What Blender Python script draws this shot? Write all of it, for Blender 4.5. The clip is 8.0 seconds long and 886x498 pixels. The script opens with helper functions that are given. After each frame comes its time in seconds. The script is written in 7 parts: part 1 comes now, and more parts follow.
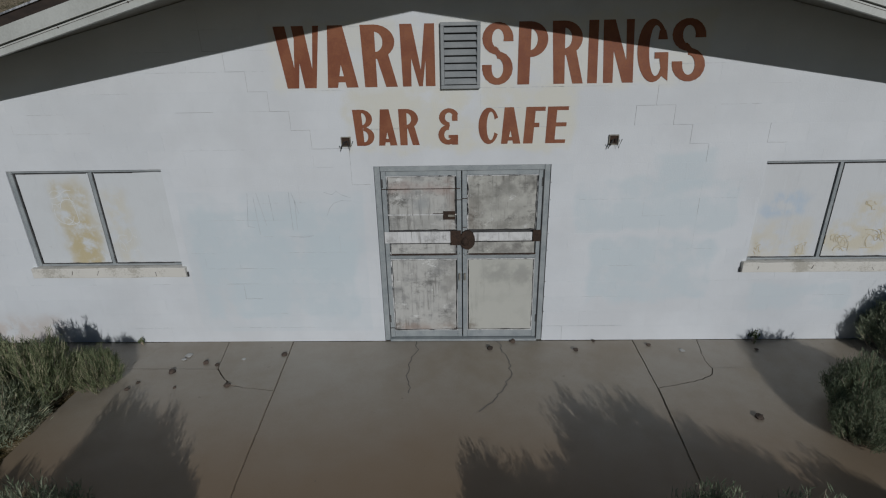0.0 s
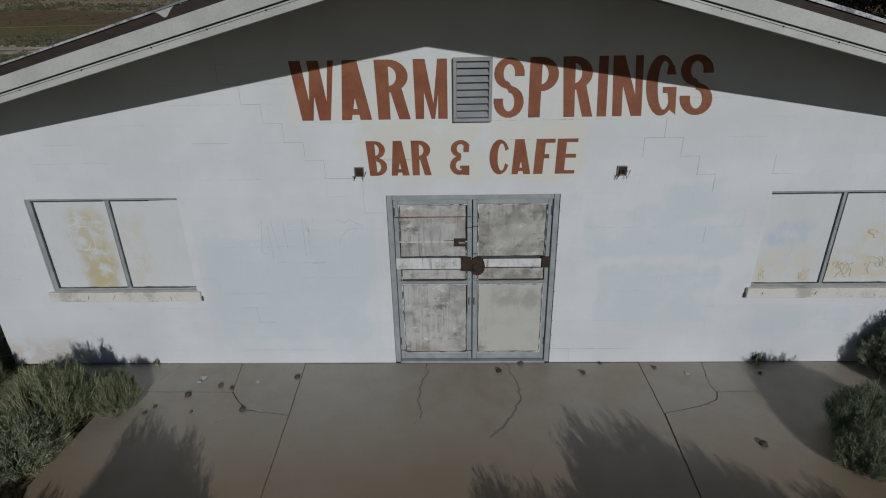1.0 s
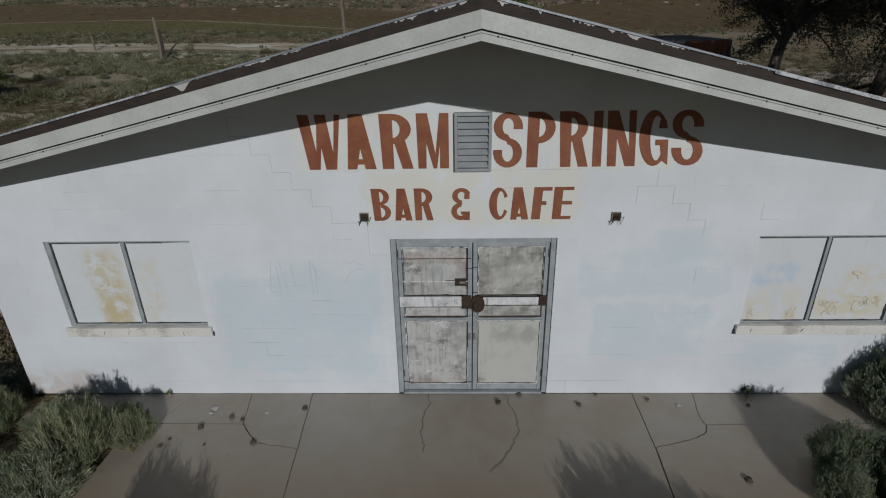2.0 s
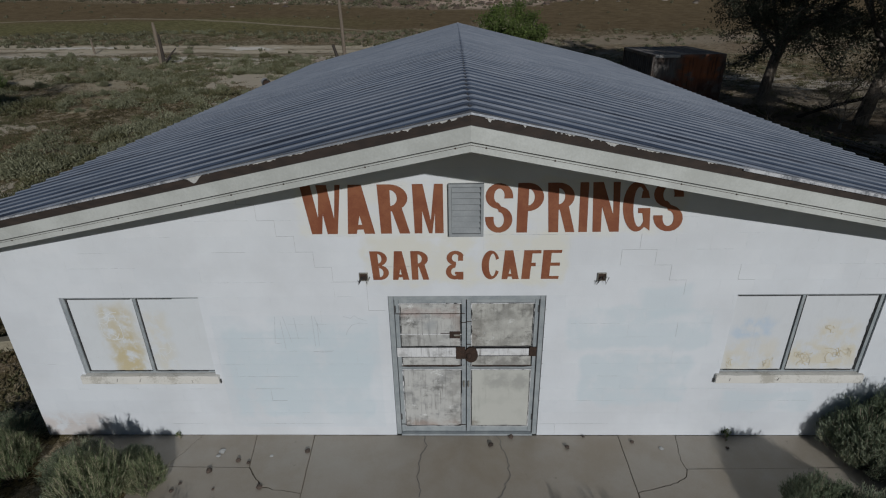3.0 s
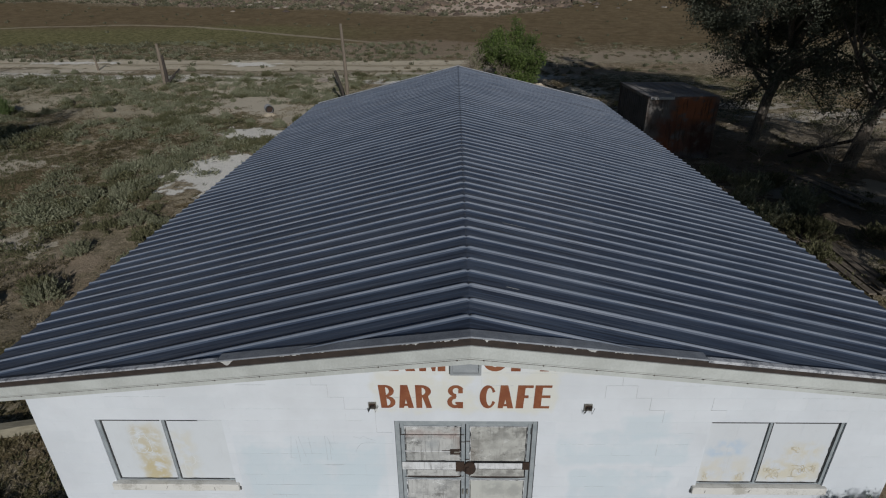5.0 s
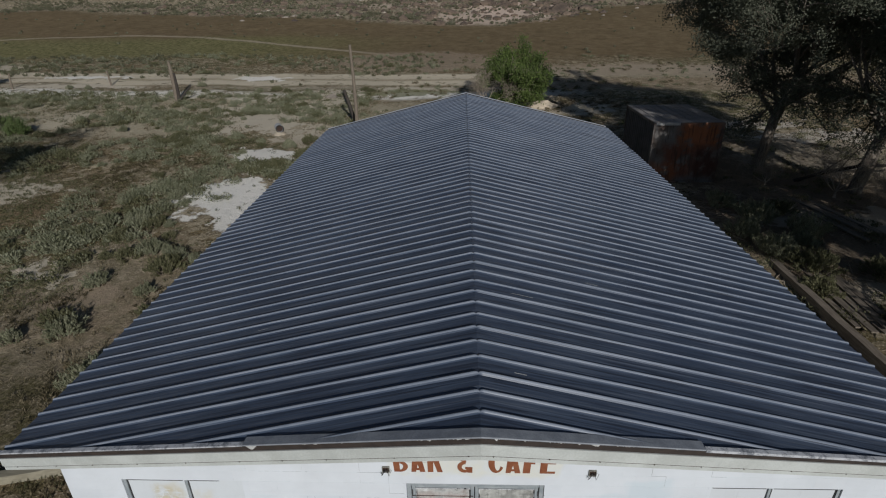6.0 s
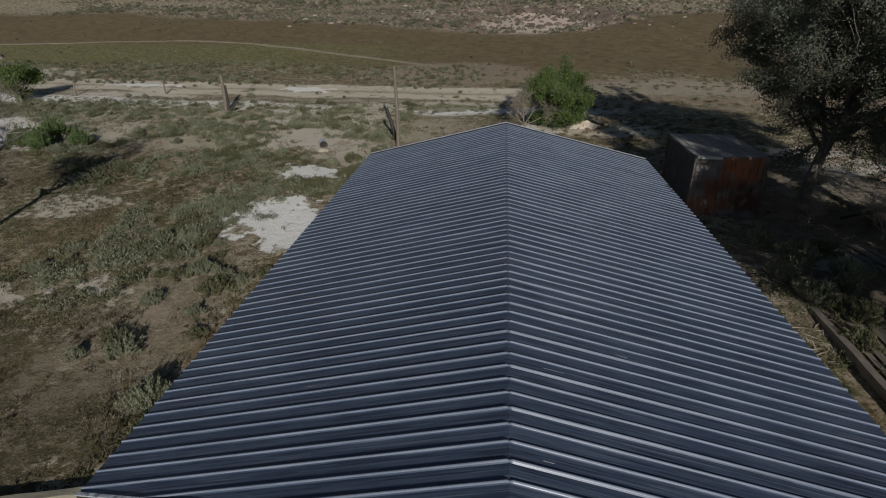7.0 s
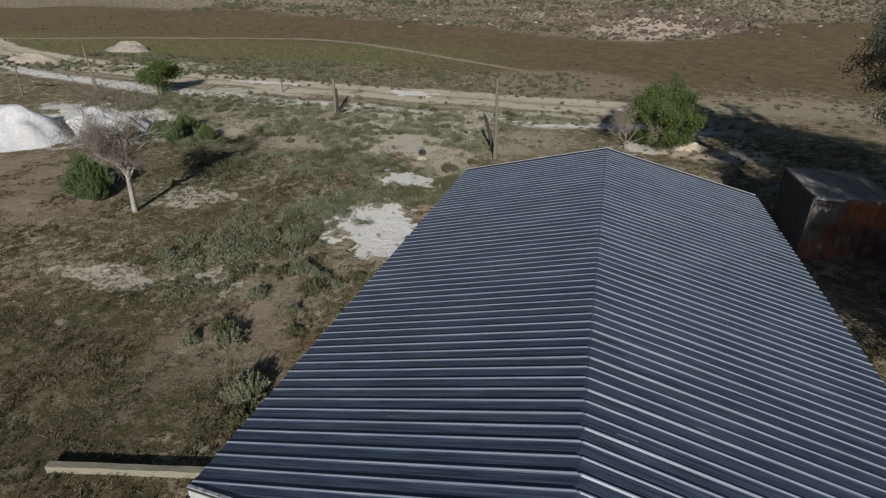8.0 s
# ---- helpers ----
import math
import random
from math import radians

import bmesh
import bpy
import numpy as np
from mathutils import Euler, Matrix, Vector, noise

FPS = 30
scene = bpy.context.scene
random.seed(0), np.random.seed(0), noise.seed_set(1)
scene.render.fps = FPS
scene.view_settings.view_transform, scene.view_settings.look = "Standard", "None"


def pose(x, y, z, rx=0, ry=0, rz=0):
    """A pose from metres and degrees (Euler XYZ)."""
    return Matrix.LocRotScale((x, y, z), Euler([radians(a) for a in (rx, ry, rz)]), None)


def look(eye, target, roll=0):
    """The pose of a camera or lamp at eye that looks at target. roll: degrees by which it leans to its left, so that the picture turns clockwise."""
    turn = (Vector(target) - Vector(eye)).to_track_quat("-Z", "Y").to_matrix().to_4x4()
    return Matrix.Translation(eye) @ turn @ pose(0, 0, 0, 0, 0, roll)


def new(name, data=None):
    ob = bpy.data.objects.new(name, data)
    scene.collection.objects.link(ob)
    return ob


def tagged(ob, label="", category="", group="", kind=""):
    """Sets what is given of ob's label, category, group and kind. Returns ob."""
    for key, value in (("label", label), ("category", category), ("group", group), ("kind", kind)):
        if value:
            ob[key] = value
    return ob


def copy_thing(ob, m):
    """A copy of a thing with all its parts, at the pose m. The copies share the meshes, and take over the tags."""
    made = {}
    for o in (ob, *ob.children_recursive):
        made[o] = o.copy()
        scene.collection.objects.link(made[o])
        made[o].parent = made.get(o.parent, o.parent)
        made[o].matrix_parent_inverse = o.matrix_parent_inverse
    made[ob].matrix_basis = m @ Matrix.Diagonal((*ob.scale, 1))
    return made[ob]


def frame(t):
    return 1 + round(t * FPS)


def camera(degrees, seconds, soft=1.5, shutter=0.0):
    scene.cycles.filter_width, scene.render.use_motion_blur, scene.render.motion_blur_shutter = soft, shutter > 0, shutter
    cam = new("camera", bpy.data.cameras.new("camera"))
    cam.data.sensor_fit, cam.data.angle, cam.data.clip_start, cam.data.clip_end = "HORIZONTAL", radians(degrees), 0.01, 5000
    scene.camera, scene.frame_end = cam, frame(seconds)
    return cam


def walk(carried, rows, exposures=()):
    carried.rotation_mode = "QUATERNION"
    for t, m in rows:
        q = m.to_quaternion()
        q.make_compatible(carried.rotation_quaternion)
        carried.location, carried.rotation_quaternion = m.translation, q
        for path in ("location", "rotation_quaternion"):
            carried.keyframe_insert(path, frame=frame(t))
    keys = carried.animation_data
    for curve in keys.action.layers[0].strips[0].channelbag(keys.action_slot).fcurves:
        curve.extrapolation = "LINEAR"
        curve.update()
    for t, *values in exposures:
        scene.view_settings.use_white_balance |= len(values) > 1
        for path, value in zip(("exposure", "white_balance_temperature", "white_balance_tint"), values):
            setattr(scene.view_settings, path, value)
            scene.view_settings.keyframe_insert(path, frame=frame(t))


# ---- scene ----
cam = camera(79.0, 8.0, 1.15)
PATH = [
    (0, (-0.054, -5.788, 3.655), (-0.108, -3.942, 2.886), -1.2),
    (0.5, (-0.109, -5.761, 3.804), (-0.163, -3.919, 3.027), -1.2),
    (1, (-0.185, -5.757, 4.04), (-0.235, -3.919, 3.254), -1.1),
    (1.5, (-0.207, -5.773, 4.323), (-0.26, -3.939, 3.527), -1.1),
    (3, (-0.118, -5.770, 5.518), (-0.168, -3.953, 4.684), -1.1),
    (3.5, (-0.119, -5.747, 5.998), (-0.167, -3.93, 5.164), -1.0),
    (4, (-0.106, -5.712, 6.449), (-0.155, -3.897, 5.61), -1.0),
    (4.5, (-0.11, -5.643, 6.911), (-0.157, -3.831, 6.066), -0.9),
    (5, (-0.132, -5.591, 7.454), (-0.178, -3.783, 6.6), -0.8),
    (6.5, (-0.216, -5.457, 9.052), (-0.327, -3.647, 8.207), -1.0),
    (7, (-0.253, -5.455, 9.705), (-0.448, -3.654, 8.858), -0.5),
    (7.5, (-0.27, -5.429, 10.248), (-0.593, -3.648, 9.397), -0.1),
    (8, (-0.292, -5.445, 10.665), (-0.802, -3.711, 9.809), 0.3),
]
walk(cam, [(t, look(eye, target, roll)) for t, eye, target, roll in PATH],
     [(0.0, -0.70, 6220, 10), (1.5, -0.62, 6220, 10), (3.5, -0.46, 6220, 10), (5.0, -0.24, 6220, 10), (6.5, 0.0, 6240, 10), (7.0, 0.08, 6260, 10), (8.0, 0.43, 6320, 10)])


# ---------------------------------------------------------------- world and sun
SUN_EL, SUN_AZ = 21.2, 164.2          # degrees above the horizon, clockwise from +y
world = bpy.data.worlds.new("sky")
scene.world = world
world.use_nodes = True
wn = world.node_tree
sky = wn.nodes.new("ShaderNodeTexSky")
sky.sky_type, sky.sun_disc = "NISHITA", False
sky.sun_elevation, sky.sun_rotation = radians(SUN_EL), radians(SUN_AZ)
sky.altitude, sky.air_density, sky.dust_density = 1600, 1.0, 0.6
back = wn.nodes["Background"]
back.inputs["Strength"].default_value = 0.036
wn.links.new(sky.outputs["Color"], back.inputs["Color"])
sun = new("sun", bpy.data.lights.new("sun", "SUN"))
sun.data.energy, sun.data.angle, sun.data.color = 3.4, radians(0.5), (1.0, 0.965, 0.92)
sun.matrix_basis = look((9, -32, 14), (9 - 0.255, -32 + 0.90, 14 - 0.363))

# ---------------------------------------------------------------- materials
def nodes_of(name):
    m = bpy.data.materials.new(name)
    m.use_nodes = True
    return m, m.node_tree, m.node_tree.nodes["Principled BSDF"]


def link(nt, a, b):
    nt.links.new(a, b)


def node(nt, kind, **values):
    n = nt.nodes.new(kind)
    for key, value in values.items():
        n.inputs[key].default_value = value
    return n


def calc(nt, op, a, b=None, clamp=False):
    n = nt.nodes.new("ShaderNodeMath")
    n.operation, n.use_clamp = op, clamp
    for i, v in enumerate((a, b)):
        if v is None:
            continue
        if isinstance(v, (int, float)):
            n.inputs[i].default_value = v
        else:
            link(nt, v, n.inputs[i])
    return n.outputs[0]


def ramp(nt, fac, lo, hi, a=0.0, b=1.0):
    n = nt.nodes.new("ShaderNodeMapRange")
    n.interpolation_type = "SMOOTHSTEP"
    link(nt, fac, n.inputs["Value"])
    for key, v in (("From Min", lo), ("From Max", hi), ("To Min", a), ("To Max", b)):
        n.inputs[key].default_value = v
    return n.outputs["Result"]


def place(nt, scale=(1, 1, 1)):
    """World position, stretched."""
    g = nt.nodes.new("ShaderNodeNewGeometry")
    n = nt.nodes.new("ShaderNodeVectorMath")
    n.operation = "MULTIPLY"
    n.inputs[1].default_value = scale
    link(nt, g.outputs["Position"], n.inputs[0])
    return n.outputs[0]


def cloud(nt, vec, scale, detail=5.0, rough=0.6):
    n = node(nt, "ShaderNodeTexNoise", Scale=scale, Detail=detail, Roughness=rough)
    link(nt, vec, n.inputs["Vector"])
    return n.outputs["Fac"]


def blend(nt, fac, a, b):
    n = nt.nodes.new("ShaderNodeMix")
    n.data_type = "RGBA"
    if isinstance(fac, (int, float)):
        n.inputs[0].default_value = fac
    else:
        link(nt, fac, n.inputs[0])
    for i, v in ((6, a), (7, b)):
        if isinstance(v, tuple):
            n.inputs[i].default_value = (*v, 1)
        else:
            link(nt, v, n.inputs[i])
    return n.outputs[2]


def bumped(nt, bsdf, height, strength, distance=0.01):
    n = node(nt, "ShaderNodeBump", Strength=strength, Distance=distance)
    link(nt, height, n.inputs["Height"])
    link(nt, n.outputs["Normal"], bsdf.inputs["Normal"])


def surface(name, a, b, scale=3.0, fine=40.0, rough=0.8, metal=0.0, stretch=(1, 1, 1), bump=0.3, distance=0.004, each=0.0, lo=0.35, hi=0.65, spec=0.5):
    """Two colours mixed by large and fine noise, with fine relief; each: how much single pieces differ."""
    m, nt, bsdf = nodes_of(name)
    v = place(nt, stretch)
    big, small = cloud(nt, v, scale), cloud(nt, v, fine, 3.0)
    f = ramp(nt, calc(nt, "ADD", calc(nt, "MULTIPLY", big, 0.65), calc(nt, "MULTIPLY", small, 0.35)), lo, hi)
    col = blend(nt, f, a, b)
    if each:
        o = nt.nodes.new("ShaderNodeObjectInfo")
        hsv = nt.nodes.new("ShaderNodeHueSaturation")
        link(nt, ramp(nt, o.outputs["Random"], 0, 1, 1 - each, 1 + each), hsv.inputs["Value"])
        link(nt, col, hsv.inputs["Color"])
        col = hsv.outputs["Color"]
    link(nt, col, bsdf.inputs["Base Color"])
    link(nt, ramp(nt, small, 0.3, 0.7, rough - 0.08, min(1.0, rough + 0.08)), bsdf.inputs["Roughness"])
    bsdf.inputs["Metallic"].default_value = metal
    bsdf.inputs["Specular IOR Level"].default_value = spec
    bumped(nt, bsdf, small, bump, distance)
    return m


def box_mask(nt, pos, x0, x1, z0, z1, soft=0.05):
    """One inside an upright rectangle with ragged, soft borders."""
    s = nt.nodes.new("ShaderNodeSeparateXYZ")
    link(nt, pos, s.inputs[0])
    out = None
    for axis, lo, hi in ((0, x0, x1), (2, z0, z1)):
        for edge, sign in ((lo, 1), (hi, -1)):
            r = ramp(nt, s.outputs[axis], edge - soft, edge + soft, 0.0 if sign > 0 else 1.0, 1.0 if sign > 0 else 0.0)
            out = r if out is None else calc(nt, "MULTIPLY", out, r)
    return out


def wobbly(nt, amount=0.08, scale=4.0):
    v = place(nt)
    n = node(nt, "ShaderNodeTexNoise", Scale=scale, Detail=4.0)
    link(nt, v, n.inputs["Vector"])
    a = nt.nodes.new("ShaderNodeVectorMath")
    a.operation = "MULTIPLY_ADD"
    link(nt, n.outputs["Color"], a.inputs[0])
    a.inputs[1].default_value = (amount * 2,) * 3
    s = nt.nodes.new("ShaderNodeVectorMath")
    s.operation = "SUBTRACT"
    link(nt, v, a.inputs[2])
    link(nt, a.outputs[0], s.inputs[0])
    s.inputs[1].default_value = (amount,) * 3
    return s.outputs[0]


def wall_paint():
    m, nt, bsdf = nodes_of("white_block_paint")
    v = place(nt)
    big, small = cloud(nt, v, 0.9), cloud(nt, v, 60.0, 3.0)
    col = blend(nt, ramp(nt, big, 0.35, 0.68), (0.625, 0.655, 0.685), (0.565, 0.59, 0.615))
    w = wobbly(nt, 0.16, 3.0)
    # overpainted patches: cool white squares, and cream behind the small lettering
    for x0, x1, z0, z1, c, k in (
        (-3.15, -1.25, 0.35, 1.75, (0.515, 0.590, 0.630), 0.62), (-2.3, -1.2, 0.9, 1.4, (0.515, 0.590, 0.630), 0.5),
        (-2.5, -1.1, 1.2, 1.9, (0.515, 0.590, 0.630), 0.35), (1.25, 3.1, 1.45, 2.05, (0.515, 0.590, 0.630), 0.5),
        (1.5, 2.9, 0.55, 1.35, (0.515, 0.590, 0.630), 0.55), (2.1, 2.75, 1.9, 2.35, (0.515, 0.590, 0.630), 0.5),
        (-1.22, 1.2, 2.40, 3.06, (0.60, 0.60, 0.545), 0.75), (-1.95, 2.5, 3.04, 3.72, (0.61, 0.615, 0.575), 0.6),
        (3.4, 4.6, 0.45, 0.75, (0.515, 0.590, 0.630), 0.45)):
        f = calc(nt, "MULTIPLY", box_mask(nt, w, x0, x1, z0, z1), calc(nt, "MULTIPLY", ramp(nt, cloud(nt, v, 2.3), 0.30, 0.56), min(1.0, k * 1.3)))
        col = blend(nt, f, col, c)
    f = calc(nt, "MULTIPLY", box_mask(nt, wobbly(nt, 0.02, 6.0), -3.25, -1.12, 0.15, 1.965, 0.012), calc(nt, "MULTIPLY", ramp(nt, cloud(nt, v, 1.7), 0.30, 0.60), 0.38))
    col = blend(nt, f, col, (0.515, 0.580, 0.620))
    # splashed soil and rust along the foot of the corner
    dirt = calc(nt, "MULTIPLY", box_mask(nt, w, -6.4, -5.0, -0.2, 0.34, 0.14), ramp(nt, cloud(nt, v, 5.0), 0.34, 0.56))
    col = blend(nt, calc(nt, "MULTIPLY", dirt, 0.35), col, (0.42, 0.27, 0.16))
    # each block took the paint a little differently
    info, isle = nt.nodes.new("ShaderNodeObjectInfo"), nt.nodes.new("ShaderNodeNewGeometry")
    tone = ramp(nt, calc(nt, "MULTIPLY", info.outputs["Random"], isle.outputs["Random Per Island"]), 0.0, 0.6, 0.0, 0.15)
    col = blend(nt, tone, col, (0.50, 0.545, 0.585))
    # small chips and specks
    chips = ramp(nt, cloud(nt, v, 9.0, 6.0, 0.7), 0.70, 0.74)
    col = blend(nt, calc(nt, "MULTIPLY", chips, 0.5), col, (0.30, 0.28, 0.26))
    link(nt, col, bsdf.inputs["Base Color"])
    link(nt, ramp(nt, small, 0.3, 0.7, 0.62, 0.82), bsdf.inputs["Roughness"])
    bsdf.inputs["Specular IOR Level"].default_value = 0.3
    bumped(nt, bsdf, small, 0.5, 0.004)
    return m


def board_paint(name, base, stain, streak, patches=()):
    """Weathered paint on boards: grey patches and streaks that run down, and flaked spots."""
    m, nt, bsdf = nodes_of(name)
    v = place(nt)
    down = place(nt, (9.0, 9.0, 0.8))
    big = cloud(nt, v, 4.5, 6.0, 0.68)
    run = cloud(nt, down, 2.2, 5.0, 0.7)
    col = blend(nt, calc(nt, "MULTIPLY", ramp(nt, big, 0.46, 0.66), streak), base, stain)
    col = blend(nt, calc(nt, "MULTIPLY", ramp(nt, run, 0.56, 0.72), streak * 0.6), col, tuple(0.45 * c for c in stain))
    flake = ramp(nt, cloud(nt, v, 11.0, 6.0, 0.75), 0.67, 0.71)
    col = blend(nt, calc(nt, "MULTIPLY", flake, streak), col, (0.16, 0.12, 0.09))
    if streak > 0.5:
        mould = calc(nt, "MULTIPLY", ramp(nt, cloud(nt, place(nt, (1.7, 1.7, 2.8)), 1.9, 7.0, 0.74), 0.51, 0.66), ramp(nt, cloud(nt, v, 22.0, 4.0, 0.7), 0.34, 0.56))
        col = blend(nt, calc(nt, "MULTIPLY", mould, 0.75), col, (0.105, 0.106, 0.098))
        chalky = ramp(nt, cloud(nt, place(nt, (2.0, 2.0, 3.0)), 3.1, 7.0, 0.74), 0.58, 0.66)
        col = blend(nt, calc(nt, "MULTIPLY", chalky, 0.8), col, (0.62, 0.63, 0.62))
        wet = calc(nt, "MULTIPLY", ramp(nt, cloud(nt, place(nt, (26.0, 26.0, 1.6)), 1.0, 4.0, 0.7), 0.50, 0.70), ramp(nt, cloud(nt, v, 2.6, 3.0), 0.40, 0.60))
        col = blend(nt, calc(nt, "MULTIPLY", wet, 0.85), col, (0.15, 0.145, 0.135))
    w = wobbly(nt, 0.1, 5.0)
    for x0, x1, z0, z1, c, k in patches:
        f = calc(nt, "MULTIPLY", box_mask(nt, w, x0, x1, z0, z1, 0.10), calc(nt, "MULTIPLY", ramp(nt, cloud(nt, v, 6.0), 0.34, 0.58), k))
        col = blend(nt, f, col, c)
    link(nt, col, bsdf.inputs["Base Color"])
    bsdf.inputs["Roughness"].default_value = 0.75
    bsdf.inputs["Specular IOR Level"].default_value = 0.3
    bumped(nt, bsdf, calc(nt, "ADD", big, run), 0.35, 0.006)
    return m


def ground_paint():
    m, nt, bsdf = nodes_of("desert_soil")
    v = place(nt)
    s = nt.nodes.new("ShaderNodeSeparateXYZ")
    link(nt, v, s.inputs[0])
    big, mid, small = cloud(nt, v, 0.09, 5.0), cloud(nt, v, 0.7, 6.0, 0.68), cloud(nt, v, 9.0, 5.0, 0.7)
    clump = cloud(nt, v, 2.1, 8.0, 0.72)
    speck = cloud(nt, v, 14.0, 4.0, 0.75)
    soil = blend(nt, ramp(nt, mid, 0.38, 0.64), (0.168, 0.135, 0.080), (0.405, 0.343, 0.236))
    soil = blend(nt, calc(nt, "MULTIPLY", ramp(nt, speck, 0.53, 0.61), 0.85), soil, (0.60, 0.51, 0.375))
    straw = blend(nt, ramp(nt, speck, 0.36, 0.62), (0.034, 0.027, 0.013), (0.225, 0.168, 0.084))
    green = blend(nt, ramp(nt, speck, 0.38, 0.62), (0.032, 0.034, 0.013), (0.205, 0.190, 0.092))
    col = blend(nt, ramp(nt, clump, 0.46, 0.53), straw, soil)
    gmask = calc(nt, "MULTIPLY", calc(nt, "MULTIPLY", ramp(nt, big, 0.45, 0.57), 0.8), ramp(nt, clump, 0.58, 0.46))
    col = blend(nt, gmask, col, green)
    rusty = calc(nt, "MULTIPLY", ramp(nt, cloud(nt, v, 0.23, 5.0), 0.50, 0.64), ramp(nt, clump, 0.40, 0.56))
    col = blend(nt, calc(nt, "MULTIPLY", rusty, 0.42), col, (0.215, 0.132, 0.066))
    col = blend(nt, calc(nt, "MULTIPLY", ramp(nt, small, 0.56, 0.62), 0.6), col, (0.052, 0.040, 0.022))
    col = blend(nt, calc(nt, "MULTIPLY", ramp(nt, small, 0.43, 0.38), 0.55), col, (0.46, 0.38, 0.26))
    # the smooth dry-grass flat beyond the tracks, and the stony slope behind it
    X, Y = s.outputs[0], s.outputs[1]
    wander = calc(nt, "MULTIPLY", calc(nt, "SUBTRACT", cloud(nt, v, 0.11, 4.0), 0.5), 12.0)
    flat = blend(nt, ramp(nt, mid, 0.35, 0.65), (0.130, 0.093, 0.048), (0.196, 0.144, 0.078))
    flat = blend(nt, calc(nt, "MULTIPLY", ramp(nt, clump, 0.52, 0.66), 0.45), flat, (0.27, 0.21, 0.13))
    grassy = blend(nt, ramp(nt, clump, 0.40, 0.60), (0.105, 0.102, 0.038), (0.245, 0.222, 0.100))
    flat = blend(nt, calc(nt, "MULTIPLY", ramp(nt, X, -2.0, -30.0), ramp(nt, calc(nt, "ADD", Y, wander), 78.0, 68.0)), flat, grassy)
    near_edge = calc(nt, "ADD", calc(nt, "ADD", Y, wander), calc(nt, "MULTIPLY", ramp(nt, X, -6.0, 10.0), 3.0))
    col = blend(nt, calc(nt, "MULTIPLY", ramp(nt, near_edge, 53.0, 60.0), 0.95), col, flat)
    stony = blend(nt, ramp(nt, clump, 0.42, 0.60), (0.062, 0.052, 0.028), (0.50, 0.42, 0.30))
    stony = blend(nt, calc(nt, "MULTIPLY", ramp(nt, mid, 0.44, 0.60), 0.7), stony, (0.26, 0.215, 0.13))
    stony = blend(nt, calc(nt, "MULTIPLY", ramp(nt, speck, 0.56, 0.64), 0.5), stony, (0.46, 0.37, 0.28))
    edge = calc(nt, "MAXIMUM", calc(nt, "MULTIPLY", X, -0.33), calc(nt, "MULTIPLY", calc(nt, "SUBTRACT", X, 8.0), 1.25))
    edge = calc(nt, "ADD", edge, 84.0)
    past = calc(nt, "SUBTRACT", calc(nt, "ADD", Y, wander), calc(nt, "MINIMUM", edge, 112.0))
    col = blend(nt, ramp(nt, past, -2.0, 5.0), col, stony)
    # pale wheel tracks, broken white strips beside them, and the thin path that bends down from the slope
    left = calc(nt, "MAXIMUM", calc(nt, "MULTIPLY", calc(nt, "ADD", X, 22.0), -1.0), 0.0)
    bow = calc(nt, "MULTIPLY", calc(nt, "MULTIPLY", left, left), 0.0034)
    drift = calc(nt, "MULTIPLY", calc(nt, "SUBTRACT", cloud(nt, v, 0.10, 3.0), 0.5), 4.0)
    track = calc(nt, "SUBTRACT", calc(nt, "ADD", Y, drift), bow)
    fall = calc(nt, "ADD", calc(nt, "MULTIPLY", calc(nt, "SQRT", calc(nt, "ADD", calc(nt, "MULTIPLY", calc(nt, "ADD", X, 44.0), calc(nt, "ADD", X, 44.0)), 90.0)), 0.385), calc(nt, "MULTIPLY", calc(nt, "ADD", X, 44.0), 0.175))
    path = calc(nt, "ADD", calc(nt, "ADD", Y, calc(nt, "MULTIPLY", drift, 0.4)), fall)
    for line, mid_y, half, k, c in ((track, 42.2, 0.95, 1.0, (0.84, 0.755, 0.59)), (track, 44.9, 1.2, 1.0, (0.84, 0.755, 0.59)), (track, 43.5, 2.6, 0.55, (0.40, 0.33, 0.225)),
                                    (track, 37.6, 1.2, 0.95, (0.80, 0.76, 0.68)), (track, 40.0, 0.5, 0.5, (0.48, 0.42, 0.33)), (path, 79.0, 0.6, 0.75, (0.42, 0.35, 0.26))):
        off = calc(nt, "ABSOLUTE", calc(nt, "SUBTRACT", line, mid_y))
        f = calc(nt, "MULTIPLY", ramp(nt, off, half * 0.5, half * 1.5, 1.0, 0.0), calc(nt, "MULTIPLY", ramp(nt, calc(nt, "ADD", calc(nt, "MULTIPLY", clump, 0.5), calc(nt, "MULTIPLY", mid, 0.5)), 0.38, 0.49), k))
        if line == path:
            f = calc(nt, "MULTIPLY", f, ramp(nt, X, -2.0, -14.0))
        else:
            f = calc(nt, "MULTIPLY", f, ramp(nt, X, 12.0, 2.0))
        col = blend(nt, f, col, c)
    # pale alkali patches, bare spots, darker patches and painted light streaks: centre, radii, strength
    w = wobbly(nt, 1.9, 0.8)
    ragged = calc(nt, "ADD", calc(nt, "MULTIPLY", calc(nt, "SUBTRACT", mid, 0.5), 1.1), calc(nt, "MULTIPLY", calc(nt, "SUBTRACT", clump, 0.5), 1.3))
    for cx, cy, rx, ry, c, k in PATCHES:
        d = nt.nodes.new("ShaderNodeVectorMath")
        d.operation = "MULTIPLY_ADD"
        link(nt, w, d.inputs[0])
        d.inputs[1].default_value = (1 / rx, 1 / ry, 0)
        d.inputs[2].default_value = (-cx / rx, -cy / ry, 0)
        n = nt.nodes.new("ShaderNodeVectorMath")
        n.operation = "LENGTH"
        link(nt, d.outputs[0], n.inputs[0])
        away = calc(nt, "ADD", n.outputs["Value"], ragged)
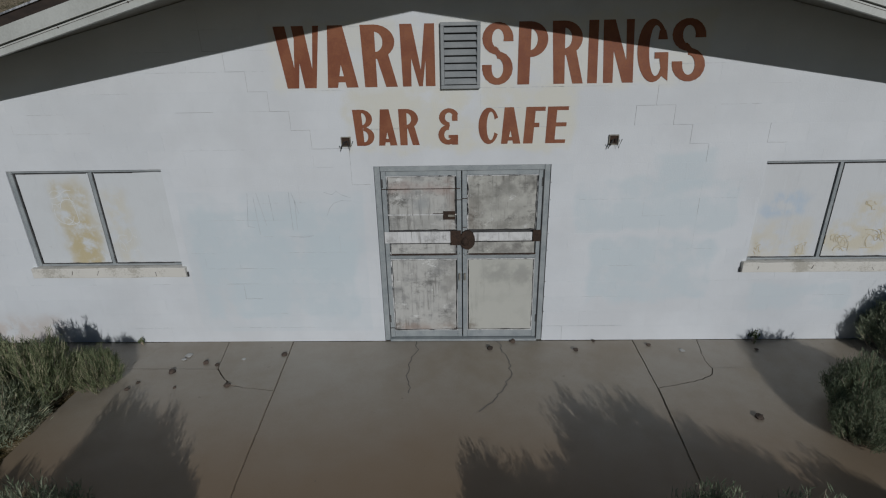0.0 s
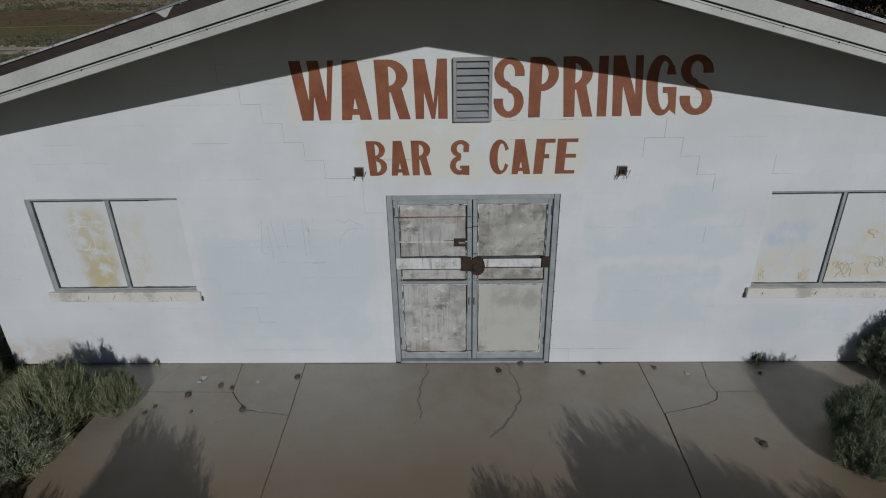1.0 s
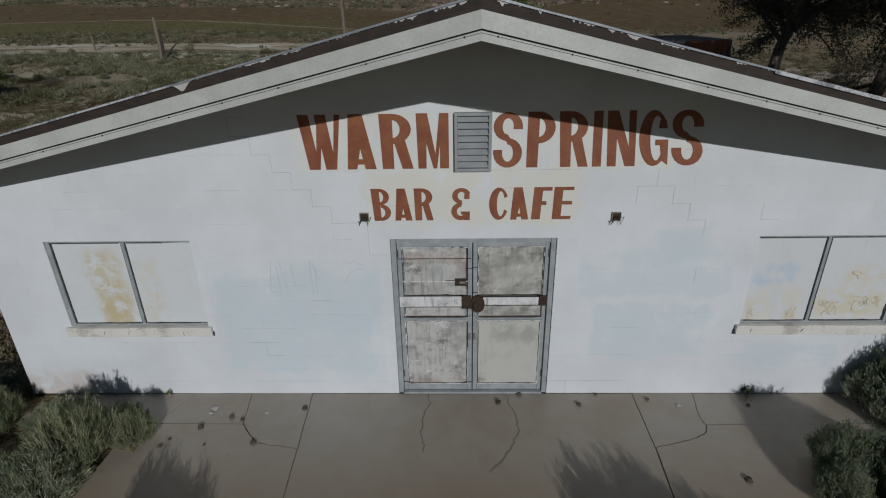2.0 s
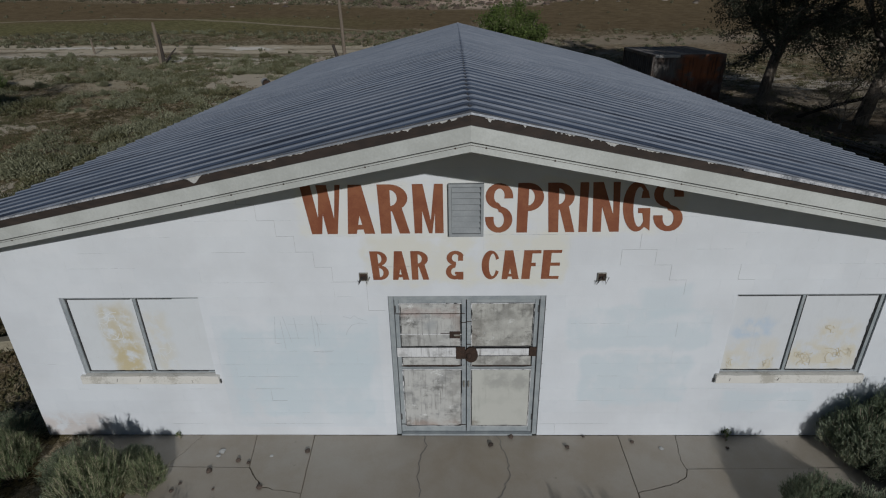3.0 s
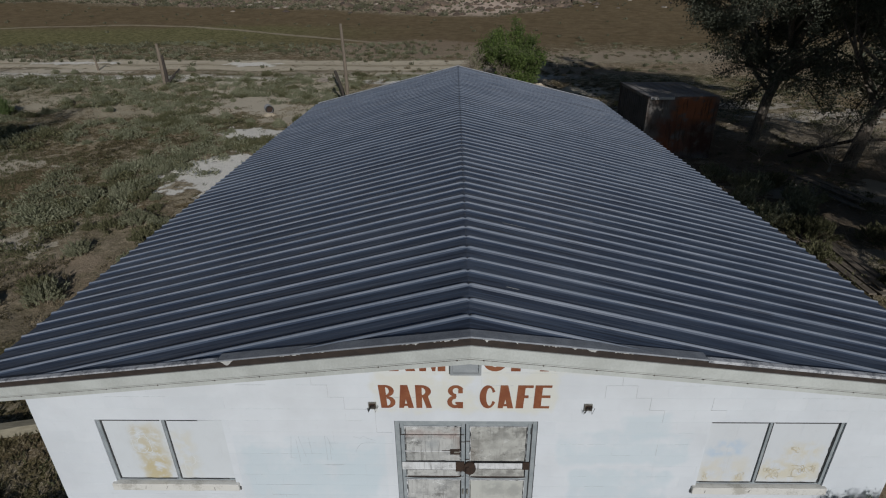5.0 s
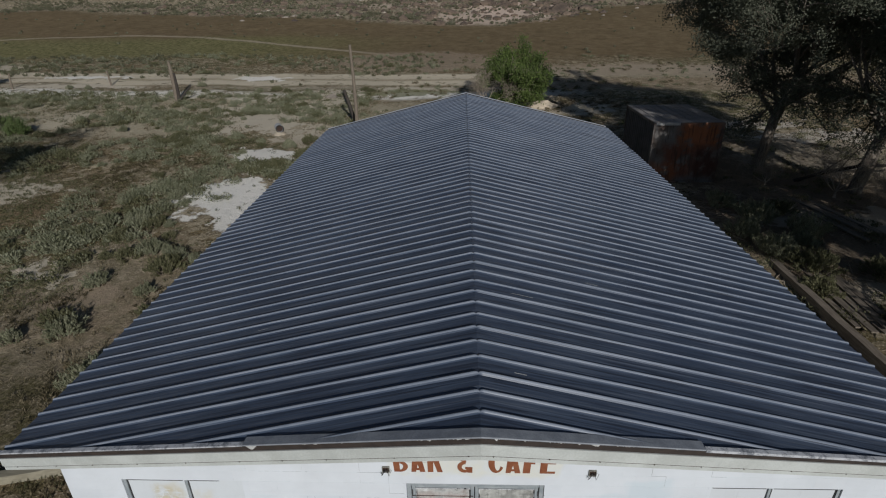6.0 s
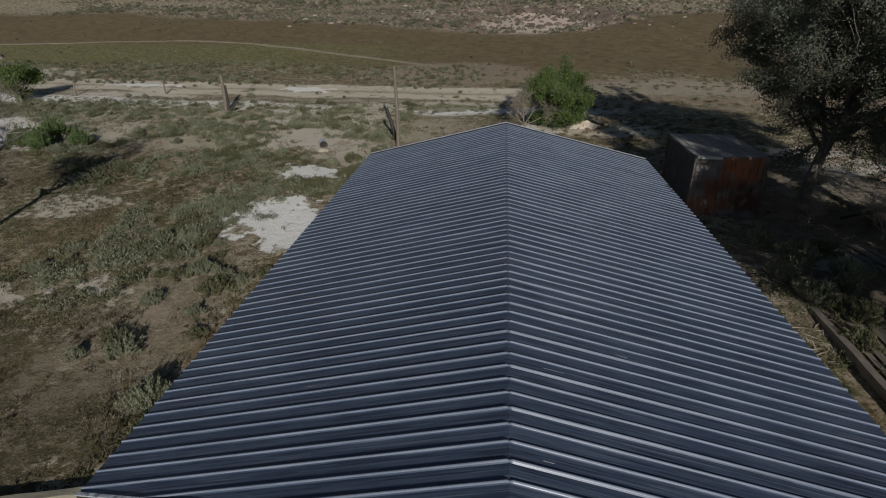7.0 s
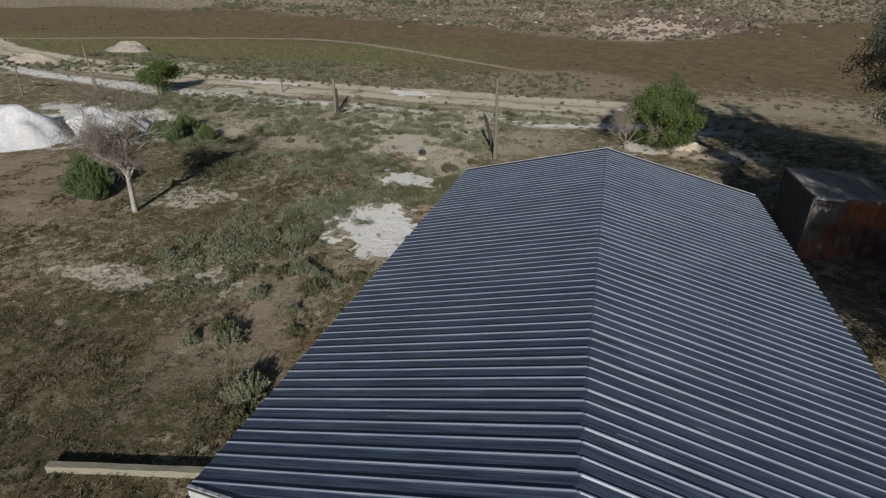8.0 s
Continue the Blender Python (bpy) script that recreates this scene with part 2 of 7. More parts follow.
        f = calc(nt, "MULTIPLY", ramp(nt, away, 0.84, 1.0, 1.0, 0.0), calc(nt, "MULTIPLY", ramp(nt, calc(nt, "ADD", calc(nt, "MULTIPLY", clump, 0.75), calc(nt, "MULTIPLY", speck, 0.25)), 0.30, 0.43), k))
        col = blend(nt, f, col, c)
    link(nt, col, bsdf.inputs["Base Color"])
    bsdf.inputs["Roughness"].default_value = 0.95
    bsdf.inputs["Specular IOR Level"].default_value = 0.15
    bumped(nt, bsdf, calc(nt, "ADD", clump, calc(nt, "MULTIPLY", speck, 0.5)), 1.0, 0.10)
    return m


def concrete_paint():
    m, nt, bsdf = nodes_of("tan_concrete")
    v = place(nt)
    s = nt.nodes.new("ShaderNodeSeparateXYZ")
    link(nt, v, s.inputs[0])
    big, mid, small = cloud(nt, v, 0.8), cloud(nt, v, 3.5, 6.0, 0.65), cloud(nt, v, 80.0, 3.0)
    f = ramp(nt, calc(nt, "ADD", calc(nt, "MULTIPLY", big, 0.6), calc(nt, "ADD", calc(nt, "MULTIPLY", mid, 0.2), calc(nt, "MULTIPLY", small, 0.2))), 0.34, 0.66)
    col = blend(nt, f, (0.322, 0.300, 0.262), (0.262, 0.226, 0.176))
    # slabs turn darker and browner with distance from the wall
    outer_brown = calc(nt, "MULTIPLY", ramp(nt, calc(nt, "ADD", s.outputs[1], calc(nt, "MULTIPLY", calc(nt, "SUBTRACT", big, 0.5), 2.0)), -0.7, -2.6), 0.85)
    col = blend(nt, outer_brown, col, (0.222, 0.155, 0.092))
    spots = ramp(nt, cloud(nt, v, 5.0, 5.0, 0.7), 0.66, 0.72)
    col = blend(nt, calc(nt, "MULTIPLY", spots, 0.45), col, (0.13, 0.105, 0.08))
    link(nt, col, bsdf.inputs["Base Color"])
    link(nt, ramp(nt, mid, 0.3, 0.7, 0.36, 0.52), bsdf.inputs["Roughness"])
    bumped(nt, bsdf, small, 0.05, 0.004)
    return m


WHITE_SOIL, SAND, BARE = (0.86, 0.82, 0.74), (0.60, 0.53, 0.415), (0.33, 0.25, 0.175)
PINK = (0.64, 0.50, 0.40)
PATCHES = (
    (-17.0, 3.5, 9.0, 4.5, (0.085, 0.070, 0.036), 0.5), (-13.0, 0.5, 5.0, 2.5, (0.085, 0.070, 0.036), 0.5),
    (-10.3, 16.8, 2.2, 2.8, WHITE_SOIL, 1.0), (-8.9, 14.8, 1.3, 1.4, WHITE_SOIL, 0.9), (-10.9, 22.7, 1.9, 1.1, WHITE_SOIL, 0.9),
    (-37.5, 27.0, 8.0, 6.0, WHITE_SOIL, 0.9), (-28.0, 36.8, 9.0, 1.2, WHITE_SOIL, 0.6), (14.0, 48.0, 14.0, 3.0, BARE, 0.6), (4.2, 32.6, 3.4, 1.6, WHITE_SOIL, 0.8), (-40.0, 31.0, 8.0, 2.0, WHITE_SOIL, 0.7), (-17.5, 33.4, 2.6, 1.2, SAND, 0.8), (-4.0, 39.4, 4.0, 1.4, SAND, 0.7), (-12.5, 34.5, 5.0, 3.0, SAND, 0.85), (-9.5, 38.0, 4.0, 1.6, SAND, 0.9),
    (-26.1, 29.4, 1.5, 2.6, SAND, 0.6), (-20.6, 16.9, 2.0, 1.7, SAND, 0.85), (-31.0, 16.5, 7.0, 5.0, BARE, 0.8), (-19.1, 9.2, 2.4, 0.8, SAND, 0.9),
    (-14.6, 10.3, 0.9, 0.5, SAND, 0.8), (6.0, 33.0, 4.5, 2.4, SAND, 0.7), (18.0, 41.0, 16.0, 3.0, BARE, 0.5), (-12.3, 8.6, 1.6, 0.9, BARE, 0.7),
    (-52.0, 50.0, 9.0, 3.0, SAND, 0.7), (-11.5, 9.0, 2.6, 4.5, (0.37, 0.30, 0.215), 0.45), (-8.2, 7.5, 1.3, 6.0, (0.23, 0.165, 0.095), 0.7), (-20.0, 32.0, 18.0, 6.5, (0.54, 0.475, 0.345), 0.6), (-5.0, 54.0, 9.0, 7.0, (0.36, 0.28, 0.205), 0.6), (-18.0, 44.0, 2.5, 1.0, WHITE_SOIL, 0.9), (-4.5, 38.4, 4.6, 1.3, (0.17, 0.175, 0.075), 0.75), (5.4, 33.6, 2.6, 3.2, (0.52, 0.42, 0.30), 0.7), (18.0, 47.0, 12.0, 3.5, (0.40, 0.335, 0.25), 0.6), (-34.0, 44.5, 4.0, 1.0, WHITE_SOIL, 0.9), (-33.0, 40.5, 6.0, 1.0, SAND, 0.9),
    # browner ground by the trees; two pale strips put streaks of light into the soil
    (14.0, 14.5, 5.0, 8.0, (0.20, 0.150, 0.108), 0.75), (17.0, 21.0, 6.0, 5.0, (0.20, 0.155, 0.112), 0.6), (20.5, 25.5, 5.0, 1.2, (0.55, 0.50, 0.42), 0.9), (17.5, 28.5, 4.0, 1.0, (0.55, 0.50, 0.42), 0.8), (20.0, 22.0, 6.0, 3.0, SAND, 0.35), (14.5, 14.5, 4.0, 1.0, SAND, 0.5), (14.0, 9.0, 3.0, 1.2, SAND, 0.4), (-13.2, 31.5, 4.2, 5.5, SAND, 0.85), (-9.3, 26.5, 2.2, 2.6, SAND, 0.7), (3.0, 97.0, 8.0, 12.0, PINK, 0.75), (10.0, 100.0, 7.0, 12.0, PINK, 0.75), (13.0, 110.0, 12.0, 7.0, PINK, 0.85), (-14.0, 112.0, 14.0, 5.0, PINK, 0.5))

M = {
    "wall": wall_paint(),
    "wall_crack": surface("shallow_wall_crack", (0.26, 0.265, 0.27), (0.42, 0.43, 0.44), 8.0, 40.0),
    "wall_joint": surface("weathered_bed_joint", (0.40, 0.415, 0.43), (0.54, 0.56, 0.58), 9.0, 40.0),
    "joint": surface("open_joint", (0.10, 0.09, 0.08), (0.2, 0.19, 0.18)),
    "red": surface("rust_red_sign_paint", (0.178, 0.052, 0.021), (0.232, 0.084, 0.036), 4.0, 60.0, 0.65, bump=0.25, lo=0.4, hi=0.62),
    "frame": surface("grey_blue_aluminium", (0.235, 0.265, 0.28), (0.335, 0.365, 0.375), 6.0, 80.0, 0.5, 0.1),
    # near-black for hinges, backings and the strips that stand in for shaded gaps
    "frame_dark": surface("near_black", (0.035, 0.035, 0.035), (0.08, 0.08, 0.08)),
    "vent": surface("grey_vent_paint", (0.225, 0.245, 0.255), (0.29, 0.31, 0.32), 4.0, 60.0, 0.7),
    "fascia": surface("cream_fascia_paint", (0.50, 0.52, 0.495), (0.40, 0.415, 0.39), 2.5, 50.0, 0.6, bump=0.2),
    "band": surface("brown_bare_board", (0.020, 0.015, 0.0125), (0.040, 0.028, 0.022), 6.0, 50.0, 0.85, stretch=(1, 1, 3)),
    "flake": surface("peeling_white_paint", (0.50, 0.50, 0.48), (0.36, 0.36, 0.35), 9.0, 70.0, 0.7),
    "soffit": surface("soffit_paint", (0.36, 0.36, 0.335), (0.29, 0.29, 0.27), 2.0, 30.0, 0.7),
    "trim_lip": surface("blue_grey_metal_lip", (0.30, 0.32, 0.35), (0.20, 0.215, 0.24), 6.0, 60.0, 0.5, 0.2),
    "trim_white": surface("worn_white_flashing", (0.50, 0.51, 0.53), (0.16, 0.17, 0.19), 9.0, 50.0, 0.6, 0.2, lo=0.45, hi=0.62),
    "rib": surface("pale_rib_crest", (0.25, 0.275, 0.32), (0.155, 0.18, 0.22), 1.6, 30.0, 0.33, 0.0, (0.5, 2.0, 0.5), 0.1, 0.002, spec=0.9),
    "concrete": concrete_paint(),
    "joint_soil": surface("brown_joint_soil", (0.10, 0.080, 0.058), (0.17, 0.14, 0.105), 6.0, 60.0, 0.95),
    "sill": surface("sill_concrete", (0.40, 0.385, 0.34), (0.60, 0.59, 0.55), 4.0, 50.0, 0.85, bump=0.5, lo=0.36, hi=0.52),
    "steel_rust": surface("rusty_steel", (0.062, 0.036, 0.024), (0.032, 0.022, 0.017), 12.0, 90.0, 0.85, 0.3, bump=0.6),
    "galv": surface("old_box_metal", (0.30, 0.29, 0.25), (0.18, 0.17, 0.15), 20.0, 90.0, 0.6, 0.4),
    "shaded_sheet": surface("shaded_side_sheet", (0.085, 0.080, 0.076), (0.05, 0.045, 0.042), 2.0, 30.0, 0.8),
    "roof_sheet": surface("dusty_pale_sheet", (0.33, 0.305, 0.285), (0.21, 0.19, 0.175), 1.2, 20.0, 0.85),
    "highlight_steel": surface("whitish_highlight_steel", (0.55, 0.55, 0.53), (0.28, 0.26, 0.24), 3.0, 30.0, 0.6),
    "scratch": surface("scratched_paint", (0.36, 0.395, 0.425), (0.50, 0.535, 0.565), 12.0),
    "chalk": surface("white_chalk", (0.64, 0.66, 0.66), (0.58, 0.60, 0.60)),
    "ochre": surface("ochre_spray", (0.46, 0.39, 0.24), (0.55, 0.51, 0.40)),
    "black": surface("black_cable", (0.02, 0.02, 0.02), (0.04, 0.04, 0.04)),
    "beam": surface("pale_weathered_timber", (0.27, 0.245, 0.180), (0.19, 0.170, 0.120), 3.0, 40.0, 0.85, stretch=(1, 6, 6), bump=0.5),
    "post": surface("grey_weathered_wood", (0.20, 0.165, 0.125), (0.115, 0.092, 0.070), 5.0, 40.0, 0.9, stretch=(6, 6, 0.8), bump=0.7),
    "dark_post": surface("charred_wood", (0.030, 0.024, 0.020), (0.055, 0.045, 0.036), 5.0, 40.0, 0.9),
    "bark": surface("pale_bark", (0.25, 0.215, 0.175), (0.085, 0.068, 0.052), 4.0, 25.0, 0.95, stretch=(4, 4, 0.8), bump=0.8, distance=0.02),
    "dead": surface("bleached_dead_wood", (0.44, 0.395, 0.35), (0.25, 0.215, 0.185), 3.0, 25.0, 0.9, stretch=(4, 4, 0.8), bump=0.7, distance=0.01),
    "dead_twig": surface("grey_dead_twigs", (0.34, 0.285, 0.22), (0.22, 0.182, 0.14), 3.0, 25.0, 0.9),
    "bare_twig": surface("grey_brown_bare_twigs", (0.20, 0.165, 0.13), (0.115, 0.095, 0.075), 3.0, 25.0, 0.9),
    "white_pile": surface("white_alkali_pile", (0.62, 0.61, 0.60), (0.47, 0.455, 0.44), 0.5, 4.0, 0.95, bump=0.8, distance=0.08),
    "stone": surface("pale_stone", (0.30, 0.26, 0.21), (0.19, 0.16, 0.13), 3.0, 30.0, 0.9, bump=0.7, each=0.3),
    "stone_dark": surface("dark_stone", (0.095, 0.07, 0.055), (0.05, 0.038, 0.03), 8.0, 60.0, 0.9, each=0.3),
    "stone_slope": surface("brown_slope_stone", (0.17, 0.125, 0.09), (0.06, 0.045, 0.035), 0.35, 5.0, 0.9, bump=0.7),
    "lumber": surface("old_grey_lumber", (0.235, 0.195, 0.15), (0.12, 0.096, 0.072), 3.0, 40.0, 0.9, stretch=(6, 0.8, 6), bump=0.6, each=0.25),
    "bank": surface("pale_soil_bank", (0.46, 0.395, 0.30), (0.33, 0.275, 0.205), 2.0, 20.0, 0.95, bump=0.7, distance=0.03),
    "pale_stone": surface("weathered_grey_concrete", (0.42, 0.42, 0.42), (0.28, 0.275, 0.27), 3.0, 30.0, 0.9, bump=0.6),
    "pipe": surface("brown_clay_pipe", (0.20, 0.125, 0.095), (0.11, 0.07, 0.055), 5.0, 40.0, 0.9),
}


def leaf_paint(name, a, b, c):
    m, nt, bsdf = nodes_of(name)
    g = nt.nodes.new("ShaderNodeNewGeometry")
    col = blend(nt, g.outputs["Random Per Island"], a, b)
    col = blend(nt, ramp(nt, cloud(nt, place(nt), 1.6, 3.0), 0.38, 0.66), col, c)
    link(nt, col, bsdf.inputs["Base Color"])
    bsdf.inputs["Roughness"].default_value = 0.75
    bsdf.inputs["Specular IOR Level"].default_value = 0.25
    t = node(nt, "ShaderNodeBsdfTranslucent")
    link(nt, col, t.inputs["Color"])
    mix = nt.nodes.new("ShaderNodeMixShader")
    mix.inputs[0].default_value = 0.36
    link(nt, bsdf.outputs[0], mix.inputs[1])
    link(nt, t.outputs[0], mix.inputs[2])
    link(nt, mix.outputs[0], nt.nodes["Material Output"].inputs["Surface"])
    return m


M["sage"] = leaf_paint("sage_leaves", (0.172, 0.180, 0.108), (0.390, 0.392, 0.268), (0.175, 0.182, 0.110))
M["sage_green"] = leaf_paint("greener_brush_leaves", (0.078, 0.080, 0.038), (0.240, 0.230, 0.128), (0.115, 0.116, 0.058))
M["sage_dark"] = leaf_paint("dark_green_brush_leaves", (0.080, 0.122, 0.042), (0.205, 0.255, 0.098), (0.105, 0.150, 0.055))
M["brush_near"] = leaf_paint("rabbitbrush_leaves", (0.105, 0.135, 0.064), (0.345, 0.370, 0.225), (0.155, 0.198, 0.103))
M["sage_near"] = leaf_paint("near_sage_leaves", (0.140, 0.175, 0.110), (0.40, 0.435, 0.315), (0.175, 0.215, 0.136))
M["sage_far"] = leaf_paint("far_scrub_leaves", (0.110, 0.112, 0.066), (0.250, 0.248, 0.170), (0.115, 0.108, 0.064))
M["straw_pale"] = leaf_paint("pale_bare_stalks", (0.36, 0.35, 0.21), (0.60, 0.57, 0.40), (0.42, 0.40, 0.26))
M["straw"] = leaf_paint("dry_grass_blades", (0.10, 0.080, 0.044), (0.36, 0.300, 0.200), (0.115, 0.098, 0.052))
M["tuft"] = leaf_paint("dry_tuft_blades", (0.044, 0.037, 0.019), (0.190, 0.154, 0.088), (0.058, 0.051, 0.026))
M["tree_leaf"] = leaf_paint("dark_tree_leaves", (0.088, 0.096, 0.066), (0.190, 0.200, 0.145), (0.105, 0.114, 0.080))
M["green_leaf"] = leaf_paint("bright_tree_leaves", (0.060, 0.096, 0.024), (0.185, 0.245, 0.068), (0.090, 0.125, 0.038))


def roof_paint():
    m, nt, bsdf = nodes_of("blue_grey_roof_metal")
    v = place(nt)
    run = place(nt, (0.25, 3.0, 0.25))
    big, small = cloud(nt, v, 0.5), cloud(nt, run, 3.5, 5.0)
    streak = cloud(nt, place(nt, (0.35, 13.0, 0.35)), 2.2, 3.0, 0.7)
    f = ramp(nt, calc(nt, "ADD", calc(nt, "MULTIPLY", big, 0.45), calc(nt, "MULTIPLY", small, 0.55)), 0.38, 0.64)
    col = blend(nt, f, (0.040, 0.055, 0.088), (0.067, 0.088, 0.127))
    col = blend(nt, calc(nt, "MULTIPLY", ramp(nt, streak, 0.52, 0.66), 0.6), col, (0.115, 0.130, 0.160))
    col = blend(nt, calc(nt, "MULTIPLY", ramp(nt, streak, 0.48, 0.38), 0.9), col, (0.026, 0.032, 0.048))
    spots = ramp(nt, cloud(nt, place(nt, (0.6, 2.5, 1)), 2.0, 6.0, 0.72), 0.70, 0.76)
    col = blend(nt, calc(nt, "MULTIPLY", spots, 0.5), col, (0.28, 0.29, 0.31))
    link(nt, col, bsdf.inputs["Base Color"])
    bsdf.inputs["Metallic"].default_value = 0.0
    bsdf.inputs["Specular IOR Level"].default_value = 0.55
    link(nt, ramp(nt, small, 0.3, 0.7, 0.37, 0.43), bsdf.inputs["Roughness"])
    bumped(nt, bsdf, calc(nt, "ADD", small, calc(nt, "MULTIPLY", streak, 0.5)), 0.10, 0.002)
    return m


def rust_and_shade_paint():
    m, nt, bsdf = nodes_of("rust_and_shade_sheet")
    v = place(nt)
    big, run = cloud(nt, v, 0.8, 5.0), cloud(nt, place(nt, (5, 5, 0.6)), 1.6, 5.0)
    col = blend(nt, ramp(nt, big, 0.42, 0.60), (0.15, 0.14, 0.13), (0.085, 0.062, 0.05))
    w = wobbly(nt, 0.25, 2.0)
    # rust patches; the lit top right and shaded rest are put into their colours
    for x0, x1, z0, z1, c, k in ((9.5, 11.3, 2.1, 3.3, (0.30, 0.098, 0.034), 0.9), (10.2, 11.4, 0.8, 2.3, (0.060, 0.024, 0.016), 1.0), (8.9, 10.2, 0.8, 2.4, (0.14, 0.048, 0.025), 0.9), (8.2, 9.6, 0.5, 1.5, (0.26, 0.085, 0.03), 0.6)):
        f = calc(nt, "MULTIPLY", box_mask(nt, w, x0, x1, z0, z1, 0.25), calc(nt, "MULTIPLY", ramp(nt, cloud(nt, v, 2.4, 5.0), 0.30, 0.52), k))
        col = blend(nt, f, col, c)
    col = blend(nt, calc(nt, "MULTIPLY", ramp(nt, run, 0.52, 0.66), 0.7), col, (0.045, 0.028, 0.020))
    link(nt, col, bsdf.inputs["Base Color"])
    bsdf.inputs["Roughness"].default_value = 0.8
    bsdf.inputs["Metallic"].default_value = 0.2
    bumped(nt, bsdf, run, 0.4, 0.01)
    return m


M["roof"], M["rust"], M["ground"] = roof_paint(), rust_and_shade_paint(), ground_paint()
M["board_l"] = board_paint("flaking_door_board", (0.445, 0.447, 0.43), (0.27, 0.275, 0.27), 0.9,
                           ((-0.13, -0.03, 1.45, 2.15, (0.12, 0.065, 0.045), 0.75), (-0.9, -0.1, 1.955, 1.98, (0.26, 0.09, 0.055), 0.8), (-0.9, -0.3, 1.48, 1.62, (0.22, 0.225, 0.215), 0.5), (-0.55, -0.38, 1.7, 1.9, (0.27, 0.29, 0.30), 0.7), (-0.24, -0.06, 0.1, 1.1, (0.15, 0.145, 0.13), 0.45), (-0.9, -0.1, 0.1, 0.22, (0.25, 0.14, 0.09), 0.5)))
M["board_r"] = board_paint("greenish_grey_door_board", (0.43, 0.43, 0.40), (0.28, 0.28, 0.26), 0.8, ((0.05, 0.9, 1.165, 1.32, (0.17, 0.165, 0.155), 0.8), (0.30, 0.90, 1.90, 2.10, (0.13, 0.13, 0.12), 0.6), (0.05, 0.30, 1.76, 1.92, (0.12, 0.115, 0.10), 0.6), (0.05, 0.9, 1.47, 1.60, (0.16, 0.155, 0.14), 0.6), (0.20, 0.75, 1.66, 1.78, (0.20, 0.20, 0.185), 0.5), (0.05, 0.18, 1.45, 1.75, (0.10, 0.07, 0.05), 0.6), (0.78, 0.95, 1.9, 2.1, (0.05, 0.045, 0.04), 0.7)))
M["board_rl"] = board_paint("smooth_greenish_door_board", (0.445, 0.45, 0.415), (0.37, 0.375, 0.345), 0.4, ((0.04, 0.15, 0.12, 0.26, (0.10, 0.07, 0.045), 0.9), (0.25, 0.85, 0.80, 1.05, (0.26, 0.265, 0.25), 0.6), (0.60, 0.9, 0.72, 0.84, (0.24, 0.24, 0.225), 0.5)))
M["board_w"] = board_paint("white_door_strip", (0.60, 0.61, 0.615), (0.40, 0.40, 0.40), 0.75)
OCHRE, BLUE = (0.46, 0.385, 0.205), (0.30, 0.45, 0.62)
M["pane_l"] = board_paint("stained_window_board", (0.565, 0.595, 0.615), (0.48, 0.495, 0.505), 0.15,
                          ((-4.70, -4.27, 1.02, 2.10, OCHRE, 0.62), (-4.62, -4.30, 1.02, 1.7, OCHRE, 0.6), (-4.12, -3.85, 1.1, 2.0, (0.55, 0.50, 0.36), 0.4)))
M["pane_r"] = board_paint("graffitied_window_board", (0.555, 0.58, 0.60), (0.47, 0.485, 0.49), 0.15,
                          ((3.42, 3.86, 1.77, 1.83, BLUE, 0.75), (3.38, 3.84, 1.63, 1.70, BLUE, 0.75), (3.36, 3.46, 1.08, 1.35, OCHRE, 0.5), (3.82, 3.98, 1.08, 1.30, OCHRE, 0.45), (3.35, 4.0, 1.05, 1.55, (0.58, 0.53, 0.40), 0.4), (4.15, 5.0, 1.12, 1.5, (0.55, 0.47, 0.27), 0.5), (4.4, 4.9, 1.55, 1.8, (0.56, 0.48, 0.28), 0.45)))

# ---------------------------------------------------------------- mesh helpers
def part(name, bm, material, parent=None, label="", smooth=False):
    """Links a bmesh as one mesh object under a thing or a part."""
    me = bpy.data.meshes.new(name)
    bm.to_mesh(me)
    bm.free()
    for m in (material if isinstance(material, (list, tuple)) else [material]):
        me.materials.append(m)
    if smooth:
        for p in me.polygons:
            p.use_smooth = True
    ob = new(name, me)
    ob.parent = parent
    if label:
        ob["label"] = label
    return ob


def shared(name, me, parent, at=(0, 0, 0), rz=0.0):
    """One more object on a mesh that others use too."""
    ob = new(name, me)
    ob.parent = parent
    ob.matrix_basis = pose(*at, 0, 0, rz)
    return ob


def thing(name, at=(0, 0, 0), label="", category="", group="", kind=""):
    ob = new(name)
    ob.empty_display_size = 0.1
    ob.location = at
    return tagged(ob, label, category, group, kind)


def add_box(bm, x0, x1, y0, y1, z0, z1, bevel=0.0):
    vs = [bm.verts.new(p) for p in ((x0, y0, z0), (x1, y0, z0), (x1, y1, z0), (x0, y1, z0), (x0, y0, z1), (x1, y0, z1), (x1, y1, z1), (x0, y1, z1))]
    fs = [bm.faces.new([vs[i] for i in f]) for f in ((3, 2, 1, 0), (4, 5, 6, 7), (0, 1, 5, 4), (1, 2, 6, 5), (2, 3, 7, 6), (3, 0, 4, 7))]
    if bevel:
        bmesh.ops.bevel(bm, geom=list({e for f in fs for e in f.edges}), offset=bevel, segments=2, affect="EDGES", profile=0.5)
    return bm


def box(x0, x1, y0, y1, z0, z1, bevel=0.0):
    return add_box(bmesh.new(), x0, x1, y0, y1, z0, z1, bevel)


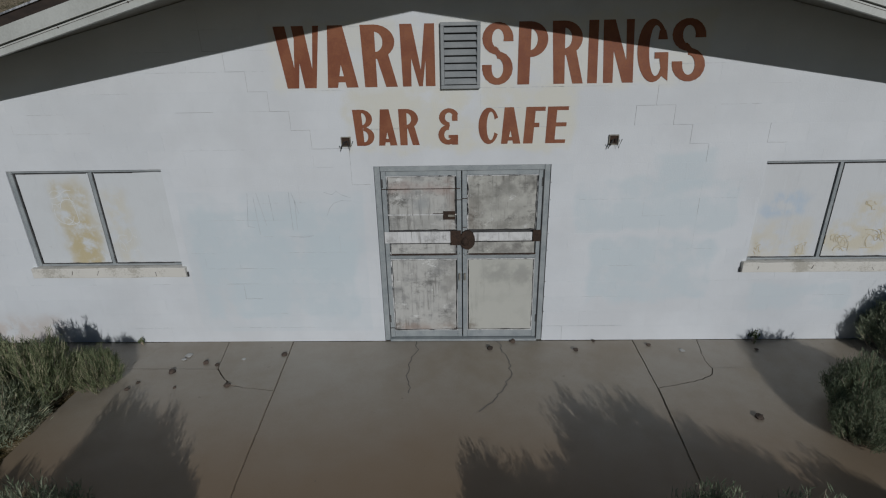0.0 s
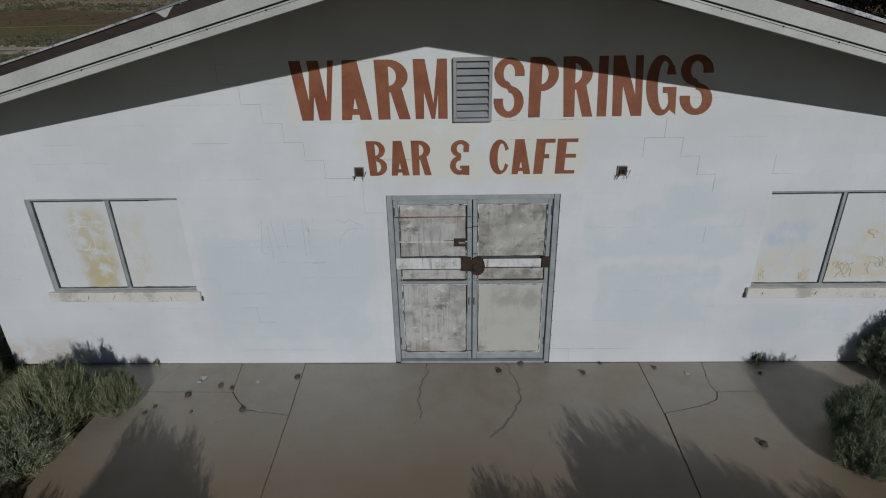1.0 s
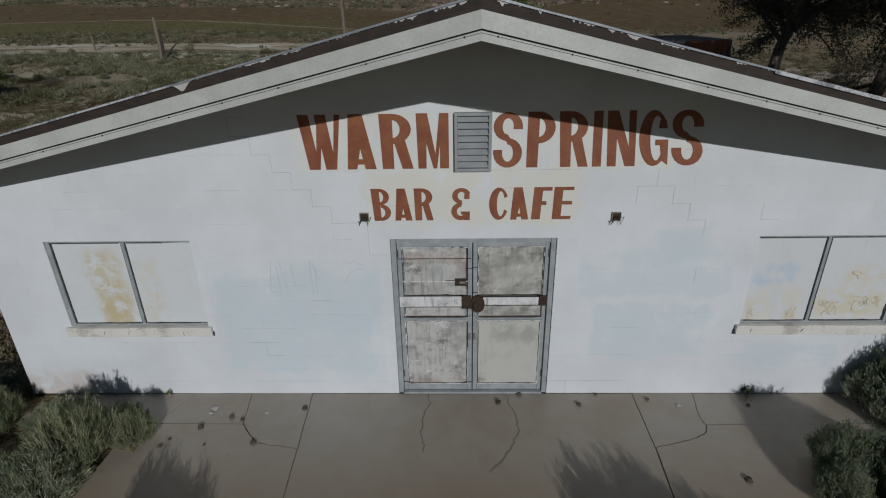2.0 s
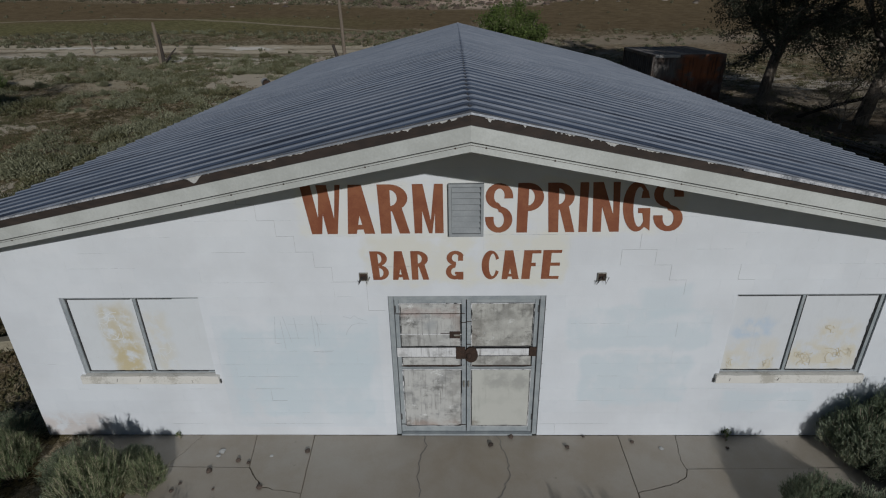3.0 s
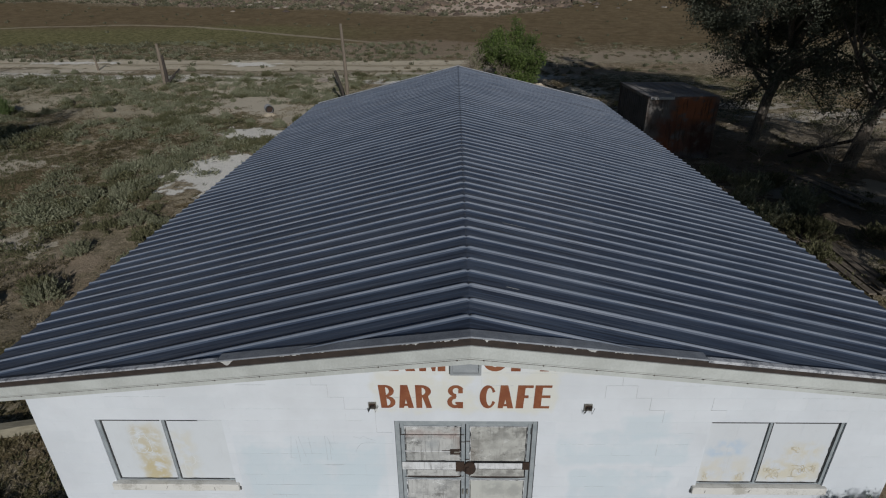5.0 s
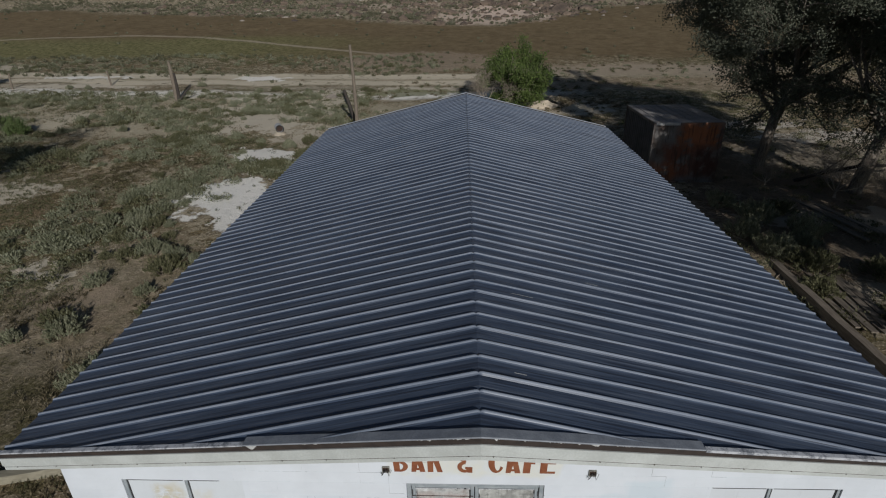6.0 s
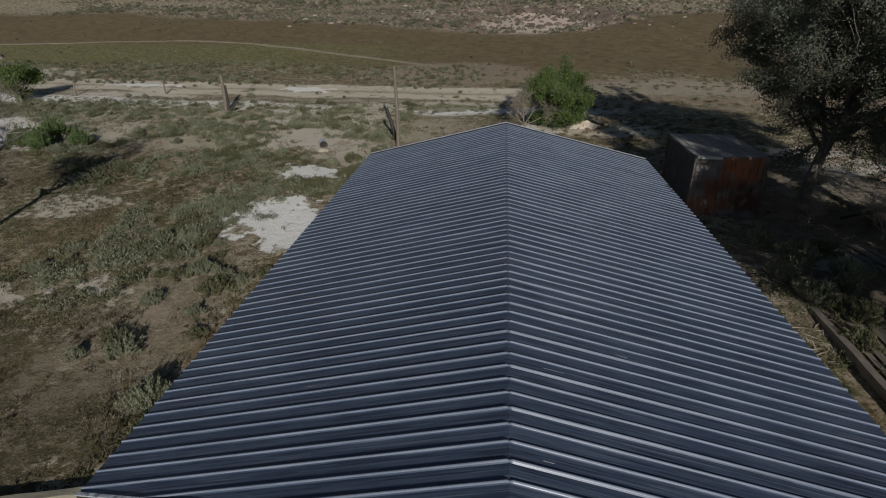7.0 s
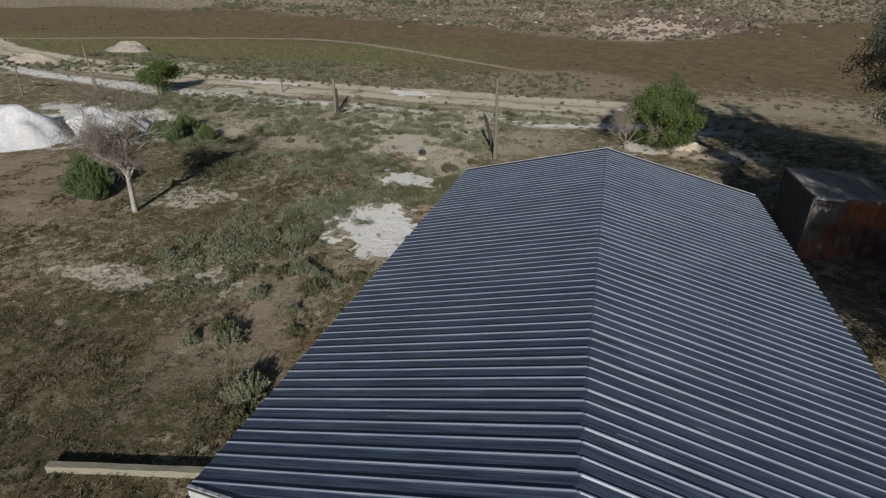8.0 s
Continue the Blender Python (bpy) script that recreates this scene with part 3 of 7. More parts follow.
def add_prism(bm, poly, y0, y1):
    """An (x, z) polygon, counter-clockwise as seen from the front, drawn out from y0 to y1."""
    a = [bm.verts.new((x, y0, z)) for x, z in poly]
    b = [bm.verts.new((x, y1, z)) for x, z in poly]
    n = len(poly)
    bm.faces.new(a)
    bm.faces.new(b[::-1])
    for i in range(n):
        bm.faces.new((a[i], b[i], b[(i + 1) % n], a[(i + 1) % n]))
    return bm


def tube(bm, points, radii, sides=7):
    """A tapered tube along points."""
    rings = []
    for i, (p, r) in enumerate(zip(points, radii)):
        d = (Vector(points[min(i + 1, len(points) - 1)]) - Vector(points[max(i - 1, 0)])).normalized()
        u = d.orthogonal().normalized()
        if i and abs(d.dot(Vector((1, 0, 0)))) < 0.9:
            u = (Vector((1, 0, 0)) - d * d.x).normalized()
        w = d.cross(u)
        rings.append([bm.verts.new(Vector(p) + r * (u * math.cos(a) + w * math.sin(a))) for a in (2 * math.pi * k / sides for k in range(sides))])
    for a, b in zip(rings, rings[1:]):
        for k in range(sides):
            bm.faces.new((a[k], a[(k + 1) % sides], b[(k + 1) % sides], b[k]))
    bm.faces.new(rings[0][::-1])
    bm.faces.new(rings[-1])
    return bm


def clip(poly, a, b, c):
    """The part of a convex (x, z) polygon where a x + b z <= c."""
    out = []
    for i, p in enumerate(poly):
        q = poly[(i + 1) % len(poly)]
        fp, fq = a * p[0] + b * p[1] - c, a * q[0] + b * q[1] - c
        if fp <= 0:
            out.append(p)
        if (fp < 0 < fq) or (fq < 0 < fp):
            s = fp / (fp - fq)
            out.append((p[0] + s * (q[0] - p[0]), p[1] + s * (q[1] - p[1])))
    return out


def area(poly):
    return 0.5 * sum(p[0] * q[1] - q[0] * p[1] for p, q in zip(poly, poly[1:] + poly[:1]))


# ---------------------------------------------------------------- ground
def ground_z(x, y):
    z = 0.04 * max(0.0, y - 8.0) - 0.03 + 0.012 * max(0.0, y)
    z += 0.00042 * max(0.0, y - 55.0) ** 2 if y < 150 else 0.00042 * 95 ** 2 + 0.16 * (y - 150) + 0.0007 * min(y - 150, 250) ** 2 * (1 if y < 400 else 1 + 0.006 * (y - 400))
    z += 0.02 * min(20.0, max(0.0, -x - 9.0)) * min(1.0, max(0.0, (y - 2) / 12))
    far = min(1.0, max(0.0, (abs(x) - 7.5) / 3)) if -6 < y < 19 else 1.0
    z += far * (0.10 * noise.noise((x * 0.16, y * 0.16, 0)) + 0.035 * noise.noise((x * 0.7, y * 0.7, 3)))
    if y > 80:
        z += min(1.0, (y - 80) / 60) * (1.6 * noise.noise((x * 0.03, y * 0.03, 7)) + 0.5 * noise.noise((x * 0.12, y * 0.12, 9)))
    return z


def steps(stops):
    out = []
    for a, b, d in stops:
        n = max(1, round((b - a) / d))
        out += [a + (b - a) * i / n for i in range(n)]
    return out + [stops[-1][1]]


def build_ground():
    xs = steps(((-900, -200, 70), (-200, -70, 10), (-70, -30, 1.6), (-30, 25, 0.7), (25, 60, 1.8), (60, 200, 12), (200, 900, 70)))
    ys = steps(((-500, -60, 55), (-60, -8, 4), (-8, 45, 0.7), (45, 140, 1.6), (140, 240, 8), (240, 1500, 70)))
    verts = [(x, y, ground_z(x, y)) for y in ys for x in xs]
    n = len(xs)
    faces = [(j * n + i, j * n + i + 1, (j + 1) * n + i + 1, (j + 1) * n + i) for j in range(len(ys) - 1) for i in range(n - 1)]
    me = bpy.data.meshes.new("ground")
    me.from_pydata(verts, [], faces)
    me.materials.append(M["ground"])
    for p in me.polygons:
        p.use_smooth = True
    tagged(new("ground", me), "dry desert ground with pale alkali patches, painted light streaks, wheel tracks and straw grass", "ground", kind="structure")


build_ground()

# ---------------------------------------------------------------- building: plan in metres
HALF, EAVE, BACK, TIP, CORNER = 5.95, 6.15, 18.43, -1.65, -0.49   # wall half width, roof half width, back edge, ridge tip, front roof corner
RIDGE_Z, EAVE_Z = 4.73, 3.225
PITCH = (RIDGE_Z - EAVE_Z) / EAVE
RIB = 0.3048
COURSE, BLOCK = 0.2032, 0.4064
DOOR = (-0.972, 0.980, 0.0, 2.235)
WINDOWS = ((-5.11, -3.345, 1.016, 2.235, -4.175), (3.295, 5.08, 1.016, 2.235, 4.115))


def roof_z(x):
    return RIDGE_Z - PITCH * abs(x)


def front_y(x):
    return TIP + (CORNER - TIP) * abs(x) / EAVE


def build_front_wall():
    wall = thing("wall_front", (0, 0, 0), "white-painted concrete block gable wall with faded overpainted patches", "wall", kind="structure")
    top = 0.135
    holes = [DOOR] + [w[:4] for w in WINDOWS]
    xs = sorted({-HALF, HALF, 0.0} | {v for h in holes for v in h[:2]})
    core = bmesh.new()
    for a, b in zip(xs, xs[1:]):
        spans, low = [], 0.0
        for h in holes:
            if h[0] <= a and b <= h[1]:
                spans = [(low, h[2]), (h[3], 9.0)] if h[2] > 0 else [(h[3], 9.0)]
        for z0, z1 in spans or [(0.0, 9.0)]:
            poly = [(a, z0), (b, z0), (b, z1), (a, z1)]
            for s in (1, -1):
                poly = clip(poly, s * PITCH, 1.0, RIDGE_Z - top)
            add_prism(core, poly, -0.0030, 0.2)
    part("wall_core", core, M["wall"], wall)
    # blocks, laid in running bond round the openings
    whole = bmesh.new()
    add_box(whole, -BLOCK / 2 + 0.0003, BLOCK / 2 - 0.0003, -0.004, 0.006, -COURSE / 2 + 0.0038, COURSE / 2 - 0.0038)
    first = part("block", whole, M["wall"], wall)
    rest, count, used = bmesh.new(), 0, False
    rng = random.Random(4)
    for row in range(24):
        z0 = row * COURSE
        shift = BLOCK / 2 if row % 2 else 0.0
        for k in range(-16, 17):
            x0 = k * BLOCK - shift
            poly = [(max(x0, -HALF), z0), (min(x0 + BLOCK, HALF), z0), (min(x0 + BLOCK, HALF), z0 + COURSE), (max(x0, -HALF), z0 + COURSE)]
            if poly[1][0] - poly[0][0] < 0.03:
                continue
            for s in (1, -1):
                poly = clip(poly, s * PITCH, 1.0, RIDGE_Z - top) if poly else poly
            pieces = [poly] if len(poly) > 2 else []
            for hx0, hx1, hz0, hz1 in holes:
                left = []
                for p in pieces:
                    zc = sum(v[1] for v in p) / len(p)
                    if hz0 < zc < hz1 and max(v[0] for v in p) > hx0 and min(v[0] for v in p) < hx1:
                        left += [q for q in (clip(p, 1, 0, hx0), clip(p, -1, 0, -hx1)) if len(q) > 2]
                    else:
                        left.append(p)
                pieces = left
            for p in pieces:
                if area(p) < 0.002:
                    continue
                dy = rng.uniform(-0.0001, 0.0001)
                if abs(area(p) - BLOCK * COURSE) < 1e-4 and abs(x0 + BLOCK / 2) < 3.3 and count < 296:
                    at = (x0 + BLOCK / 2, dy, z0 + COURSE / 2)
                    if used:
                        shared("block", first.data, wall, at)
                    else:
                        first.location, used = at, True
                    count += 1
                else:
                    cx, cz = sum(v[0] for v in p) / len(p), sum(v[1] for v in p) / len(p)
                    w, h = max(v[0] for v in p) - min(v[0] for v in p), max(v[1] for v in p) - min(v[1] for v in p)
                    add_prism(rest, [(cx + (x - cx) * (1 - 0.0006 / w), cz + (z - cz) * (1 - 0.0076 / h)) for x, z in p], -0.004 + dy, 0.006)
    tagged(part("cut_blocks", rest, M["wall"], wall), kind="stuff")
    # stepped cracks along the joints
    for start, moves in (((2.03, 3.048), "drdrdrd"), ((2.03, 2.845), "ld"), ((-2.642, 3.658), "drdrdrdrdrdrrd"), ((2.64, 1.83), "d"), ((-1.22, 2.235), "dr"), ((1.02, 0.2032), "rd"), ((-3.048, 2.845), "rr"), ((3.25, 2.642), "dr"), ((-2.845, 0.813), "rdr")):
        bm, (x, z) = bmesh.new(), start
        for mv in moves:
            if mv in "rl":
                d = BLOCK / 2 if mv == "r" else -BLOCK / 2
                add_box(bm, min(x, x + d), max(x, x + d), -0.0052, 0.0, z - 0.0013, z + 0.0013)
                x += d
            else:
                d = -COURSE if mv == "d" else COURSE
                add_box(bm, x - 0.0013, x + 0.0013, -0.0052, 0.0, min(z, z + d), max(z, z + d))
                z += d
        part("crack", bm, M["wall_crack"], wall, "thin stepped crack in the mortar joints")
    # open stretches of the bed joints, and a few of the upright ones
    rng = random.Random(12)
    for k in range(120):
        row = rng.randint(1, 18)
        z = row * COURSE
        reach = min(HALF - 0.1, (RIDGE_Z - top - z) / PITCH - 0.4)
        x = rng.uniform(-reach, reach)
        w = min(rng.choice((0.12, 0.25, 0.4, 0.8)) * rng.uniform(0.7, 1.3), reach - x)
        if w < 0.05 or any(h[0] - 0.1 < x + w and x < h[1] + 0.1 and h[2] - 0.16 < z < h[3] + 0.02 for h in holes):
            continue
        bm = bmesh.new()
        u, t = 0.0, rng.uniform(0.0009, 0.0019)
        while u < w:
            d = min(rng.uniform(0.03, 0.12), w - u)
            j = rng.uniform(-0.0014, 0.0014)
            add_box(bm, x + u, x + u + d, -0.0046, 0.0, z + j - t * rng.uniform(0.5, 1.2), z + j + t * rng.uniform(0.3, 1.0))
            u += d + (rng.uniform(0.01, 0.05) if rng.random() < 0.3 else 0.0)
        if rng.random() < 0.22:
            xv = round(x / (BLOCK / 2)) * BLOCK / 2
            add_box(bm, xv - t * 0.6, xv + t * 0.6, -0.0046, 0.0, z, z + COURSE * rng.uniform(0.5, 1.0))
        part("open_joint", bm, M["wall_joint"], wall)
    return wall


wall_front = build_front_wall()


def build_shell():
    for name, x0, x1, y0, y1 in (("wall_left", -HALF, -HALF + 0.2, 0.205, BACK - 0.6), ("wall_right", HALF - 0.2, HALF, 0.205, BACK - 0.6)):
        tagged(part(name, box(x0, x1, y0, y1, -0.1, roof_z(HALF) - 0.15), M["wall"]), "plain painted block side wall", "wall", kind="structure")
    bm = bmesh.new()
    poly = [(-HALF, -0.1), (HALF, -0.1), (HALF, roof_z(HALF) - 0.15), (0, RIDGE_Z - 0.15), (-HALF, roof_z(HALF) - 0.15)]
    add_prism(bm, poly, BACK - 0.595, BACK - 0.4)
    tagged(part("wall_back", bm, M["wall"]), "plain painted block back wall", "wall", kind="structure")
    tagged(part("floor", box(-HALF + 0.205, HALF - 0.205, 0.205, BACK - 0.6, -0.1, -0.01), M["concrete"]), "bare concrete floor inside the closed building", "floor", kind="structure")


build_shell()


def build_roof():
    roof = thing("roof", (0, 0, RIDGE_Z), "dark blue-grey ribbed metal gable roof with pointed front overhang", "roof", kind="structure")
    off = -RIDGE_Z
    # narrow trapezoid ribs with flat pans between them
    profile = ((0.0, 0.0), (0.012, 0.017), (0.020, 0.027), (0.029, 0.0325), (0.039, 0.0325), (0.046, 0.027), (0.051, 0.014), (0.055, 0.0),
               (0.112, 0.0), (0.119, 0.003), (0.129, 0.003), (0.136, 0.0), (0.208, 0.0), (0.215, 0.003), (0.225, 0.003), (0.232, 0.0))
    start = TIP + 0.006
    total = int((BACK - start) / RIB)
    for side in (-1, 1):
        for k in range(0, total, 3):
            bm = bmesh.new()
            rows = []
            for j in range(min(3, total - k)):
                rows += [(start + (k + j) * RIB + y, h) for y, h in profile]
            rows.append((start + (k + min(3, total - k)) * RIB + 0.002, 0.0))
            prev = None
            for y, h in rows:
                reach = min(EAVE, max(0.02, (y - TIP) / (CORNER - TIP) * EAVE))
                stops = [0.0, min(0.022, reach * 0.4)] + [0.05 + (reach - 0.05) * i / 5 if reach > 0.06 else reach * (0.5 + 0.1 * i) for i in range(6)]
                n = len(stops) - 1
                line = [bm.verts.new((side * x, y, off + roof_z(x) + h * (0.25 if i == 0 else 0.8 if i == 1 else 1.0))) for i, x in enumerate(stops)]
                if prev:
                    for i in range(n):
                        f = (prev[i], prev[i + 1], line[i + 1], line[i])
                        made = bm.faces.new(f if side > 0 else f[::-1])
                        made.smooth = max(h, low) > 0.002
                        # crest and upper front flank take the paler colour, the back flank does not
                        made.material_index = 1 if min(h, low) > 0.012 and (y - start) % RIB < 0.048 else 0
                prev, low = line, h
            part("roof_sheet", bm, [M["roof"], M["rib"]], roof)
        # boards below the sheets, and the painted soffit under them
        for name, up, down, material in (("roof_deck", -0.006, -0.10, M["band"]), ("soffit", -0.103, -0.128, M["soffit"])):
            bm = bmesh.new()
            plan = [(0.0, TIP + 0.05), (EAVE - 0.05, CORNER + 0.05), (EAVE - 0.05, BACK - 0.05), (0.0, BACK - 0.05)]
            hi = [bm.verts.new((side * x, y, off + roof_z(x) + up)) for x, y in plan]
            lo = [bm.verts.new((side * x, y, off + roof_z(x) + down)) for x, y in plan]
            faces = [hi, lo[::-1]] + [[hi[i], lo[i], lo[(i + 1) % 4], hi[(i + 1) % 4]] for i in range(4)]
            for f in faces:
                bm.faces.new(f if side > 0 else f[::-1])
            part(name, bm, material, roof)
    for x, y, lx, ly in ((0.48, -0.565, 0.07, 0.012), (0.68, 1.285, 0.16, 0.010), (1.9, 2.16, 0.10, 0.010), (0.30, 3.91, 0.06, 0.010), (-3.2, 1.30, 0.08, 0.008)):
        bm = bmesh.new()
        n = 9
        rows = [[bm.verts.new((x + lx * (2 * i / (n - 1) - 1), y + s * ly * (0.4 + 0.6 * abs(noise.noise((i * 0.9, x, s)))) , off + roof_z(x + lx * (2 * i / (n - 1) - 1)) + 0.0025)) for i in range(n)] for s in (-1, 1)]
        for i in range(n - 1):
            bm.faces.new((rows[0][i], rows[0][i + 1], rows[1][i + 1], rows[1][i]))
        part("scuff", bm, M["flake"], roof, "pale scuff on the sheet")
    return roof


roof = build_roof()


def rake_strip(side, up, down, out, thick, x0=0.0, x1=EAVE, ragged=None, seed=0):
    """A board along the sloping front edge: from up to down below the roof line, out metres proud of it."""
    bm = bmesh.new()
    along = Vector((EAVE, CORNER - TIP, 0)).normalized()
    normal = Vector((along.y, -along.x, 0))
    rng = random.Random(seed)
    n = 2 if ragged is None else 520
    ring = None
    for i in range(n):
        x = x0 + (x1 - x0) * i / (n - 1)
        d = down if ragged is None else up - max(0.0, ragged(x, rng))
        base = Vector((x, front_y(x), 0))
        pts = []
        for o, z in ((out, up), (out, d), (out - thick, d), (out - thick, up)):
            p = base + normal * o
            if x == 0.0:
                p.x = 0.0
            pts.append(bm.verts.new((side * p.x, p.y, roof_z(x) + z - RIDGE_Z)))
        if ring:
            for k in range(4):
                f = (ring[k], ring[(k + 1) % 4], pts[(k + 1) % 4], pts[k])
                bm.faces.new(f if side > 0 else f[::-1])
        else:
            bm.faces.new(pts if side < 0 else pts[::-1])
        ring = pts
    bm.faces.new(ring[::-1] if side < 0 else ring)
    bmesh.ops.recalc_face_normals(bm, faces=bm.faces)
    return bm


def build_fascia():
    for side, name in ((-1, "fascia_left"), (1, "fascia_right")):
        f = thing(name, (0, 0, RIDGE_Z), "cream-painted rake fascia with a bare brown board peeling above", "fascia", kind="structure")
        part("bare_board", rake_strip(side, 0.022, -0.062, 0.026, 0.036), M["band"], f, "dark brown bare board")
        part("upper_board", rake_strip(side, -0.062, -0.186, 0.040, 0.05), M["fascia"], f)
        # near-black strip set back between the boards gives the gap its shade
        part("gap_shade", rake_strip(side, -0.186, -0.200, 0.004, 0.03), M["frame_dark"], f, "dark strip for the shadow gap between the two boards")
        part("lower_board", rake_strip(side, -0.200, -0.268, 0.026, 0.045), M["fascia"], f)
        part("bead", rake_strip(side, -0.2125, -0.2155, 0.0285, 0.006), M["steel_rust"], f, "thin dark seam")

        def shreds(x, rng):
            k = noise.noise((x * 3.1, side * 3.0, 0)) + 0.7 * noise.noise((x * 11.0, side * 5.0, 2)) + 0.6 * noise.noise((x * 40.0, side, 5))
            deep = 0.056 if x < 1.3 else 0.034 if x < 2.3 else 0.0
            flap = 0.062 * math.exp(-((x - 2.44) / 0.055) ** 2) if side < 0 else 0.0
            return 0.001 + max(0.0, deep * (k - 0.08)) + flap + (rng.uniform(0, 0.006) if x < 2.3 else 0.0)
        part("peeling_paint", rake_strip(side, 0.0225, 0, 0.030, 0.003, 0.0, EAVE, shreds, 5 + side), M["flake"], f, "flakes of white paint")
        rng = random.Random(3 + side)
        x = 0.12
        screw = None
        while x < EAVE - 0.1:
            bm = bmesh.new()
            bmesh.ops.create_cone(bm, cap_ends=True, segments=6, radius1=0.008, radius2=0.006, depth=0.006, matrix=pose(0, 0, 0, 90))
            at = (side * x, front_y(x) - 0.031, roof_z(x) - 0.214 - RIDGE_Z)
            if screw is None:
                screw = part("screw", bm, M["steel_rust"], f)
                screw.location = at
            else:
                bm.free()
                shared("screw", screw.data, f, at)
            x += rng.uniform(0.5, 0.75)
        # flashing that caps the roof edge
        split = 2.35 if side > 0 else 2.55
        for a, b, m in ((0.0, split, M["trim_lip"]), (split, EAVE, M["trim_white"])):
            bm = bmesh.new()
            rows = []
            for i in range(25):
                x = a + (b - a) * i / 24
                lift = 0.034 + 0.004 * noise.noise((x * 3, side, 0))
                rows.append([bm.verts.new((side * x, front_y(x) + o, roof_z(x) + z - RIDGE_Z)) for o, z in (((0.012, lift + 0.004), (-0.042, lift + 0.002), (-0.045, 0.006 if side > 0 else 0.020)) if m == M["trim_white"] else ((0.095, lift - 0.008), (-0.038, lift + 0.003), (-0.041, 0.022)))])
            for p, q in zip(rows, rows[1:]):
                for k in range(2):
                    g = (p[k], p[k + 1], q[k + 1], q[k])
                    bm.faces.new(g if side < 0 else g[::-1])
            part("edge_flashing", bm, m, f, "worn white metal edge" if m == M["trim_white"] else "thin blue-grey metal edge")
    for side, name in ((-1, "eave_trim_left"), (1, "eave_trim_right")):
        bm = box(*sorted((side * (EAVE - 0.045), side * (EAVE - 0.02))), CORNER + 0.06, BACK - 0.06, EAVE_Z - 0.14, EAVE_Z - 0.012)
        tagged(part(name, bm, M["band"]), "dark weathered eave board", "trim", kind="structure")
        bm = bmesh.new()
        pts = [(0.0, BACK - 0.01), (EAVE, BACK - 0.01), (EAVE, BACK + 0.025), (0.0, BACK + 0.025)]
        hi = [bm.verts.new((side * x, y, roof_z(x) + 0.020)) for x, y in pts]
        lo = [bm.verts.new((side * x, y, roof_z(x) - 0.07)) for x, y in pts]
        for f in [hi, lo[::-1]] + [[hi[i], lo[i], lo[(i + 1) % 4], hi[(i + 1) % 4]] for i in range(4)]:
            bm.faces.new(f)
        bmesh.ops.recalc_face_normals(bm, faces=bm.faces)
        tagged(part("trim_back", bm, M["trim_lip"]), "pale trim along the back roof edge", "trim", kind="structure")


build_fascia()


# ---------------------------------------------------------------- painted lettering
def arc(cx, cz, rx, rz, ix, iz, a0, a1, dx=0.0, n=14):
    """A curved stroke as small quads: outer and inner ellipse, from angle a0 to a1."""
    out = []
    for i in range(n):
        p, q = radians(a0 + (a1 - a0) * i / n), radians(a0 + (a1 - a0) * (i + 1) / n)
        out.append([(cx + rx * math.cos(p), cz + rz * math.sin(p)), (cx + rx * math.cos(q), cz + rz * math.sin(q)),
                    (cx + dx + ix * math.cos(q), cz + iz * math.sin(q)), (cx + dx + ix * math.cos(p), cz + iz * math.sin(p))])
    return out


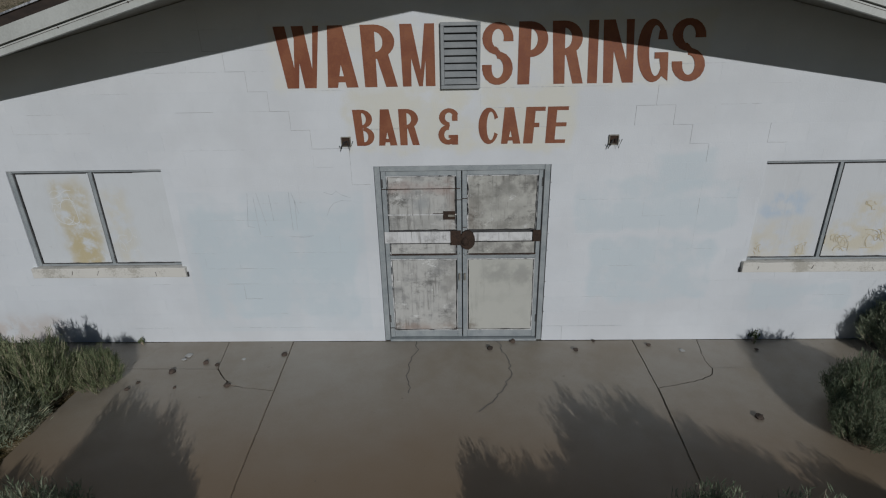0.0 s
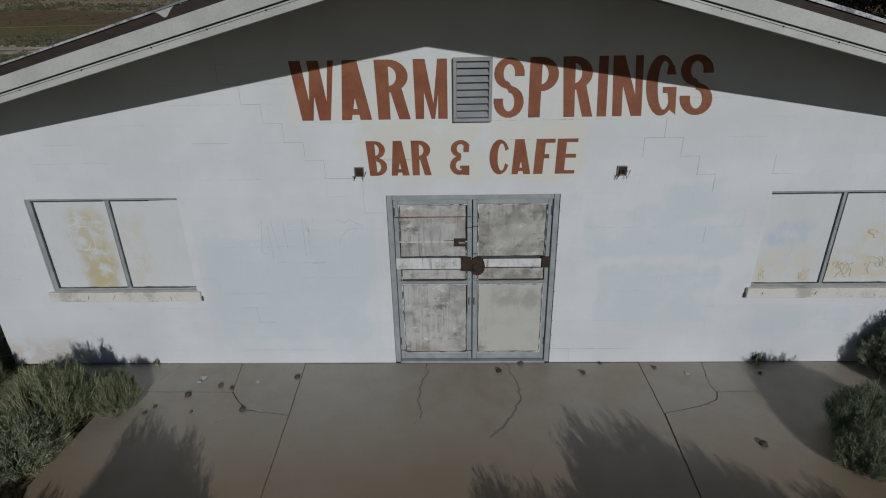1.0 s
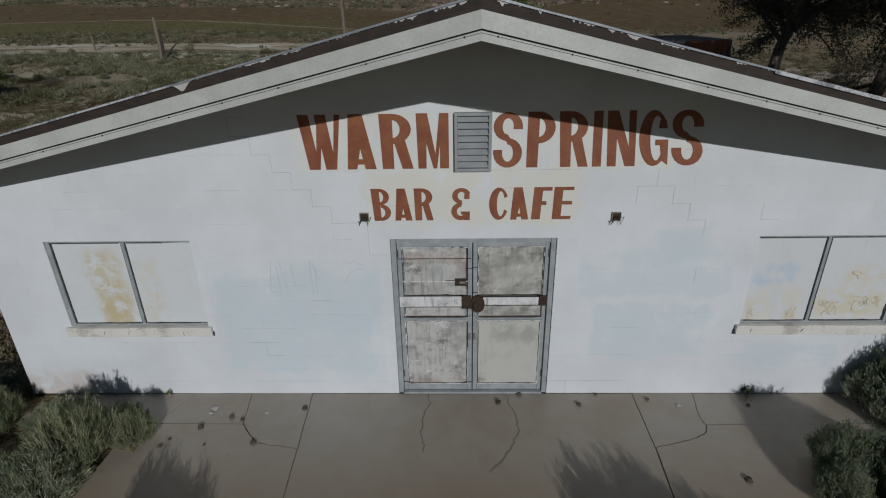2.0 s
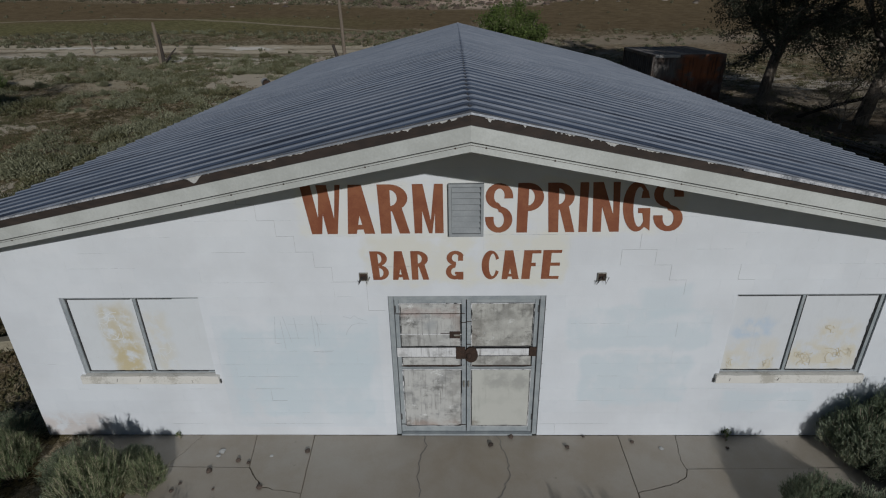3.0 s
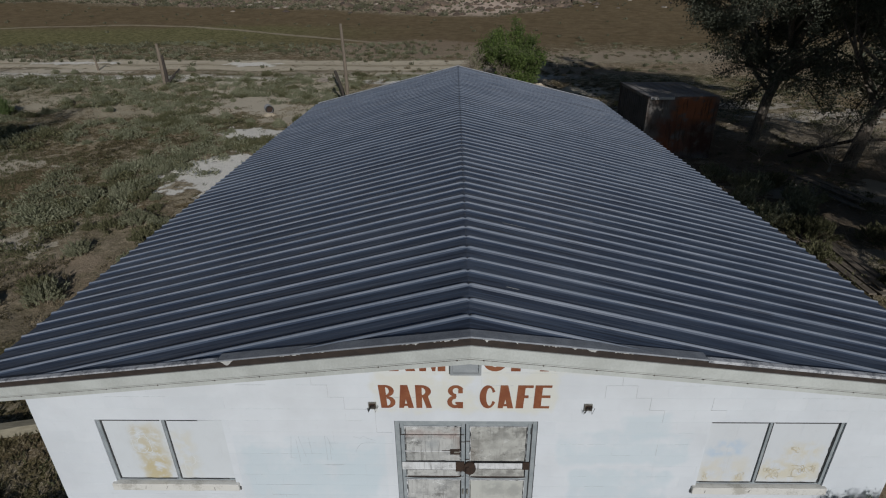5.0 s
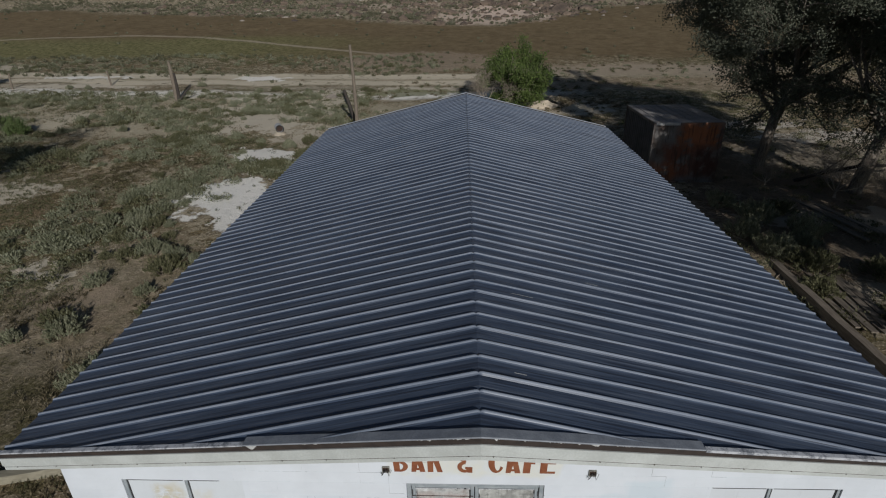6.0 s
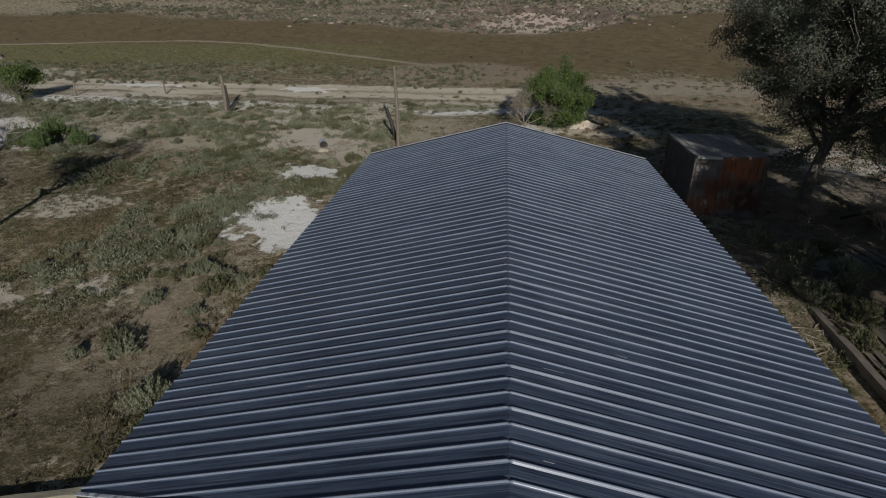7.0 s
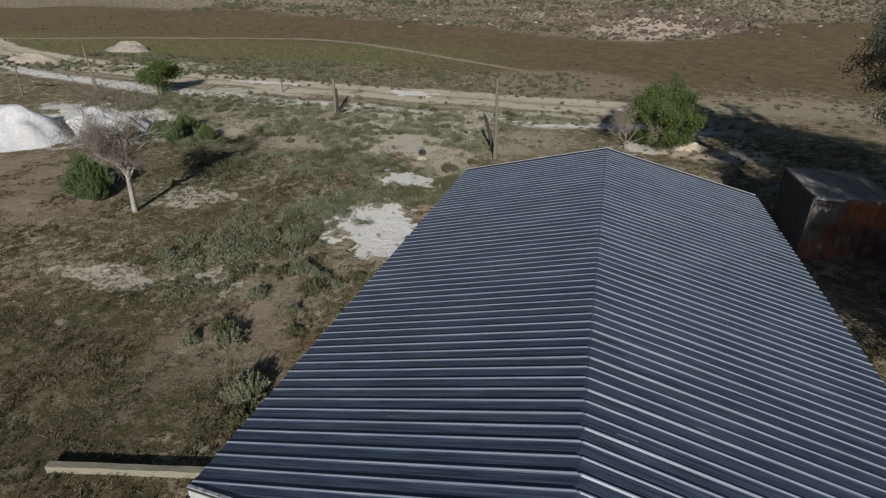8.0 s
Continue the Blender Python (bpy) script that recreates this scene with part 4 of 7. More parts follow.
LEG_A = [[(0.15, 1), (0.5, 1), (0.48, 0.38), (0.33, 0), (0, 0)], [(0.5, 1), (0.62, 1), (1, 0), (0.62, 0), (0.48, 0.38)], [(0.36, 0.09), (0.62, 0.09), (0.58, 0.19), (0.40, 0.19)]]
STROKES = {
    "B": [[(0, 1), (0.42, 1), (0.50, 0), (0.12, 0)]] + arc(0.42, 0.745, 0.52, 0.255, 0.22, 0.165, -90, 90) + arc(0.48, 0.26, 0.52, 0.26, 0.22, 0.16, -90, 90),
    "R": [[(0, 1), (0.40, 1), (0.40, 0), (0.04, 0)], [(0.42, 0.50), (0.76, 0.54), (1, 0), (0.66, 0)]] + arc(0.38, 0.73, 0.58, 0.27, 0.24, 0.16, -90, 90),
    "A": LEG_A,
    "&": arc(0.55, 0.755, 0.50, 0.245, 0.20, 0.13, 20, 275) + arc(0.50, 0.275, 0.50, 0.275, 0.20, 0.14, 80, 350) + [[(0.68, 0.0), (1, 0.0), (1, 0.27), (0.52, 0.27), (0.52, 0.19), (0.68, 0.17)], [(0.70, 0.66), (0.98, 0.66), (0.98, 0.86), (0.70, 0.80)]],
    "C": arc(0.50, 0.5, 0.50, 0.5, 0.20, 0.39, 27, 333, 0.10, 28),
    "F": [[(0.10, 1), (0.55, 1), (0.45, 0), (0, 0)], [(0.5, 1), (1, 1), (1, 0.89), (0.5, 0.89)], [(0.45, 0.57), (0.74, 0.57), (0.74, 0.45), (0.45, 0.45)]],
    "W": [[(0, 1), (0.26, 1), (0.43, 0), (0.17, 0)], [(0.33, 0), (0.43, 0), (0.60, 1), (0.46, 1)], [(0.40, 1), (0.66, 1), (0.83, 0), (0.57, 0)], [(0.73, 0), (0.83, 0), (1, 1), (0.87, 1)]],
    "M": [[(0.02, 1), (0.34, 1), (0.30, 0), (0.05, 0)], [(0.08, 1), (0.36, 1), (0.64, 0.10), (0.62, 0), (0.52, 0)], [(0.72, 1), (0.86, 1), (0.63, 0), (0.54, 0)], [(0.74, 1), (1, 1), (1, 0), (0.72, 0)]],
    "S": arc(0.50, 0.745, 0.50, 0.255, 0.19, 0.15, 5, 275) + arc(0.50, 0.27, 0.50, 0.27, 0.19, 0.16, -180, 95) + [[(0.68, 0.70), (1, 0.70), (0.99, 0.80), (0.70, 0.80)], [(0, 0.24), (0.31, 0.24), (0.31, 0.33), (0, 0.33)], [(0.22, 0.62), (0.55, 0.42), (0.78, 0.42), (0.45, 0.62)]],
    "P": [[(0.05, 1), (0.46, 1), (0.40, 0), (0, 0)]] + arc(0.42, 0.72, 0.58, 0.28, 0.24, 0.165, -90, 90),
    "I": [[(0.10, 1), (1, 1), (0.92, 0), (0, 0)]],
    "N": [[(0, 1), (0.36, 1), (0.32, 0), (0, 0)], [(0.06, 1), (0.38, 1), (0.98, 0), (0.64, 0)], [(0.74, 1), (1, 1), (1, 0), (0.78, 0)]],
    "G": arc(0.50, 0.5, 0.50, 0.5, 0.22, 0.40, 38, 330, 0.10, 26) + [[(0.66, 0.68), (0.97, 0.68), (0.90, 0.83), (0.70, 0.82)], [(0.56, 0.48), (1, 0.48), (1, 0.38), (0.56, 0.38)], [(0.70, 0.44), (1, 0.44), (1, 0.02), (0.80, 0.10)]],
    "E": [[(0.05, 1), (0.48, 1), (0.42, 0), (0, 0)], [(0.45, 1), (1, 1), (0.98, 0.90), (0.45, 0.90)], [(0.42, 0.57), (0.93, 0.57), (0.93, 0.46), (0.42, 0.46)], [(0.38, 0.10), (0.92, 0.10), (0.90, 0), (0.38, 0)]]}


def brush_letter(char, x0, x1, z0, z1, parent, lean=0.0):
    """A flat brush-painted letter with a heavy stem."""
    bm = bmesh.new()
    for k, poly in enumerate(STROKES[char]):
        add_prism(bm, [(x0 + (x1 - x0) * u - lean * (z1 - z0) * (v - 0.5), z0 + (z1 - z0) * v) for u, v in poly], -0.0068 - 0.00012 * k, -0.004)
    bmesh.ops.recalc_face_normals(bm, faces=bm.faces)
    return part("letter", bm, M["red"], parent)


def build_sign():
    sign = thing("painted_sign_large", (0, 0, 0), "large rust-red hand-painted words WARM SPRINGS on the gable", "sign")
    for c, x0, x1 in (("W", -1.885, -1.425), ("A", -1.385, -1.065), ("R", -1.01, -0.655), ("M", -0.62, -0.265), ("S", 0.215, 0.527), ("P", 0.570, 0.877),
                      ("R", 0.922, 1.235), ("I", 1.275, 1.382), ("N", 1.432, 1.734), ("G", 1.770, 2.078), ("S", 2.115, 2.446)):
        brush_letter(c, x0, x1, 3.075, 3.675, sign, 0.06 * max(0.0, (x0 + x1) / 2 - 0.3))
    small = thing("painted_sign_small", (0, 0, 0), "smaller rust-red hand-painted words BAR & CAFE over the doors", "sign")
    for c, x0, x1 in (("B", -1.155, -0.935), ("A", -0.89, -0.692), ("R", -0.667, -0.45), ("&", -0.247, -0.036), ("C", 0.182, 0.400), ("A", 0.424, 0.631), ("F", 0.660, 0.884), ("E", 0.896, 1.128)):
        brush_letter(c, x0, x1, 2.465, 2.848, small)


build_sign()


def build_vent():
    v = thing("louvre_vent", (0, 0, 3.048), "grey-painted metal louvre vent set between the painted words", "vent")
    x0, x1, h = -0.205, 0.195, 0.635
    for a, b, c, d in ((x0, x1, h - 0.035, h), (x0, x1, 0.0, 0.035)):
        part("frame_rail", box(a, b, -0.062, 0.008, c, d, 0.004), M["vent"], v)
    for a, b in ((x0, x0 + 0.035), (x1 - 0.035, x1)):
        part("frame_side", box(a, b, -0.062, 0.008, 0.036, h - 0.036, 0.004), M["vent"], v)
    part("backing", box(x0 + 0.036, x1 - 0.036, -0.0085, -0.0055, 0.036, h - 0.036), M["frame_dark"], v)
    n = 8
    first = None
    for i in range(n):
        z = 0.036 + (h - 0.072) * (i + 0.5) / n
        if first is None:
            bm = bmesh.new()
            add_prism(bm, [(-0.060, -0.024), (-0.057, -0.027), (-0.011, 0.024), (-0.014, 0.027)], x0 + 0.037, x1 - 0.037)
            for vert in bm.verts:
                vert.co = (vert.co.y, vert.co.x, vert.co.z)
            bmesh.ops.recalc_face_normals(bm, faces=bm.faces)
            first = part("slat", bm, M["vent"], v)
            first.location = (0, 0, z)
        else:
            shared("slat", first.data, v, (0, 0, z))


build_vent()


# ---------------------------------------------------------------- doors and windows
def ragged_strip(xa, za, xb, zb, width, y0, y1, seed, gap=0.25):
    """A thin upright strip from (xa, za) to (xb, zb) with one torn edge."""
    length = math.hypot(xb - xa, zb - za)
    ux, uz = (xb - xa) / length, (zb - za) / length
    n = max(6, round(length / 0.025))
    near = [(xa + ux * length * k / n, za + uz * length * k / n) for k in range(n + 1)]
    far = []
    for k in range(n, -1, -1):
        d = 0.0012 + width * max(0.0, noise.noise((k * 0.37, seed, 0.5)) + 0.5 * noise.noise((k * 1.3, seed, 4.5)) + gap)
        far.append((near[k][0] - uz * d, near[k][1] + ux * d))
    bm = add_prism(bmesh.new(), near + far, y0, y1)
    bmesh.ops.recalc_face_normals(bm, faces=bm.faces)
    return bm


def build_door():
    d = thing("door_1", (0, 0, 0), "boarded double storefront doors in a grey-blue metal frame", "door", kind="structure")
    x0, x1, _, z1 = DOOR
    y0, y1 = 0.01, 0.10
    for name, b in (("jamb", (x0 + 0.004, x0 + 0.065, y0, y1, 0.0, z1 - 0.004)), ("jamb", (x1 - 0.065, x1 - 0.004, y0, y1, 0.0, z1 - 0.004)),
                    ("head", (x0 + 0.067, x1 - 0.067, y0, y1, z1 - 0.062, z1 - 0.004)), ("threshold", (x0 + 0.067, x1 - 0.067, -0.02, y1, 0.001, 0.030))):
        part(name, box(*b, 0.004), M["frame"], d)
    for side, board, mat_low in ((-1, "board_l", "board_l"), (1, "board_r", "board_rl")):
        a, b = (x0 + 0.072, -0.006) if side < 0 else (0.006, x1 - 0.072)
        leaf = part("door_leaf", box(a + 0.01, b - 0.01, 0.078, 0.09, 0.04, 2.165), M["frame_dark"], d, "door leaf covered with boards")
        for lo, hi in ((a, a + 0.052), (b - 0.052, b)):
            part("stile", box(lo, hi, 0.032, 0.076, 0.036, 2.168, 0.004), M["frame"], leaf)
        for lo, hi in ((2.115, 2.166), (1.108, 1.150), (0.038, 0.135)):
            part("rail", box(a + 0.053, b - 0.053, 0.034, 0.076, lo, hi, 0.004), M["frame"], leaf)
        pa, pb = a + 0.062, b - 0.062
        rng = random.Random(7 + side)
        sheets = [(1.665, 2.105, board), (1.475, 1.655, board), (1.165, 1.300, board), (0.150, 1.095, mat_low)] if side < 0 else \
            [(1.475, 2.105, board), (1.165, 1.318, board), (0.150, 1.095, mat_low)]
        for lo, hi, m in sheets:
            ca, cb, bite = pa + rng.uniform(0.003, 0.012), pb - rng.uniform(0.003, 0.012), rng.uniform(0, 9)
            rim = []
            for (xa, za), (xb, zb), nx, nz in (((ca, lo), (cb, lo), 0, 1), ((cb, lo), (cb, hi), -1, 0), ((cb, hi), (ca, hi), 0, -1), ((ca, hi), (ca, lo), 1, 0)):
                for k in range(16):
                    u = k / 16
                    x, z = xa + (xb - xa) * u, za + (zb - za) * u
                    g = 0.012 * max(0.0, noise.noise((x * 11, z * 11, bite)) - 0.05) + 0.003 * noise.noise((x * 40, z * 40, bite))
                    rim.append((x + nx * g, z + nz * g))
            bm = bmesh.new()
            add_prism(bm, rim, 0.024 + rng.uniform(0, 0.006), 0.060)
            part("board", bm, M[m], leaf, "weathered painted plywood board")
        a2, b2 = (a + 0.0, b - 0.05) if side < 0 else (0.13, b - 0.10)
        part("cross_strip", box(a2, b2, 0.012, 0.026, 1.315 if side < 0 else 1.335, 1.455 if side < 0 else 1.440, 0.003), M["board_w"], leaf, "white metal strip across the door")
        bm = bmesh.new()
        sag = [(pa - 0.03, 0.022, 1.150), (pa + 0.1, 0.016, 1.142), ((pa + pb) / 2, 0.014, 1.139), (pb - 0.1, 0.016, 1.143), (pb + 0.03, 0.022, 1.152)]
        if side < 0:
            sag += [(pb + 0.045, 0.022, 1.18)]
        else:
            sag = [(pa - 0.045, 0.022, 1.18)] + sag
        tube(bm, sag, [0.0085] * len(sag), 6)
        part("push_bar", bm, M["frame"], leaf, "bent pale metal push bar")
        # dark brown strip added as the shadow above the push bar
        part("bar_shadow", box(pa - 0.012, pb + 0.012, 0.0235, 0.034, 1.152, 1.176), M["steel_rust"], leaf, "dark strip for the brown shadow above the bar")
        for k, (lo, hi, _) in enumerate(sheets):
            for j, (p, q, m) in enumerate((((pa + 0.004, lo), (pa + 0.004, hi), "board_w"), ((pb - 0.004, hi), (pb - 0.004, lo), "board_w"), ((pb, lo - 0.001), (pa, lo - 0.001), "frame_dark"), ((pa, hi + 0.001), (pb, hi + 0.001), "frame_dark"))):
                if (k + j + side) % 3 == 0 and m == "board_w":
                    continue
                part("torn_edge", ragged_strip(*p, *q, 0.020 if m == "board_w" else 0.010, 0.0195 + 0.0004 * j, 0.034, k * 7.1 + j * 3.3 + side, 0.1), M[m], leaf, "torn white paint edge" if m == "board_w" else "dark gap beside the board")
        if side < 0:
            part("bead", box(pa - 0.01, pb + 0.006, 0.0185, 0.033, 1.654, 1.667, 0.001), M["board_w"], leaf, "white glazing bead")
            part("tie_rod", box(pb - 0.26, pb + 0.01, 0.0165, 0.026, 1.668, 1.674, 0.001), M["steel_rust"], leaf, "thin rusty rod")
        for lo, hi in ((0.138, 0.147), (1.098, 1.106), (2.107, 2.113)):
            part("bead", box(pa - 0.008, pb + 0.008, 0.021, 0.033, lo - 0.002, hi + 0.002, 0.001), M["board_w"], leaf, "white glazing bead")
        for lo, hi in ((pa - 0.009, pa - 0.003), (pb + 0.003, pb + 0.009)):
            part("bead", box(lo, hi, 0.022, 0.033, 0.150, 1.09 if side > 0 else 0.7, 0.001), M["board_w"], leaf, "white glazing bead")
        for z, lo, hi in (((1.962, a - 0.002, b - 0.01), (0.168, a - 0.004, a + 0.07), (0.160, b - 0.10, b), (1.83, b - 0.06, b)) if side < 0 else ((1.845, a, a + 0.06), (1.50, a, a + 0.05))):
            part("tie_rod", box(lo, hi, 0.018, 0.026, z, z + 0.007, 0.001), M["steel_rust"], leaf, "thin rusty rod")
        for z in (0.25, 1.98):
            part("hinge", box(*((a - 0.006, a + 0.016) if side < 0 else (b - 0.016, b + 0.006)), 0.022, 0.04, z, z + 0.10, 0.002), M["frame_dark"], leaf)
    # dark strips along the right jamb stand in for its shadow lines
    part("shadow_gap", box(x1 - 0.072, x1 - 0.066, 0.006, 0.05, 0.03, z1 - 0.066), M["frame_dark"], d, "dark strip for the shadow gap at the jamb")
    part("shadow_gap", box(x1 - 0.0036, x1 - 0.0004, -0.001, 0.05, 0.03, z1 - 0.01), M["frame_dark"], d, "dark strip for the shadow gap at the jamb")
    part("shadow_gap", box(x1 + 0.0006, x1 + 0.012, -0.0035, 0.0, 0.03, z1 - 0.004), M["frame_dark"], d, "dark strip for the shadow line beside the frame")
    part("lock_plate", box(-0.135, -0.012, 0.004, 0.03, 1.285, 1.465, 0.006), M["steel_rust"], d, "rusty brown hasp plate")
    bm = bmesh.new()
    add_prism(bm, [(0.062 + (0.088 + 0.014 * noise.noise((k, 3, 1))) * math.cos(k * 0.3696), 1.352 + (0.118 + 0.016 * noise.noise((k, 7, 2))) * math.sin(k * 0.3696)) for k in range(17)], -0.004, 0.03)
    part("lock_plate", bm, M["steel_rust"], d, "rusty brown lock box")
    bm = bmesh.new()
    bmesh.ops.create_uvsphere(bm, u_segments=10, v_segments=6, radius=0.045, matrix=pose(0.035, -0.008, 1.335) @ Matrix.Diagonal((1, 0.6, 1.2, 1)))
    part("padlock", bm, M["steel_rust"], d, "rusty padlock", True)
    part("end_plate", box(x1 - 0.165, x1 - 0.075, 0.006, 0.03, 1.325, 1.462, 0.004), M["steel_rust"], d, "rusty brown strap end")
    part("lock_plate", box(-0.215, -0.078, 0.016, 0.03, 1.60, 1.70, 0.004), M["steel_rust"], d, "rusty plate")
    part("latch_tag", box(-0.16, -0.085, 0.012, 0.02, 1.635, 1.66, 0.002), M["galv"], d, "small pale tag")
    for x in (-0.032, 0.030):
        part("pull", box(x - 0.010, x + 0.010, 0.004, 0.034, 0.83, 0.92, 0.004), M["galv"], d, "bare metal pull")


build_door()


def build_windows():
    for i, (x0, x1, z0, z1, mid) in enumerate(WINDOWS):
        w = thing(f"window_{i + 1}", (0, 0, 0), "boarded-over window with stained white boards in a metal frame", "window", kind="structure")
        pane = M["pane_l"] if i == 0 else M["pane_r"]
        zs = 1.062
        for a, b, c, d in ((x0 + 0.003, x0 + 0.045, zs, z1 - 0.003), (x1 - 0.045, x1 - 0.003, zs, z1 - 0.003), (mid - 0.018, mid + 0.018, zs + 0.028, z1 - 0.030)):
            if not ((a > mid + 0.1) if i == 0 else (b < mid - 0.1)):
                part("frame_side", box(a, b, 0.020, 0.053, c, d, 0.003), M["frame"], w)
        for c, d in ((zs, zs + 0.026), (z1 - 0.028, z1 - 0.003)):
            part("frame_rail", box(x0 + (0.047 if i == 0 else 0.003), x1 - (0.003 if i == 0 else 0.047), 0.024, 0.053, c, d, 0.003), M["frame"], w)
        for a, b in ((x0 + (0.068 if i == 0 else 0.003), mid - 0.034), (mid + 0.034, x1 - (0.003 if i == 0 else 0.068))):
            bm = box(a, b, 0.034, 0.050, zs + 0.036, z1 - 0.040)
            bmesh.ops.subdivide_edges(bm, edges=[e for e in bm.edges if e.calc_length() > 0.5], cuts=7, use_grid_fill=True)
            for v in bm.verts:
                if abs(v.co.z - (z1 - 0.040)) < 1e-4 or abs(v.co.z - zs - 0.036) < 1e-4:
                    v.co.z += 0.012 * noise.noise((v.co.x * 7, v.co.z, i))
            part("board", bm, pane, w)
        for lo, hi, z in ((x0 + 0.03, mid - 0.05, z1 - 0.036), (mid + 0.05, x1 - 0.35 if i == 0 else x1 - 0.08, z1 - 0.036), (x0 + 0.06, mid - 0.05, zs + 0.030), (mid + 0.04, x1 - 0.1, zs + 0.028)):
            bm = bmesh.new()
            n = 24
            rim = [(lo + (hi - lo) * k / n, z - 0.004) for k in range(n + 1)]
            rim += [(lo + (hi - lo) * k / n, z + 0.001 + 0.011 * max(0.0, noise.noise((k * 0.45, z * 9, lo)) + 0.25)) for k in range(n, -1, -1)]
            add_prism(bm, rim, 0.0195, 0.030)
            part("gap", bm, M["frame_dark"], w, "dark open gap along the board")
        for xg in ((x0 + 0.062, mid + 0.030) if i == 0 else (mid + 0.030, x1 - 0.062)):
            part("gap", ragged_strip(xg, zs + 0.03, xg, z1 - 0.034, 0.012, 0.0193, 0.030, xg * 3, 0.35), M["frame_dark"], w, "dark open gap along the board")
        part("backing", box(x0 + 0.01, x1 - 0.01, 0.054, 0.060, zs + 0.02, z1 - 0.02), M["frame_dark"], w)
        rng = random.Random(20 + i)
        sill = bmesh.new()
        add_box(sill, x0 - 0.05, x1 + 0.05, -0.055, 0.11, 0.932, 1.058, 0.008)
        bmesh.ops.subdivide_edges(sill, edges=[e for e in sill.edges if e.calc_length() > 1], cuts=14)
        for vert in sill.verts:
            vert.co += Vector((0, 0.006, 0.005)) * noise.noise(vert.co * 6.0)
        part("window_sill", sill, M["sill"], w, "worn concrete sill")
        for k in range(3):
            xc = x0 + (x1 - x0) * (0.15 + 0.33 * k + rng.uniform(-0.12, 0.12))
            zc = rng.uniform(0.942, 0.985)
            part("sill_crack", ragged_strip(xc, zc, xc + rng.uniform(-0.03, 0.03), zc + rng.uniform(0.03, 0.055), 0.004, -0.0615, -0.045, xc, 0.2), M["joint"], w, "dark crack in the sill")
        part("sill_end", box(*((x1 + 0.052, x1 + 0.064) if i == 0 else (x0 - 0.064, x0 - 0.052)), -0.03, -0.005, 0.925, 0.985, 0.003), M["frame_dark"], w, "dark broken sill end")


build_windows()


def build_wall_boxes():
    first = None
    for x, z in ((-1.245, 2.515), (1.622, 2.495)):
        b = thing("junction_box", (x, 0, z), "open square junction box with dangling cut wires", "electrical box", "lamp boxes beside the lettering")
        for a, c, d, e in ((-0.052, 0.052, 0.044, 0.052), (-0.052, 0.052, -0.052, -0.044), (-0.052, -0.044, -0.0435, 0.0435), (0.044, 0.052, -0.0435, 0.0435)):
            part("rim", box(a, c, -0.030, -0.004, d, e, 0.001), M["galv"], b)
        part("back_plate", box(-0.0435, 0.0435, -0.012, -0.005, -0.0435, 0.0435), M["steel_rust"], b)
        for k in range(3):
            bm = bmesh.new()
            s = -1 if k < 2 else 1
            tube(bm, [(0, -0.012, 0), (0.02 * s, -0.05, 0.015 * (k - 1)), (0.045 * s, -0.06, -0.04 - 0.02 * k), ((0.06 + 0.01 * k) * s, -0.045, -0.09 + 0.05 * k)], [0.006, 0.006, 0.005, 0.005], 5)
            part("wire", bm, M["black"], b)


build_wall_boxes()


